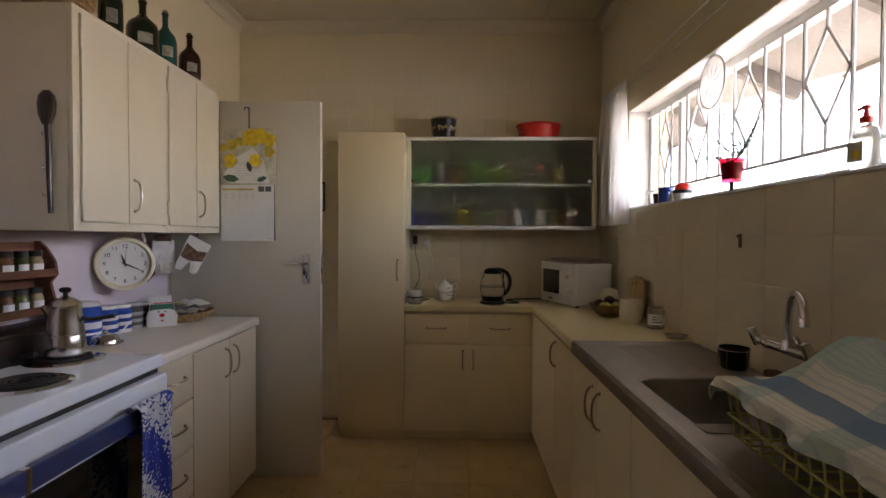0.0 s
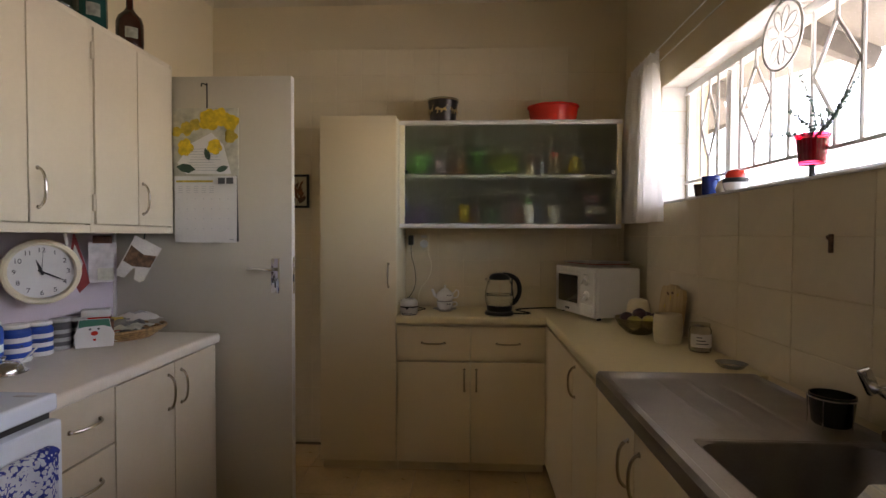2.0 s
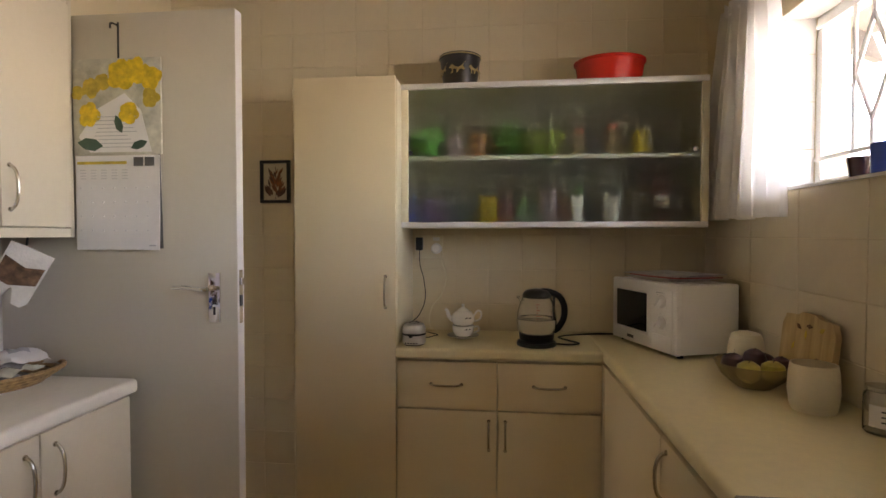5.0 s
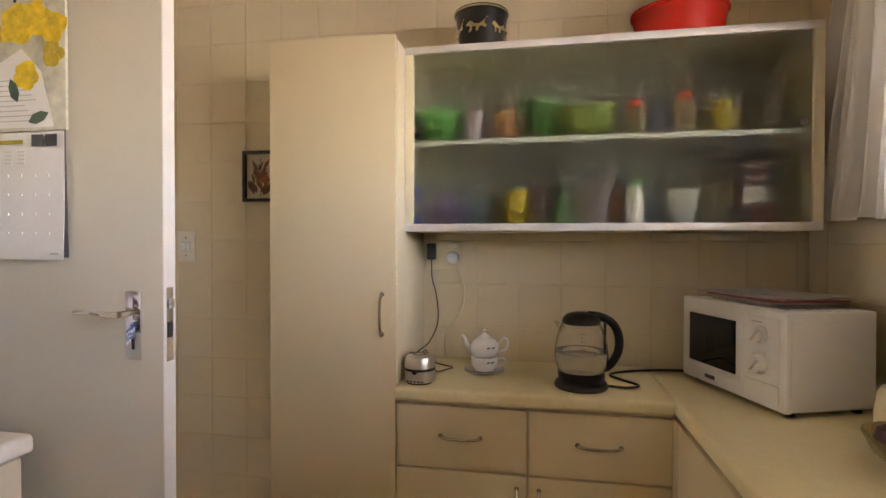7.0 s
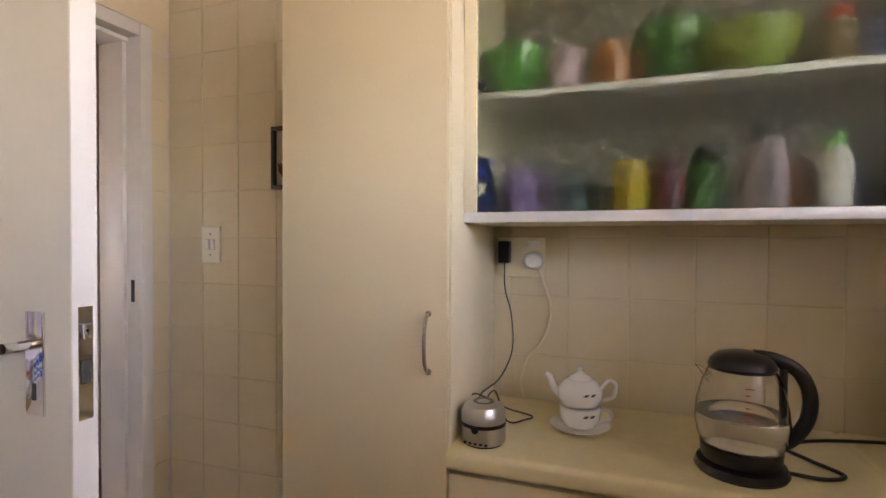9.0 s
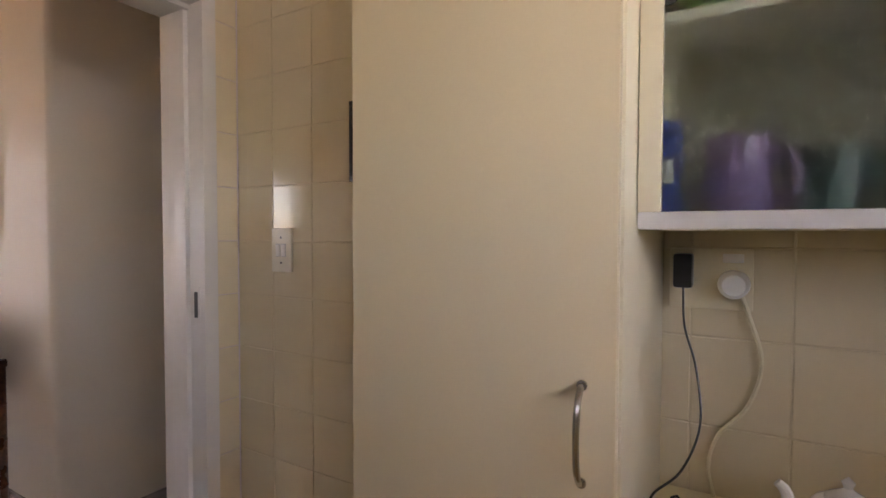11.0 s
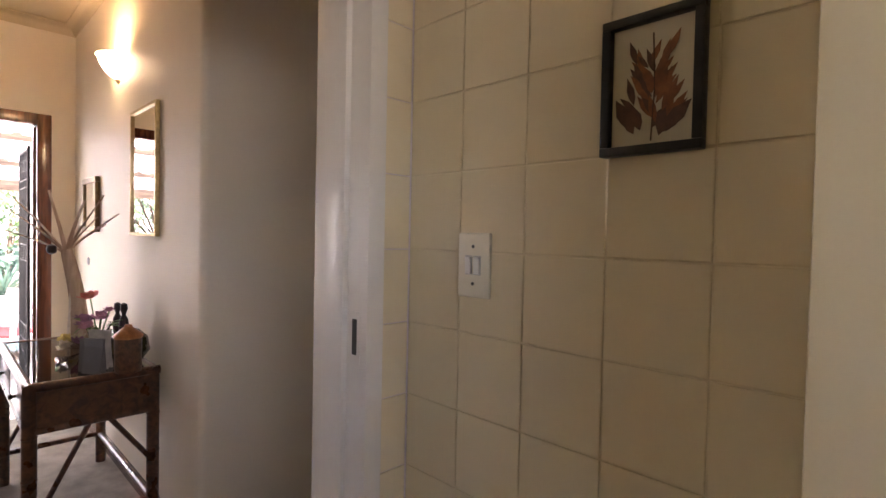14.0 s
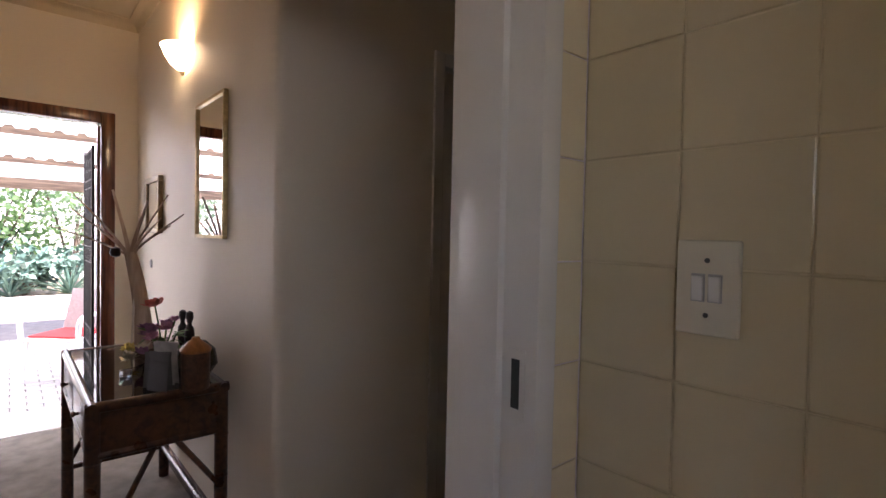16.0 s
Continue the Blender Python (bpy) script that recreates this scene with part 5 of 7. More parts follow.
def microwave():
    m = thing("microwave", (0.54, 3.50, CT), "white microwave oven with two dials", "microwave", rz=-71.4)
    w, d, h = 0.425, 0.27, 0.272
    part("casing", box(0.003, w - 0.003, 0.022, d, 0.014, h, 0.006), "plastic_white", m)
    fr = part("front", box(0.0, w, 0.0, 0.024, 0.012, h + 0.002, 0.009, 3), "plastic_white", m)
    part("window_frame", box(0.03, 0.265, -0.0025, 0.002, 0.058, 0.238, 0.004), "plastic_white", fr)
    part("window", box(0.042, 0.252, -0.0045, 0.002, 0.072, 0.226, 0.002), "black_glass", fr, "dark viewing window")
    part("control_panel", box(0.285, 0.405, -0.0025, 0.002, 0.085, 0.252, 0.003), "plastic_white", fr)
    part("door_button", box(0.285, 0.405, -0.004, 0.002, 0.026, 0.078, 0.004), "plastic_white", fr)
    for z in (0.205, 0.125):
        q = pose(0.345, -0.003, z, 90, 0, 0)
        dl = part("dial", moved(lathe([(0.026, 0), (0.026, 0.006), (0.022, 0.010), (0.021, 0.018), (0.0, 0.019)], 28), q), "plastic_white", fr)
        part("grip", moved(box(-0.004, 0.004, -0.02, 0.02, 0.018, 0.028, 0.002), q @ pose(0, 0, 0, 0, 0, -40)), "plastic_white", dl)
        for k in range(8):
            a = radians(-40 + 35 * k)
            part("scale_mark", moved(box(0.033, 0.036, -0.0008, 0.0008, 0, 0.0006), q @ pose(0, 0, 0.0, 0, 0, math.degrees(a))), "ink_grey", fr)
    part("badge", box(0.115, 0.16, -0.0015, 0.001, 0.03, 0.042, 0.001), "grey_dark", fr)
    part("print_line", box(0.31, 0.35, -0.003, -0.002, 0.236, 0.239), "ink_grey", fr)
    for x, y in ((0.03, 0.04), (w - 0.03, 0.04), (0.03, d - 0.03), (w - 0.03, d - 0.03)):
        part("foot", moved(lathe([(0.012, 0), (0.013, 0.014)], 12), pose(x, y, 0)), "plastic_black", m)
    rng = random.Random(6)
    base = pose(0.54, 3.50, CT + h + 0.001, 0, 0, -71.4)
    for k in range(6):
        p = thing("newspaper", (0, 0, 0), "folded newspaper or magazine on the microwave", "newspaper", "papers on the microwave")
        p.matrix_basis = base @ pose(0.20 + rng.uniform(-0.02, 0.05), 0.135 + rng.uniform(-0.015, 0.015), 0.0055 * k, 0, 0, rng.uniform(-14, 14))
        sd = rng.uniform(0, 9)
        g = lambda u, v, s=sd, kk=k: Vector(((u - 0.5) * 0.30, (v - 0.5) * 0.20, 0.003 + 0.0008 * noise.noise((u * 3 + s, v * 3, s)) + 0.010 * max(0, u - 0.75) * (kk % 2)))
        part("folded_sheet", sheet(g, 10, 6, 0.0035), ("paper_grey", "pale_print", "paper_grey", "red_print", "paper_grey", "paper_grey")[k], p)


kettle()
teapot()
grinder()
microwave()


def fruit_bowl():
    b = thing("fruit_bowl", (0.80, 2.80, CT), "pressed glass bowl with apples", "bowl")
    part("bowl", lathe([(0.0, 0.0), (0.05, 0.0), (0.055, 0.004), (0.09, 0.035), (0.108, 0.072), (0.105, 0.072), (0.086, 0.038), (0.05, 0.008), (0.0, 0.006)], 24), "bowl_glass", b)
    for i, (x, y, z, r, m) in enumerate(((-0.035, -0.045, 0.055, 0.034, "apple"), (0.03, -0.05, 0.058, 0.034, "apple"), (-0.045, 0.03, 0.06, 0.035, "plum"), (0.04, 0.02, 0.062, 0.036, "plum"), (0.0, -0.005, 0.085, 0.032, "plum"), (0.062, -0.03, 0.075, 0.025, "plum"))):
        f = thing("apple" if m == "apple" else "plum", (0.80 + x, 2.80 + y, CT + z), "yellow-green apple in the bowl" if m == "apple" else "dark plum in the bowl", "fruit", "fruit in the bowl")
        part("flesh", lathe([(0.0, -r * 0.82), (r * 0.35, -r * 0.9), (r * 0.8, -r * 0.6), (r, 0.0), (r * 0.85, r * 0.55), (r * 0.4, r * 0.85), (r * 0.1, r * 0.75), (0.0, r * 0.68)], 20), m, f)
        part("stalk", tube([(0, 0, r * 0.68), (0.003, 0, r * 1.0)], 0.0015, 5), "bark", f)


fruit_bowl()
mug = thing("utensil_mug", (0.850, 2.595, CT), "large cream stoneware mug", "mug")
mug.scale = (0.88, 0.88, 0.96)
part("mug_body", lathe([(0.0, 0), (0.055, 0), (0.060, 0.006), (0.066, 0.05), (0.064, 0.10), (0.060, 0.126), (0.056, 0.126), (0.060, 0.10), (0.060, 0.03), (0.0, 0.012)], 36), "stoneware", mug)
dj = thing("candle_jar", (0.84, 2.935, CT), "cream fluted pot with dark dripped glaze", "pot")
part("pot_body", lathe([(0.0, 0), (0.045, 0), (0.06, 0.02), (0.068, 0.06), (0.068, 0.10), (0.060, 0.15), (0.052, 0.168), (0.03, 0.176), (0.0, 0.178)], 30), "stoneware", dj)
dj.scale = (0.8, 0.8, 0.8)
for k in range(14):
    a = 2 * math.pi * k / 14
    part("drip", moved(outline([(-0.009, 0.02), (0.009, 0.02), (0.011, 0.055), (0.004, 0.085 + 0.012 * (k % 3)), (-0.005, 0.06)], 0.0015), pose(0.0655 * math.cos(a), 0.0655 * math.sin(a), 0, 90, 0, 90 + math.degrees(a))), ("plum", "blue", "brown_print")[k % 3], dj)
bo = thing("cutting_board", (XR - 0.006, 2.77, CT), "painted wooden board leaning on the tiles", "board")
bb = moved(outline([(-0.125, 0), (0.125, 0), (0.126, 0.18), (0.11, 0.212), (0.05, 0.216), (0.03, 0.226), (-0.03, 0.226), (-0.05, 0.216), (-0.11, 0.212), (-0.126, 0.18)], 0.016), pose(-0.04, 0, 0, 90, 0, -90) @ pose(0, 0, 0, -6, 0, 0))
part("board", bb, "pale_wood", bo)
for y, z, a in ((-0.06, 0.18, 30), (0.05, 0.19, -30), (0.0, 0.15, 80), (-0.05, 0.10, 10), (0.06, 0.11, 60), (0.0, 0.19, 0)):
    part("painted_leaf", moved(outline([(0, 0), (0.014, 0.007), (0.03, 0), (0.014, -0.007)], 0.001), pose(-0.0575 + z * 0.1, y, z, 90, 0, -90) @ pose(0, 0, 0, -6, 0, a)), "ochre" if a > 20 else "brown_print", bo)
honey = thing("honey_jar", (0.915, 2.445, CT), "glass jar with a printed white label", "jar")
part("jar", lathe([(0.0, 0), (0.036, 0), (0.040, 0.005), (0.040, 0.085), (0.034, 0.096), (0.033, 0.104), (0.030, 0.104), (0.031, 0.094), (0.037, 0.083), (0.037, 0.007), (0.0, 0.005)], 30), "clear", honey)
part("paper_label", sheet(lambda u, v: Vector((0.0406 * math.cos(-2.9 + 2.4 * u), 0.0406 * math.sin(-2.9 + 2.4 * u), 0.02 + 0.05 * v)), 14, 1), "paper", honey)
for k in range(3):
    part("text_line", sheet(lambda u, v, k=k: Vector((0.0411 * math.cos(-2.3 + (1.1 - 0.3 * k) * u), 0.0411 * math.sin(-2.3 + (1.1 - 0.3 * k) * u), 0.032 + 0.012 * k + 0.0035 * v)), 10, 1), "ink", honey)
part("rim", lathe([(0.0345, 0.098), (0.036, 0.1), (0.036, 0.108), (0.030, 0.108)], 24), "handle", honey)
gd = thing("glass_dish", (0.91, 2.20, CT), "small flat green glass dish", "dish")
part("dish", lathe([(0.0, 0), (0.035, 0), (0.05, 0.016), (0.048, 0.016), (0.034, 0.004), (0.0, 0.004)], 28), "soap_clear", gd)
hk = thing("wall_hook", (XR - 0.004, 1.825, 1.285), "small dark metal hook on the tiles", "hook")
part("hook", merge(box(-0.006, 0, -0.007, 0.007, 0.0, 0.05, 0.002), tube([(-0.006, 0, 0.035), (-0.012, 0, 0.038), (-0.013, 0, 0.046)], 0.003, 6)), "brown_print", hk)

# ---- tap and washing-up ----
tap = thing("sink_mixer_tap", (XR - 0.004, 1.45, 1.0), "chrome wall mixer tap with swan-neck spout", "tap")
part("body", merge(tube([(-0.07, -0.075, 0), (-0.07, 0.075, 0)], 0.015, 14), moved(lathe([(0.02, 0), (0.018, 0.02), (0.015, 0.03)], 16), pose(-0.07, 0, 0.0))), "chrome", tap)
for y in (-0.075, 0.075):
    part("wall_flange", moved(lathe([(0.028, 0), (0.026, 0.008), (0.014, 0.012), (0.014, 0.07)], 20), pose(0, y, 0, 0, -90, 0)), "chrome", tap)
    v = part("valve", moved(lathe([(0.014, 0), (0.017, 0.012), (0.014, 0.035), (0.010, 0.04)], 16), pose(-0.07, y, 0, -90 if y > 0 else 90, 0, 0)), "chrome", tap)
    part("lever", moved(box(-0.013, 0.013, -0.007, 0.007, -0.01, 0.05, 0.005, 3), pose(-0.085, y + (0.045 if y > 0 else -0.045), 0.0, 0, -25, 0)), "chrome", v)
part("spout", tube(smooth_path([(-0.07, 0, 0.02), (-0.071, 0, 0.09), (-0.076, -0.02, 0.145), (-0.085, -0.055, 0.166), (-0.094, -0.09, 0.15), (-0.097, -0.103, 0.115), (-0.097, -0.104, 0.10)], 6), 0.0115, 12), "chrome", tap)
part("nozzle", moved(lathe([(0.014, 0), (0.0145, 0.02), (0.012, 0.024)], 16), pose(-0.097, -0.104, 0.084)), "chrome", tap)
cup = thing("scourer_cup", (0.862, 1.655, CT + 0.004), "dark enamel cup in a wire holder beside the tap", "cup")
part("cup_body", lathe([(0.0, 0.005), (0.036, 0.005), (0.040, 0.01), (0.046, 0.075), (0.043, 0.075), (0.037, 0.012), (0.0, 0.01)], 28), "bottle_dark", cup)
part("rim_wire", tube([(0.047 * math.cos(a * math.pi / 12), 0.047 * math.sin(a * math.pi / 12), 0.068) for a in range(25)], 0.002, 6), "chrome", cup)
for a in range(5):
    part("stand_wire", tube([(0.047 * math.cos(a * 1.256), 0.047 * math.sin(a * 1.256), 0.068), (0.047 * math.cos(a * 1.256), 0.047 * math.sin(a * 1.256), 0.002)], 0.002, 5), "chrome", cup)
sp = thing("dish_sponge", (0.925, 1.52, CT + 0.004), "dark wet scouring sponge behind the bowl", "sponge")
part("sponge", box(-0.022, 0.022, -0.05, 0.05, 0, 0.026, 0.008, 3), "brown_print", sp)


def dish_rack():
    r = thing("dish_rack", (0.70, 0.76, CT + 0.004), "yellow coated wire dish rack beside the bowl", "dish rack", rz=-3)
    X, Y, H = 0.185, 0.32, 0.105
    def loop(z, k):
        q = [(-X * k, -Y * k, z), (X * k, -Y * k, z), (X * k, Y * k, z), (-X * k, Y * k, z), (-X * k, -Y * k, z)]
        return q
    for z, k, nm in ((H, 1.0, "rim"), (H * 0.5, 0.97, "middle_wire"), (0.012, 0.92, "bottom_wire")):
        part(nm, merge(*[tube([a, c], 0.0045 if nm == "rim" else 0.003, 6) for a, c in zip(loop(z, k), loop(z, k)[1:])]), "rack_wire", r)
    n = 17
    for i in range(n):
        y = -Y + 2 * Y * (i + 0.5) / n
        part("cross_wire", tube(smooth_path([(-X, y, H), (-X * 0.96, y * 0.96, 0.04), (-X * 0.9, y * 0.92, 0.012), (0, y * 0.92, 0.012), (X * 0.9, y * 0.92, 0.012), (X * 0.96, y * 0.96, 0.04), (X, y, H)], 3), 0.0022, 5), "rack_wire", r)
    for i in range(9):
        x = -X + 2 * X * (i + 0.5) / 9
        part("end_wire", tube([(x, Y, H), (x * 0.95, Y * 0.94, 0.012)], 0.0022, 5), "rack_wire", r)
    for x in (-X * 0.85, X * 0.85):
        for y in (-Y * 0.85, Y * 0.85):
            part("foot", tube([(x, y, 0.0), (x, y, 0.014)], 0.005, 6), "rack_wire", r)
    for k, (y, rad) in enumerate(((0.10, 0.085), (0.02, 0.09), (-0.06, 0.085), (-0.15, 0.09))):
        d = thing("plate", (0.70, 0.76 + y, CT + 0.02 + rad), "white plate standing in the dish rack", "plate", "plates in the rack")
        part("plate_body", moved(lathe([(0.0, 0), (rad * 0.6, 0.0), (rad, 0.012), (rad, 0.015), (rad * 0.6, 0.004), (0.0, 0.004)], 32), pose(0, 0, 0, 82, 0, 0)), "china", d)
    t = thing("dish_towel", (0.71, 0.74, CT + 0.115), "blue and white checked tea towel over the dish rack", "towel", rz=-3)

    def f(u, v):
        x, y = (u - 0.5) * 0.445 - 0.010 + 0.008 * math.sin(v * 9), (v - 0.5) * 0.74 + 0.02 * math.sin(u * 6 + 1)
        a, c = min(1, max(0, (x + 0.20) / 0.19)), min(1, max(0, (0.34 - y) / 0.13))
        mound = (0.094 + 0.03 * noise.noise((x * 7, y * 6, 2.0))) * a * a * (3 - 2 * a) * c * c * (3 - 2 * c)
        ox, oy = max(0.0, -0.206 - x), max(0.0, y - 0.352)
        crease = abs(noise.noise((x * 8 + y * 3, y * 7 - x * 4, 1.3)))
        fold = 0.030 * (0.5 - crease) + 0.010 * noise.noise((x * 22, y * 22, 4.0))
        return Vector((x + 0.75 * ox - 0.012 * (ox > 0) * math.sin(y * 40) * min(1, ox * 40), y - 0.7 * oy, 0.016 + mound - 0.95 * (ox + oy) + fold * (0.12 + mound * 9)))
    part("cloth", sheet(f, 70, 96, 0.003), "towel_check", t)


def check_cloth():
    m = mat("checked_cotton", (0.70, 0.70, 0.60), 0.9, vary=0.05, scale=12, bump=0.5, bump_scale=350)
    nt = m.node_tree
    p = nt.nodes["Principled BSDF"]
    tc, sep = nt.nodes.new("ShaderNodeTexCoord"), nt.nodes.new("ShaderNodeSeparateXYZ")
    nt.links.new(tc.outputs["Object"], sep.inputs[0])
    last = None
    for axis, period, width, colour, off in (("Y", 0.24, 0.30, (0.36, 0.52, 0.46), 0.04), ("X", 0.20, 0.34, (0.34, 0.50, 0.46), 0.09), ("X", 0.31, 0.16, (0.30, 0.40, 0.46), 0.02), ("X", 0.012, 0.30, (0.26, 0.36, 0.42), 0.0), ("X", 0.52, 0.07, (0.13, 0.24, 0.40), 0.165)):
        d = nt.nodes.new("ShaderNodeMath")
        d.operation = "MULTIPLY_ADD"
        d.inputs[1].default_value, d.inputs[2].default_value = 1 / period, off / period + 20
        nt.links.new(sep.outputs[axis], d.inputs[0])
        fr = nt.nodes.new("ShaderNodeMath")
        fr.operation = "FRACT"
        nt.links.new(d.outputs[0], fr.inputs[0])
        lt = nt.nodes.new("ShaderNodeMath")
        lt.operation = "LESS_THAN"
        lt.inputs[1].default_value = width
        nt.links.new(fr.outputs[0], lt.inputs[0])
        amt = nt.nodes.new("ShaderNodeMath")
        amt.operation = "MULTIPLY"
        amt.inputs[1].default_value = 0.28 if period < 0.05 else 0.85 if period > 0.5 else 0.6
        nt.links.new(lt.outputs[0], amt.inputs[0])
        mx = nt.nodes.new("ShaderNodeMix")
        mx.data_type = "RGBA"
        mx.inputs[6].default_value, mx.inputs[7].default_value = (0.70, 0.70, 0.60, 1), (*colour, 1)
        nt.links.new(amt.outputs[0], mx.inputs[0])
        if last:
            nt.links.new(last, mx.inputs[6])
        last = mx.outputs[2]
    nt.links.new(last, p.inputs["Base Color"])
    return m


M["towel_check"] = check_cloth()
dish_rack()

# ---- window: grille, curtain, things on the sill ----
gr = thing("burglar_grille", (1.065, 0, 0), "white steel burglar bars with diamond pattern", "grille")
GZ0, GZ1 = 1.585, 2.015
part("top_rail", box(-0.004, 0.004, W0 + 0.02, W1 - 0.06, GZ1 - 0.006, GZ1 + 0.006), "white_metal", gr)
part("bottom_rail", box(-0.004, 0.004, W0 + 0.02, W1 - 0.06, GZ0 - 0.006, GZ0 + 0.006), "white_metal", gr)
rod = lambda pts: tube(pts, 0.0062, 6)
y = 2.885
starts = [2.80, 2.47, 2.06, 1.65, 1.24, 0.83]
for s in starts:
    w = 0.10 if s < 2.7 else 0.075
    part("bar", rod([(0, s, GZ0), (0, s, GZ1)]), "white_metal", gr)
    part("bar", rod([(0, s - 2 * w, GZ0), (0, s - 2 * w, GZ1)]), "white_metal", gr)
    c = s - w
    dm = part("diamond", merge(rod([(0, c, GZ1), (0, c, 1.955), (0, s - 0.006, 1.81), (0, c, 1.665), (0, c, GZ0)]), rod([(0, c, 1.955), (0, s - 2 * w + 0.006, 1.81), (0, c, 1.665)])), "white_metal", gr)
    if s < 2.7:
        part("bar", rod([(0, s - 3 * w, GZ0), (0, s - 3 * w, GZ1)]), "white_metal", gr)
for y in (2.97, 2.60, 1.60, 0.95, 0.5):
    for z in (GZ0, GZ1):
        part("fixing", tube([(0, y, z), (0.04, y, z)], 0.004, 6), "white_metal", gr)


def curtain():
    c = thing("net_curtain", (0.905, 3.16, 1.40), "gathered white voile curtain on a stretched wire", "curtain")

    def f(u, v):
        pinch = 0.55 + 0.45 * (1 - v) ** 0.7
        y = (u - 0.5) * 0.56 * pinch - 0.06 * v
        amp = 0.030 * (0.6 + 0.4 * (1 - v))
        return Vector((amp * math.sin(u * 56 + 2.2 * noise.noise((u * 4, v * 2, 0))) + 0.012 * math.sin(u * 17), y, 0.785 * v + 0.012 * noise.noise((u * 6, 0.0, 2.0)) * (1 - v)))
    part("voile", sheet(f, 150, 24), "voile", c)
    part("heading", sheet(lambda u, v: Vector((0.02 * math.sin(u * 60), (u - 0.5) * 0.34 - 0.06, 0.765 + 0.045 * v + 0.006 * math.sin(u * 90))), 120, 3), "voile", c)
    w = tagged(mesh_ob("curtain_wire", tube([(0.935, 3.30, 2.235), (0.935, 0.2, 2.275)], 0.0035, 8), "white_metal"), "thin stretched curtain wire above the window", "curtain wire")
    w2 = tagged(mesh_ob("curtain_wire", tube([(0.955, 3.10, 2.19), (0.955, 0.2, 2.215)], 0.003, 8), "white_metal"), "thin stretched curtain wire above the window", "curtain wire")


def voile():
    m = bpy.data.materials.new("white_voile")
    m.use_nodes = True
    nt = m.node_tree
    p = nt.nodes["Principled BSDF"]
    p.inputs["Base Color"].default_value, p.inputs["Roughness"].default_value = (0.92, 0.91, 0.89, 1), 0.9
    tr, mx, out = nt.nodes.new("ShaderNodeBsdfTranslucent"), nt.nodes.new("ShaderNodeMixShader"), nt.nodes["Material Output"]
    tr.inputs[0].default_value = (0.92, 0.91, 0.89, 1)
    mx.inputs[0].default_value = 0.62
    nt.links.new(p.outputs[0], mx.inputs[1])
    nt.links.new(tr.outputs[0], mx.inputs[2])
    nt.links.new(mx.outputs[0], out.inputs[0])
    return m


M["voile"] = voile()
curtain()


def sun_catcher():
    s = thing("sun_catcher", (1.0, 2.11, 1.96), "round lead-work glass ornament hanging in the window", "ornament")
    ring = [(0, 0.078 * math.cos(a * math.pi / 20), 0.105 * math.sin(a * math.pi / 20)) for a in range(41)]
    s.scale = (1.0, 1.3, 1.0)
    part("rim", tube(ring, 0.004, 6), "white_metal", s)
    g = part("glass_disc", moved(lathe([(0.0, -0.001), (1.0, -0.001), (1.0, 0.001), (0.0, 0.001)], 36), pose(0, 0, 0, 0, 90, 0) @ Matrix.Diagonal((0.105, 0.078, 1, 1))), "voile", s, "milky glass disc")
    for k in range(9):
        a = k * 2 * math.pi / 9
        pts = [(0.0, 0.012 * math.cos(a), 0.015 * math.sin(a)), (0.0, 0.05 * math.cos(a + 0.25), 0.068 * math.sin(a + 0.25)), (0, 0.068 * math.cos(a + 0.5), 0.09 * math.sin(a + 0.5)), (0, 0.052 * math.cos(a + 0.75), 0.07 * math.sin(a + 0.75)), (0.0, 0.014 * math.cos(a + 0.9), 0.018 * math.sin(a + 0.9))]
        part("lead_line", tube(smooth_path(pts, 4), 0.0018, 5), "white_metal", s)
    for y in (-0.015, 0.015):
        part("cord", tube([(0, y, 0.10), (0, y * 0.6, WZ1 - 1.964)], 0.001, 5), "white_metal", s)


sun_catcher()
SZL = WZ0 + 0.006


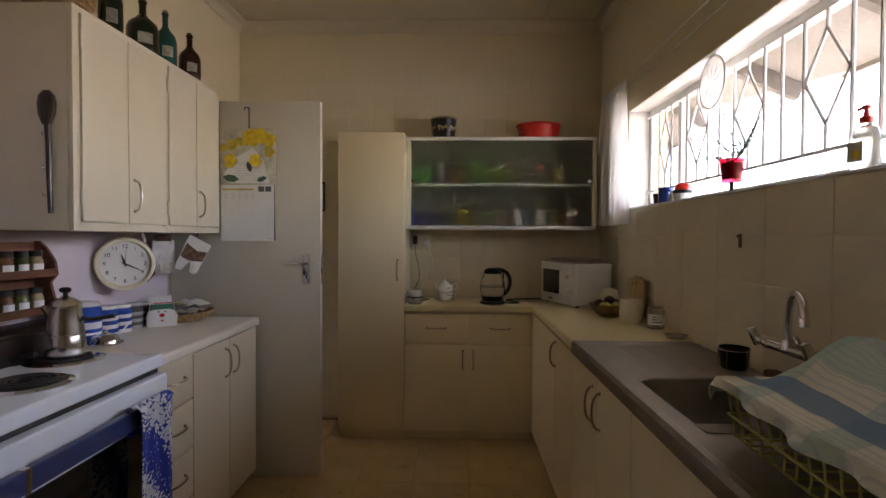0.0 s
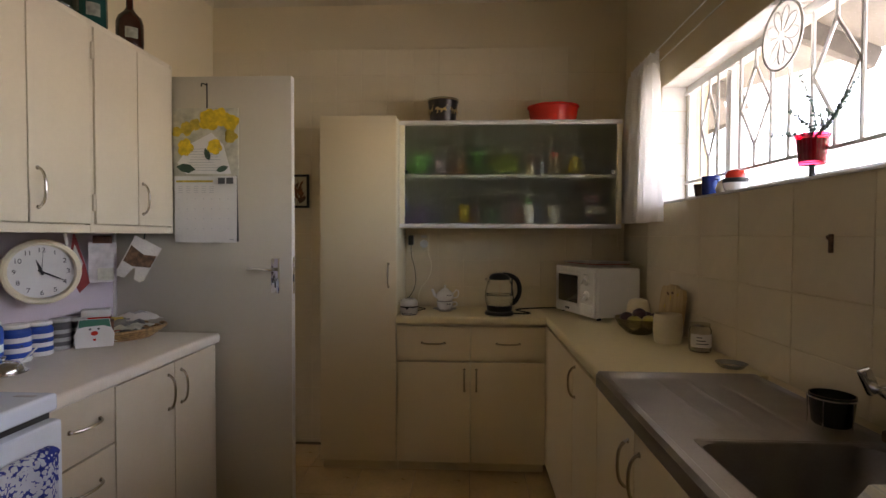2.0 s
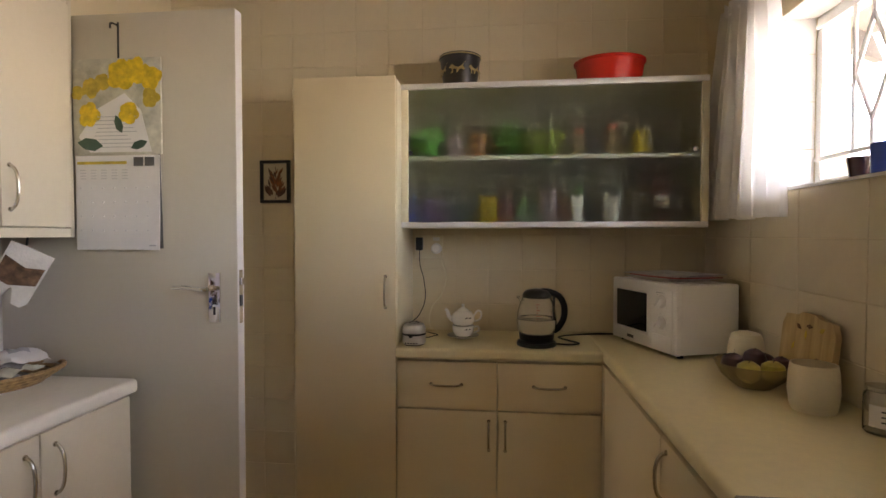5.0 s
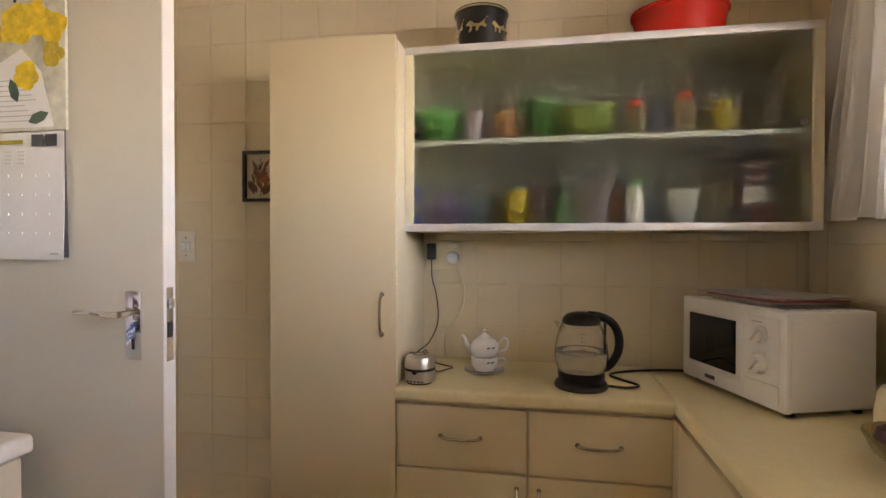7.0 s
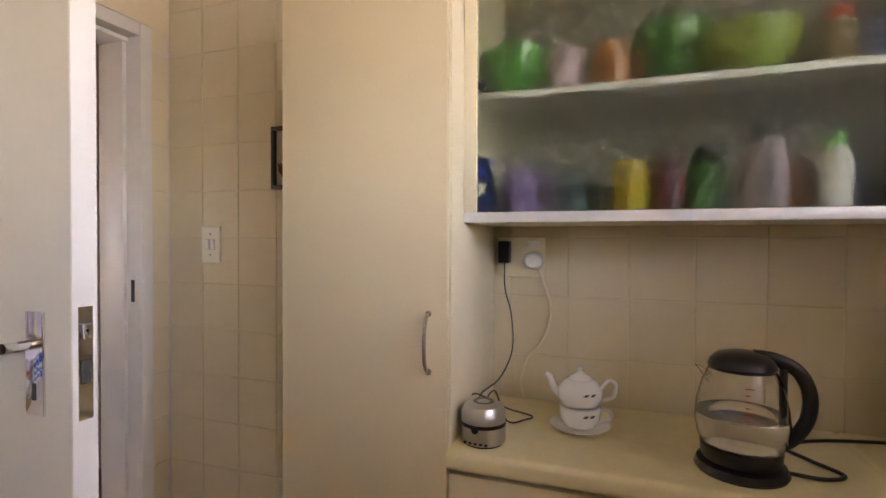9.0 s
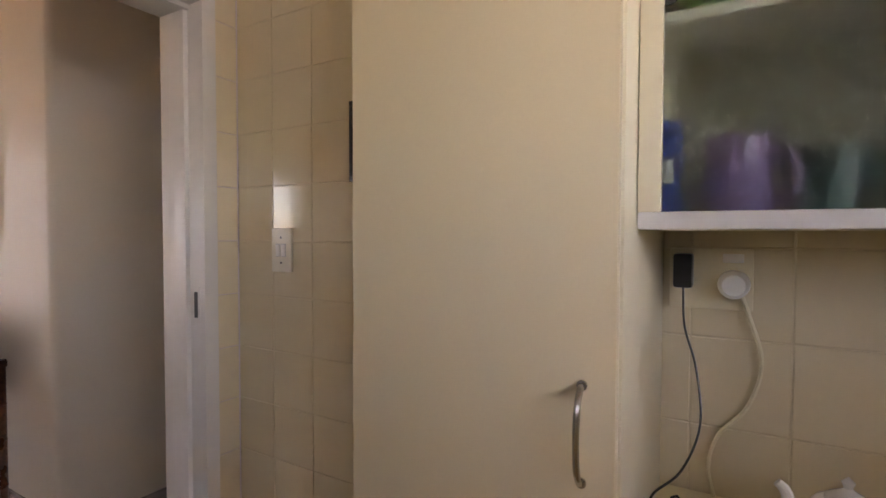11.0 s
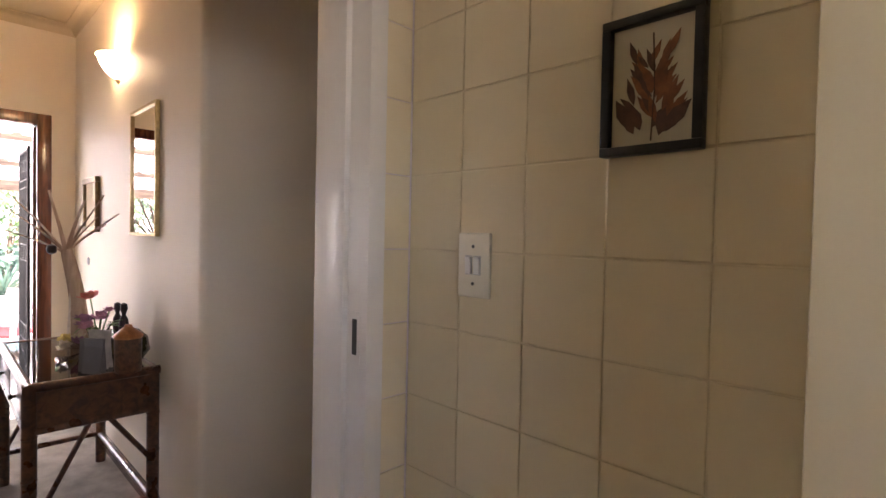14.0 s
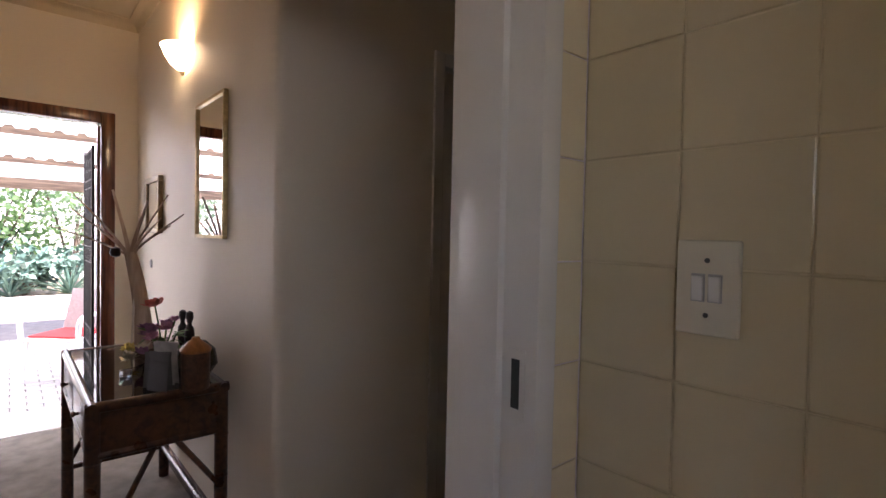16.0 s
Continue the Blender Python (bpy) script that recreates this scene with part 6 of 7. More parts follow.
def sill_things():
    p = thing("potted_succulent", (1.02, 1.985, SZL), "sprawling succulent in a red plastic pot", "plant")
    pt = part("pot", lathe([(0.0, 0.04), (0.034, 0.04), (0.042, 0.12), (0.045, 0.122), (0.045, 0.13), (0.040, 0.13), (0.034, 0.05), (0.0, 0.048)], 26), "pink_pot", p, "red see-through pot")
    part("stub", tube([(0, 0, 0), (0, 0, 0.04)], 0.008, 8), "ink", pt)
    part("soil", lathe([(0.0, 0.05), (0.034, 0.05), (0.039, 0.115), (0.0, 0.118)], 20), "earth", pt)
    rr = random.Random(3)
    for dy, dz in ((0.16, 0.04), (0.11, 0.03), (-0.13, 0.10), (-0.10, 0.06), (0.02, 0.19), (-0.16, 0.13), (0.06, 0.09), (-0.05, 0.05)):
        pts = smooth_path([(0, 0.01 * dy / 0.1, 0.12), (0.01, dy * 0.45, 0.125 + dz * 0.35), (rr.uniform(-0.03, 0.02), dy, 0.12 + dz)], 6)
        st = part("stem", tube(pts, 0.0022, 5, 0.0012), "leaf_blue", p)
        bs = []
        for q in pts[3:]:
            for _ in range(4):
                l = rr.uniform(0.008, 0.014)
                bs.append(moved(outline([(0, 0), (l * 0.5, l * 0.3), (l, 0), (l * 0.5, -l * 0.3)], 0.002), Matrix.Translation(q) @ pose(0, 0, 0, rr.uniform(0, 360), rr.uniform(0, 360), rr.uniform(0, 360))))
        part("foliage", merge(*bs), "leaf_blue", st)
    b = thing("blue_mug", (1.02, 2.60, SZL), "cobalt blue mug on the window sill", "mug")
    part("mug_body", lathe([(0.0, 0), (0.032, 0), (0.036, 0.004), (0.037, 0.08), (0.034, 0.08), (0.033, 0.01), (0.0, 0.008)], 24), "blue", b)
    part("mug_handle", tube(smooth_path([(0.0, -0.036, 0.065), (0, -0.056, 0.06), (0, -0.055, 0.03), (0, -0.036, 0.02)], 4), 0.004, 8), "blue", b)
    c = thing("sugar_pot", (1.02, 2.41, SZL), "white pot with dark band and red lid", "pot")
    c.scale = (0.8, 0.8, 0.85)
    part("pot_body", lathe([(0.0, 0), (0.040, 0), (0.050, 0.02), (0.052, 0.04), (0.0, 0.04)], 26), "china", c)
    part("dark_band", lathe([(0.053, 0.04), (0.055, 0.044), (0.055, 0.058), (0.052, 0.06)], 26), "ink", c)
    part("red_lid", lathe([(0.045, 0.06), (0.044, 0.075), (0.034, 0.092), (0.015, 0.099), (0.0, 0.10)], 26), "red", c)
    d = thing("brown_pot", (1.03, 2.72, SZL), "small brown clay pot on the sill", "pot")
    part("pot_body", lathe([(0.0, 0), (0.022, 0), (0.03, 0.055), (0.03, 0.06), (0.026, 0.06), (0.02, 0.006), (0.0, 0.006)], 20), "bottle_brown", d)
    k = thing("shell", (1.015, 2.50, SZL), "speckled shell ornament on the sill", "ornament")
    part("shell_body", lathe([(0.0, 0), (0.02, 0.004), (0.024, 0.02), (0.016, 0.045), (0.0, 0.06)], 16), "pale_print", k)
    s = thing("dish_soap", (1.015, 1.335, SZL), "pale washing-up liquid bottle with a red cap", "soap bottle")
    s.scale = (0.86, 0.86, 0.86)
    part("bottle_body", moved(lathe([(0.0, 0), (0.042, 0), (0.046, 0.006), (0.046, 0.10), (0.036, 0.125), (0.018, 0.135), (0.016, 0.145), (0.0, 0.145)], 26), Matrix.Diagonal((0.7, 1, 1, 1))), "soap_clear", s)
    pm = part("pump", merge(lathe([(0.017, 0.143), (0.018, 0.160), (0.008, 0.165), (0.006, 0.185), (0.011, 0.188), (0.011, 0.196), (0.0, 0.198)], 18), tube([(0, 0, 0.192), (0, 0.032, 0.190)], 0.005, 8)), "red", s)
    part("paper_label", moved(box(-0.0335, -0.0325, -0.03, 0.03, 0.025, 0.085), pose(0, 0, 0)), "pale_print", s)
    part("yellow_panel", box(-0.0345, -0.0334, -0.024, 0.010, 0.035, 0.06), "ochre", s)


sill_things()

# ---- on top of and inside the glazed cabinet ----
tin = thing("black_tin_pot", (-0.135, 3.43, SZ1), "black tin planter with gold horse figures", "planter")
part("tin", lathe([(0.0, 0), (0.068, 0), (0.072, 0.004), (0.088, 0.128), (0.092, 0.132), (0.092, 0.14), (0.086, 0.14), (0.069, 0.008), (0.0, 0.006)], 36), "plastic_black", tin)
part("gold_rim", lathe([(0.0925, 0.131), (0.094, 0.133), (0.0925, 0.136)], 36), "gold", tin)


def horse(a):
    """A prancing horse in flat gold."""
    pts = [(-0.030, 0.012), (-0.022, 0.018), (-0.005, 0.016), (0.008, 0.018), (0.015, 0.030), (0.024, 0.034), (0.030, 0.026), (0.024, 0.024), (0.020, 0.010), (0.028, 0.0), (0.022, -0.006), (0.014, 0.001), (0.006, -0.001), (0.0, -0.014), (-0.005, -0.013), (-0.004, -0.001), (-0.016, 0.001), (-0.018, -0.014), (-0.026, -0.018), (-0.022, -0.004), (-0.026, 0.004), (-0.034, 0.002)]
    r = 0.081
    return moved(outline([(1.12 * x, 1.12 * z) for x, z in pts], 0.0012), pose(r * math.sin(a), -r * math.cos(a), 0.068, 90, 0, math.degrees(a)) @ pose(0, 0, 0, -7, 0, 0))


for a in (-0.05, 0.95, -1.05, 2.1, -2.1):
    part("gold_horse", horse(a), "gold", tin)
basin = thing("red_basin", (0.505, 3.44, SZ1), "red plastic oval basin on top of the cabinet", "basin")
part("basin_body", moved(lathe([(0.0, 0), (0.125, 0), (0.13, 0.004), (0.142, 0.088), (0.149, 0.092), (0.149, 0.10), (0.140, 0.10), (0.126, 0.01), (0.0, 0.006)], 40), Matrix.Diagonal((1, 0.85, 1, 1))), "red", basin)


def shelf_item(px, z, shape, r, h, material, label, category, y=3.44):
    x = -0.385 + (px - 728) * 1.21 / 712
    t = thing(category.replace(" ", "_"), (x, y, z), label, category, "crockery in the glazed cabinet")
    if shape == "bowl":
        part("vessel", lathe([(0.0, 0), (r * 0.45, 0), (r * 0.55, h * 0.1), (r * 0.9, h * 0.55), (r, h), (r * 0.95, h), (r * 0.8, h * 0.5), (0.0, h * 0.12)], 26), material, t)
    elif shape == "cup":
        part("vessel", lathe([(0.0, 0), (r * 0.85, 0), (r * 0.92, h * 0.05), (r, h), (r * 0.93, h), (r * 0.84, h * 0.1), (0.0, h * 0.08)], 24), material, t)
        part("vessel_handle", tube(smooth_path([(r * 0.95, 0, h * 0.8), (r * 1.5, 0, h * 0.75), (r * 1.5, 0, h * 0.3), (r * 0.9, 0, h * 0.2)], 4), r * 0.12, 8), material, t)
    elif shape == "jar":
        part("vessel", lathe([(0.0, 0), (r, 0), (r, h * 0.7), (r * 0.75, h * 0.8), (r * 0.75, h * 0.82), (0.0, h * 0.82)], 24), material[0], t)
        part("vessel_lid", lathe([(r * 0.8, h * 0.82), (r * 0.8, h * 0.98), (r * 0.7, h), (0.0, h)], 24), material[1], t)
    elif shape == "carton":
        part("vessel", box(-r, r, -r, r, 0, h, 0.004), material, t)
        part("vessel_label", box(-r * 0.8, r * 0.8, -r - 0.001, -r + 0.001, h * 0.35, h * 0.6), "paper", t)
    else:
        part("vessel", lathe([(0.0, 0), (r * 0.6, 0), (r * 0.5, h * 0.1), (r * 0.8, h * 0.4), (r * 0.75, h * 0.7), (r, h), (r * 0.94, h), (r * 0.7, h * 0.7), (0.0, h * 0.2)], 24), material, t)


for nm, col in (("p_green", (0.14, 0.50, 0.10)), ("p_pink", (0.62, 0.45, 0.52)), ("p_orange", (0.50, 0.20, 0.06)), ("p_green2", (0.10, 0.34, 0.06)), ("p_lime", (0.40, 0.52, 0.10)), ("p_purple", (0.30, 0.20, 0.46)), ("p_teal", (0.05, 0.11, 0.11)), ("p_yellow", (0.70, 0.50, 0.02)), ("p_maroon", (0.16, 0.03, 0.03)), ("p_slate", (0.12, 0.13, 0.20)), ("p_blue", (0.02, 0.06, 0.40))):
    M[nm] = mat("glazed_" + nm[2:], tuple(0.7 * q for q in col), 0.3, vary=0.06)
U, L = 1.678, SZ0 + 0.019
for a in ((790, U, "bowl", 0.072, 0.11, "p_green", "green plastic bowl behind frosted glass", "bowl", 3.42), (800, U, "cup", 0.045, 0.15, "p_green", "tall green plastic beaker", "beaker", 3.53), (862, U, "cup", 0.038, 0.095, "p_pink", "pale pink mug behind frosted glass", "mug", 3.41), (922, U, "cup", 0.042, 0.095, "p_orange", "orange-brown mug behind frosted glass", "mug", 3.41), (1000, U, "bowl", 0.085, 0.15, "p_green2", "large dark green bowl", "bowl", 3.50), (1085, U, "bowl", 0.10, 0.10, "p_lime", "wide lime green bowl", "bowl", 3.44), (1172, U, "jar", 0.032, 0.11, ("jar_pale", "red"), "glass jar with a red lid", "jar", 3.40), (1210, U, "jar", 0.036, 0.105, ("p_slate", "ink"), "dark jar with a black lid", "jar", 3.42), (1252, U, "jar", 0.034, 0.125, ("jar_pale", "red"), "glass jar with a bright red lid", "jar", 3.39), (1322, U, "cup", 0.034, 0.10, "p_yellow", "yellow beaker behind frosted glass", "beaker", 3.41), (1412, U, "vase", 0.05, 0.16, "bowl_glass", "tall amber glass vase", "vase", 3.44), (1345, U, "vase", 0.05, 0.13, "china", "white fluted china vase", "vase", 3.52),
          (744, L, "carton", 0.030, 0.135, "p_blue", "blue and white milk carton", "carton", 3.38), (803, L, "cup", 0.046, 0.11, "p_purple", "purple mug behind frosted glass", "mug", 3.41), (868, L, "cup", 0.055, 0.09, "p_teal", "dark teal glazed mug", "mug", 3.45), (947, L, "cup", 0.040, 0.115, "p_yellow", "bright yellow mug behind frosted glass", "mug", 3.40), (992, L, "jar", 0.04, 0.13, ("p_maroon", "p_maroon"), "maroon round coffee tin", "tin", 3.43), (1038, L, "jar", 0.04, 0.14, ("p_green2", "ink"), "dark green tea tin", "tin", 3.45), (1098, L, "jar", 0.042, 0.18, ("p_pink", "ink"), "patterned tin with a black lid", "tin", 3.39), (1136, L, "cup", 0.035, 0.11, "p_orange", "rust red glazed mug", "mug", 3.45), (1168, L, "jar", 0.03, 0.15, ("china", "p_green"), "white bottle with a green cap", "bottle", 3.39), (1195, L, "jar", 0.04, 0.11, ("p_slate", "p_slate"), "slate blue storage tin", "tin", 3.47), (1255, L, "vase", 0.055, 0.11, "china", "white footed glass bowl", "bowl", 3.40), (1318, L, "vase", 0.06, 0.15, "bowl_glass", "large clear glass goblet", "glass", 3.42), (1382, L, "carton", 0.045, 0.20, "p_maroon", "dark red cardboard box", "box", 3.46), (1425, L, "carton", 0.022, 0.19, "p_teal", "narrow dark green box", "box", 3.48)):
    shelf_item(*a[:8], y=a[8])

# picture and light switch by the doorway
pic = thing("framed_picture", (-1.066, YB - 0.005, 1.501), "dark framed picture of pressed brown leaves", "picture")
for b in (box(-0.076, 0.076, -0.02, 0, 0, 0.014, 0.002), box(-0.076, 0.076, -0.02, 0, 0.196, 0.21, 0.002), box(-0.076, -0.062, -0.02, 0, 0.014, 0.196, 0.002), box(0.062, 0.076, -0.02, 0, 0.014, 0.196, 0.002)):
    part("frame_bar", b, "plastic_black", pic)
part("mount", box(-0.062, 0.062, -0.006, -0.001, 0.014, 0.196), "pale_mount", pic)
rng = random.Random(9)
for k in range(54):
    u = k / 54
    side = 1 if k % 2 else -1
    ang = side * rng.uniform(12, 62) * (1.15 - 0.55 * u)
    l = rng.uniform(0.034, 0.056) * (1.1 - 0.35 * u)
    x, z = rng.uniform(-0.012, 0.012) + 0.030 * side * rng.random() * (1 - 0.6 * u), 0.024 + 0.118 * u
    tip_x, tip_z = x + l * math.sin(radians(ang)), z + l * math.cos(radians(ang))
    if abs(tip_x) > 0.058 or tip_z > 0.188:
        continue
    wide = 0.20 if k < 10 else 0.13
    leaf = outline([(0, 0), (l * 0.25, l * wide * 0.8), (l * 0.55, l * wide), (l, 0), (l * 0.55, -l * wide), (l * 0.25, -l * wide * 0.8)], 0.0006)
    part("pressed_leaf", moved(leaf, pose(x, -0.0062 - 0.0002 * (k % 7), z, 90, 0, 0) @ pose(0, 0, 0, 0, 0, 90 - ang)), "leaf_rust" if k > 9 and k % 4 else "leaf_brown", pic)
part("pressed_stem", tube([(0, -0.007, 0.02), (0.004, -0.007, 0.10), (0, -0.007, 0.18)], 0.0012, 5), "leaf_brown", pic)
M["switch_cream"] = mat("aged_cream_plastic", (0.74, 0.69, 0.56), 0.3, vary=0.03)
sw = tagged(thing("light_switch", (-1.412, YB - 0.004, 1.3155), "aged cream two-rocker wall light switch", "switch"))
part("plate", box(-0.041, 0.041, -0.009, 0, -0.0645, 0.0645, 0.004, 3), "switch_cream", sw)
for x in (-0.011, 0.011):
    part("rocker", moved(box(-0.0075, 0.0075, -0.0135, -0.008, -0.017, 0.017, 0.002), pose(x, 0, 0, 4, 0, 0)), "plastic_white", sw)
    part("rocker_frame", box(x - 0.009, x + 0.009, -0.0097, -0.0088, -0.019, 0.019), "ink_grey", sw)
for z in (-0.037, 0.037):
    part("screw", moved(lathe([(0.0035, 0), (0.0035, 0.001), (0.0, 0.0015)], 10), pose(0, -0.009, z, 90, 0, 0)), "grey_dark", sw)

# hall and garden surfaces
M["gilt_dark"] = mat("dark_gilt", (0.20, 0.15, 0.08), 0.35, 0.7, vary=0.3, scale=40, bump=0.4)
M["black_top"] = mat("tinted_table_glass", (0.03, 0.02, 0.015), 0.04, vary=0.05)
M["driftwood"] = wood("pale_driftwood", (0.36, 0.26, 0.19), (0.58, 0.46, 0.36), 0.7, 6, 2, 0.0)
# white chair plastic with its shade put into the colour as mauve grey
M["chair_shaded"] = mat("shaded_white_plastic", (0.42, 0.36, 0.36), 0.8, vary=0.1, scale=40, bump=0.3)
M["red_cloth_bright"] = mat("red_cushion", (0.62, 0.05, 0.05), 0.9, vary=0.1, scale=20)
for nm, c in (("coral", (0.62, 0.16, 0.13)), ("mauve", (0.30, 0.15, 0.26)), ("pink", (0.46, 0.22, 0.32)), ("yellow", (0.62, 0.52, 0.16)), ("white", (0.66, 0.60, 0.46))):
    M["petal_" + nm] = mat("petal_" + nm, c, 0.6, vary=0.2, scale=30)
for nm, m in (("carved_brown", mat("carved_brown_clay", (0.11, 0.05, 0.025), 0.4, vary=0.5, scale=45, bump=1.0, bump_scale=70)), ("lid_orange", wood("orange_wood", (0.25, 0.09, 0.02), (0.45, 0.18, 0.05), 0.4, 6, 0, 0.2)), ("gourd", mat("green_gourd", (0.05, 0.045, 0.02), 0.25, vary=0.4, scale=14)), ("card_grey", mat("grey_card", (0.16, 0.16, 0.17), 0.6, vary=0.1, scale=12))):
    M[nm] = m


# ---- hall ----
def end_frame(x0, x1, z0, z1, y, depth, w):
    return merge(box(x0, x1, y, y + depth, z0, z0 + w, 0.002), box(x0, x1, y, y + depth, z1 - w, z1, 0.002), box(x0, x0 + w, y, y + depth, z0 + w, z1 - w, 0.002), box(x1 - w, x1, y, y + depth, z0 + w, z1 - w, 0.002))


mir = thing("wall_mirror", (-3.632, HY - 0.002, 1.343), "narrow mirror in a worn gold frame", "mirror")
MW, MH = 0.220, 0.65
part("mirror_glass", box(-MW + 0.013, MW - 0.013, -0.012, -0.006, 0.013, MH - 0.013), "mirror", mir)
for b in (box(-MW, MW, -0.022, 0, 0, 0.016, 0.004), box(-MW, MW, -0.022, 0, MH - 0.016, MH, 0.004), box(-MW, -MW + 0.016, -0.022, 0, 0.016, MH - 0.016, 0.004), box(MW - 0.016, MW, -0.022, 0, 0.016, MH - 0.016, 0.004)):
    part("frame_bar", b, "gold", mir)
hp = thing("framed_picture", (-4.825, HY - 0.002, 1.354), "small picture in a dark gilt frame", "picture")
part("print", box(-0.16, 0.16, -0.012, -0.004, 0.03, 0.33), "pale_mount", hp)
for b in (box(-0.195, 0.195, -0.03, 0, 0, 0.035, 0.006), box(-0.195, 0.195, -0.03, 0, 0.325, 0.36, 0.006), box(-0.195, -0.16, -0.03, 0, 0.035, 0.325, 0.006), box(0.16, 0.195, -0.03, 0, 0.035, 0.325, 0.006)):
    part("frame_bar", b, "gilt_dark", hp)
M["alabaster"] = glow("lit_alabaster_glass", (1.0, 0.74, 0.42), 3.0)
sc = thing("wall_sconce", (-4.12, HY - 0.002, 2.225), "lit half-bowl glass wall sconce", "wall lamp")


def half_bowl():
    b = bmesh.new()
    prof = [(0.012, 0.0), (0.05, 0.012), (0.095, 0.05), (0.125, 0.10), (0.145, 0.155), (0.155, 0.170), (0.150, 0.172), (0.138, 0.152), (0.118, 0.10), (0.088, 0.056), (0.045, 0.02), (0.010, 0.008)]
    rings = [[b.verts.new((0.78 * r * math.cos(math.pi * k / 20), -0.004 - 0.78 * r * math.sin(math.pi * k / 20), 0.74 * z)) for k in range(21)] for r, z in prof]
    for p, q in zip(rings, rings[1:]):
        for k in range(20):
            b.faces.new((p[k], p[k + 1], q[k + 1], q[k]))
    return b


part("shade", half_bowl(), "alabaster", sc, "glowing cream glass bowl")
part("finial", moved(lathe([(0.0, -0.025), (0.008, -0.02), (0.012, -0.008), (0.018, 0.0), (0.0, 0.004)], 16), pose(0, -0.016, 0)), "gold", sc)
part("back_plate", box(-0.05, 0.05, -0.006, 0, 0.02, 0.15, 0.003), "gold", sc)
bell = thing("bell_push", (-4.96, HY - 0.002, 1.15), "small round brass bell push on the wall", "bell push")
part("plate", moved(lathe([(0.028, 0), (0.028, 0.004), (0.018, 0.008), (0.0, 0.010)], 20), pose(0, 0, 0, 90, 0, 0)), "ink_grey", bell)


def console():
    t = thing("bamboo_console_table", (-3.765, 3.335, 0), "dark bamboo console table with glass top and drawers", "table")
    X, Y, H = 0.525, 0.243, 0.762
    for sx in (-1, 1):
        for sy in (-1, 1):
            x, y = sx * (X - 0.025), sy * (Y - 0.025)
            pts = [(x, y, 0), (x, y, 0.22), (x, y, 0.45), (x, y, H - 0.02)]
            lg = part("leg", tube(pts, 0.026, 12), "bamboo", t)
            for z in (0.16, 0.38, 0.55):
                part("node", moved(lathe([(0.026, -0.006), (0.0285, 0.0), (0.026, 0.006)], 12), pose(x, y, z)), "bamboo", lg)
    for y in (-Y + 0.02, Y - 0.02):
        part("top_rail", tube([(-X, y, H - 0.018), (X, y, H - 0.018)], 0.02, 12), "bamboo", t)
        part("lower_rail", tube([(-X + 0.02, y, 0.572), (X - 0.02, y, 0.572)], 0.016, 10), "bamboo", t)
    for x in (-X + 0.02, X - 0.02):
        part("top_rail", tube([(x, -Y, H - 0.018), (x, Y, H - 0.018)], 0.02, 12), "bamboo", t)
        part("end_panel", box(x - 0.008, x + 0.008, -Y + 0.03, Y - 0.03, 0.582, H - 0.03), "bamboo", t)
        part("lower_rail", tube([(x, -Y + 0.02, 0.572), (x, Y - 0.02, 0.572)], 0.016, 10), "bamboo", t)
        part("stretcher", tube([(x, -Y + 0.02, 0.165), (x, Y - 0.02, 0.165)], 0.014, 10), "bamboo", t)
        part("brace", tube([(x, -Y + 0.03, 0.18), (x, -0.02, 0.567)], 0.011, 8), "bamboo", t)
        part("brace", tube([(x, Y - 0.03, 0.34), (x, 0.05, 0.567)], 0.011, 8), "bamboo", t)
    part("stretcher", tube([(-X + 0.03, Y - 0.03, 0.165), (X - 0.03, Y - 0.03, 0.165)], 0.014, 10), "bamboo", t)
    part("back_panel", box(-X + 0.03, X - 0.03, Y - 0.035, Y - 0.02, 0.587, H - 0.03), "bamboo", t)
    part("inner_board", box(-X + 0.03, X - 0.03, -Y + 0.035, Y - 0.035, H - 0.040, H - 0.014), "bamboo", t)
    part("glass_top", box(-X + 0.032, X - 0.032, -Y + 0.034, Y - 0.034, H - 0.0115, H - 0.004), "black_top", t, "dark reflective glass top")
    for x0, x1 in ((-X + 0.05, -0.01), (0.01, X - 0.05)):
        d = part("drawer", box(x0, x1, -Y + 0.008, -Y + 0.024, 0.592, H - 0.045, 0.004), "bamboo", t)
        part("knob", moved(lathe([(0.006, 0), (0.006, 0.010), (0.013, 0.018), (0.010, 0.026), (0.0, 0.028)], 14), pose((x0 + x1) / 2, -Y + 0.008, 0.657, 90, 0, 0)), "bamboo", d)


console()
TZ = 0.758


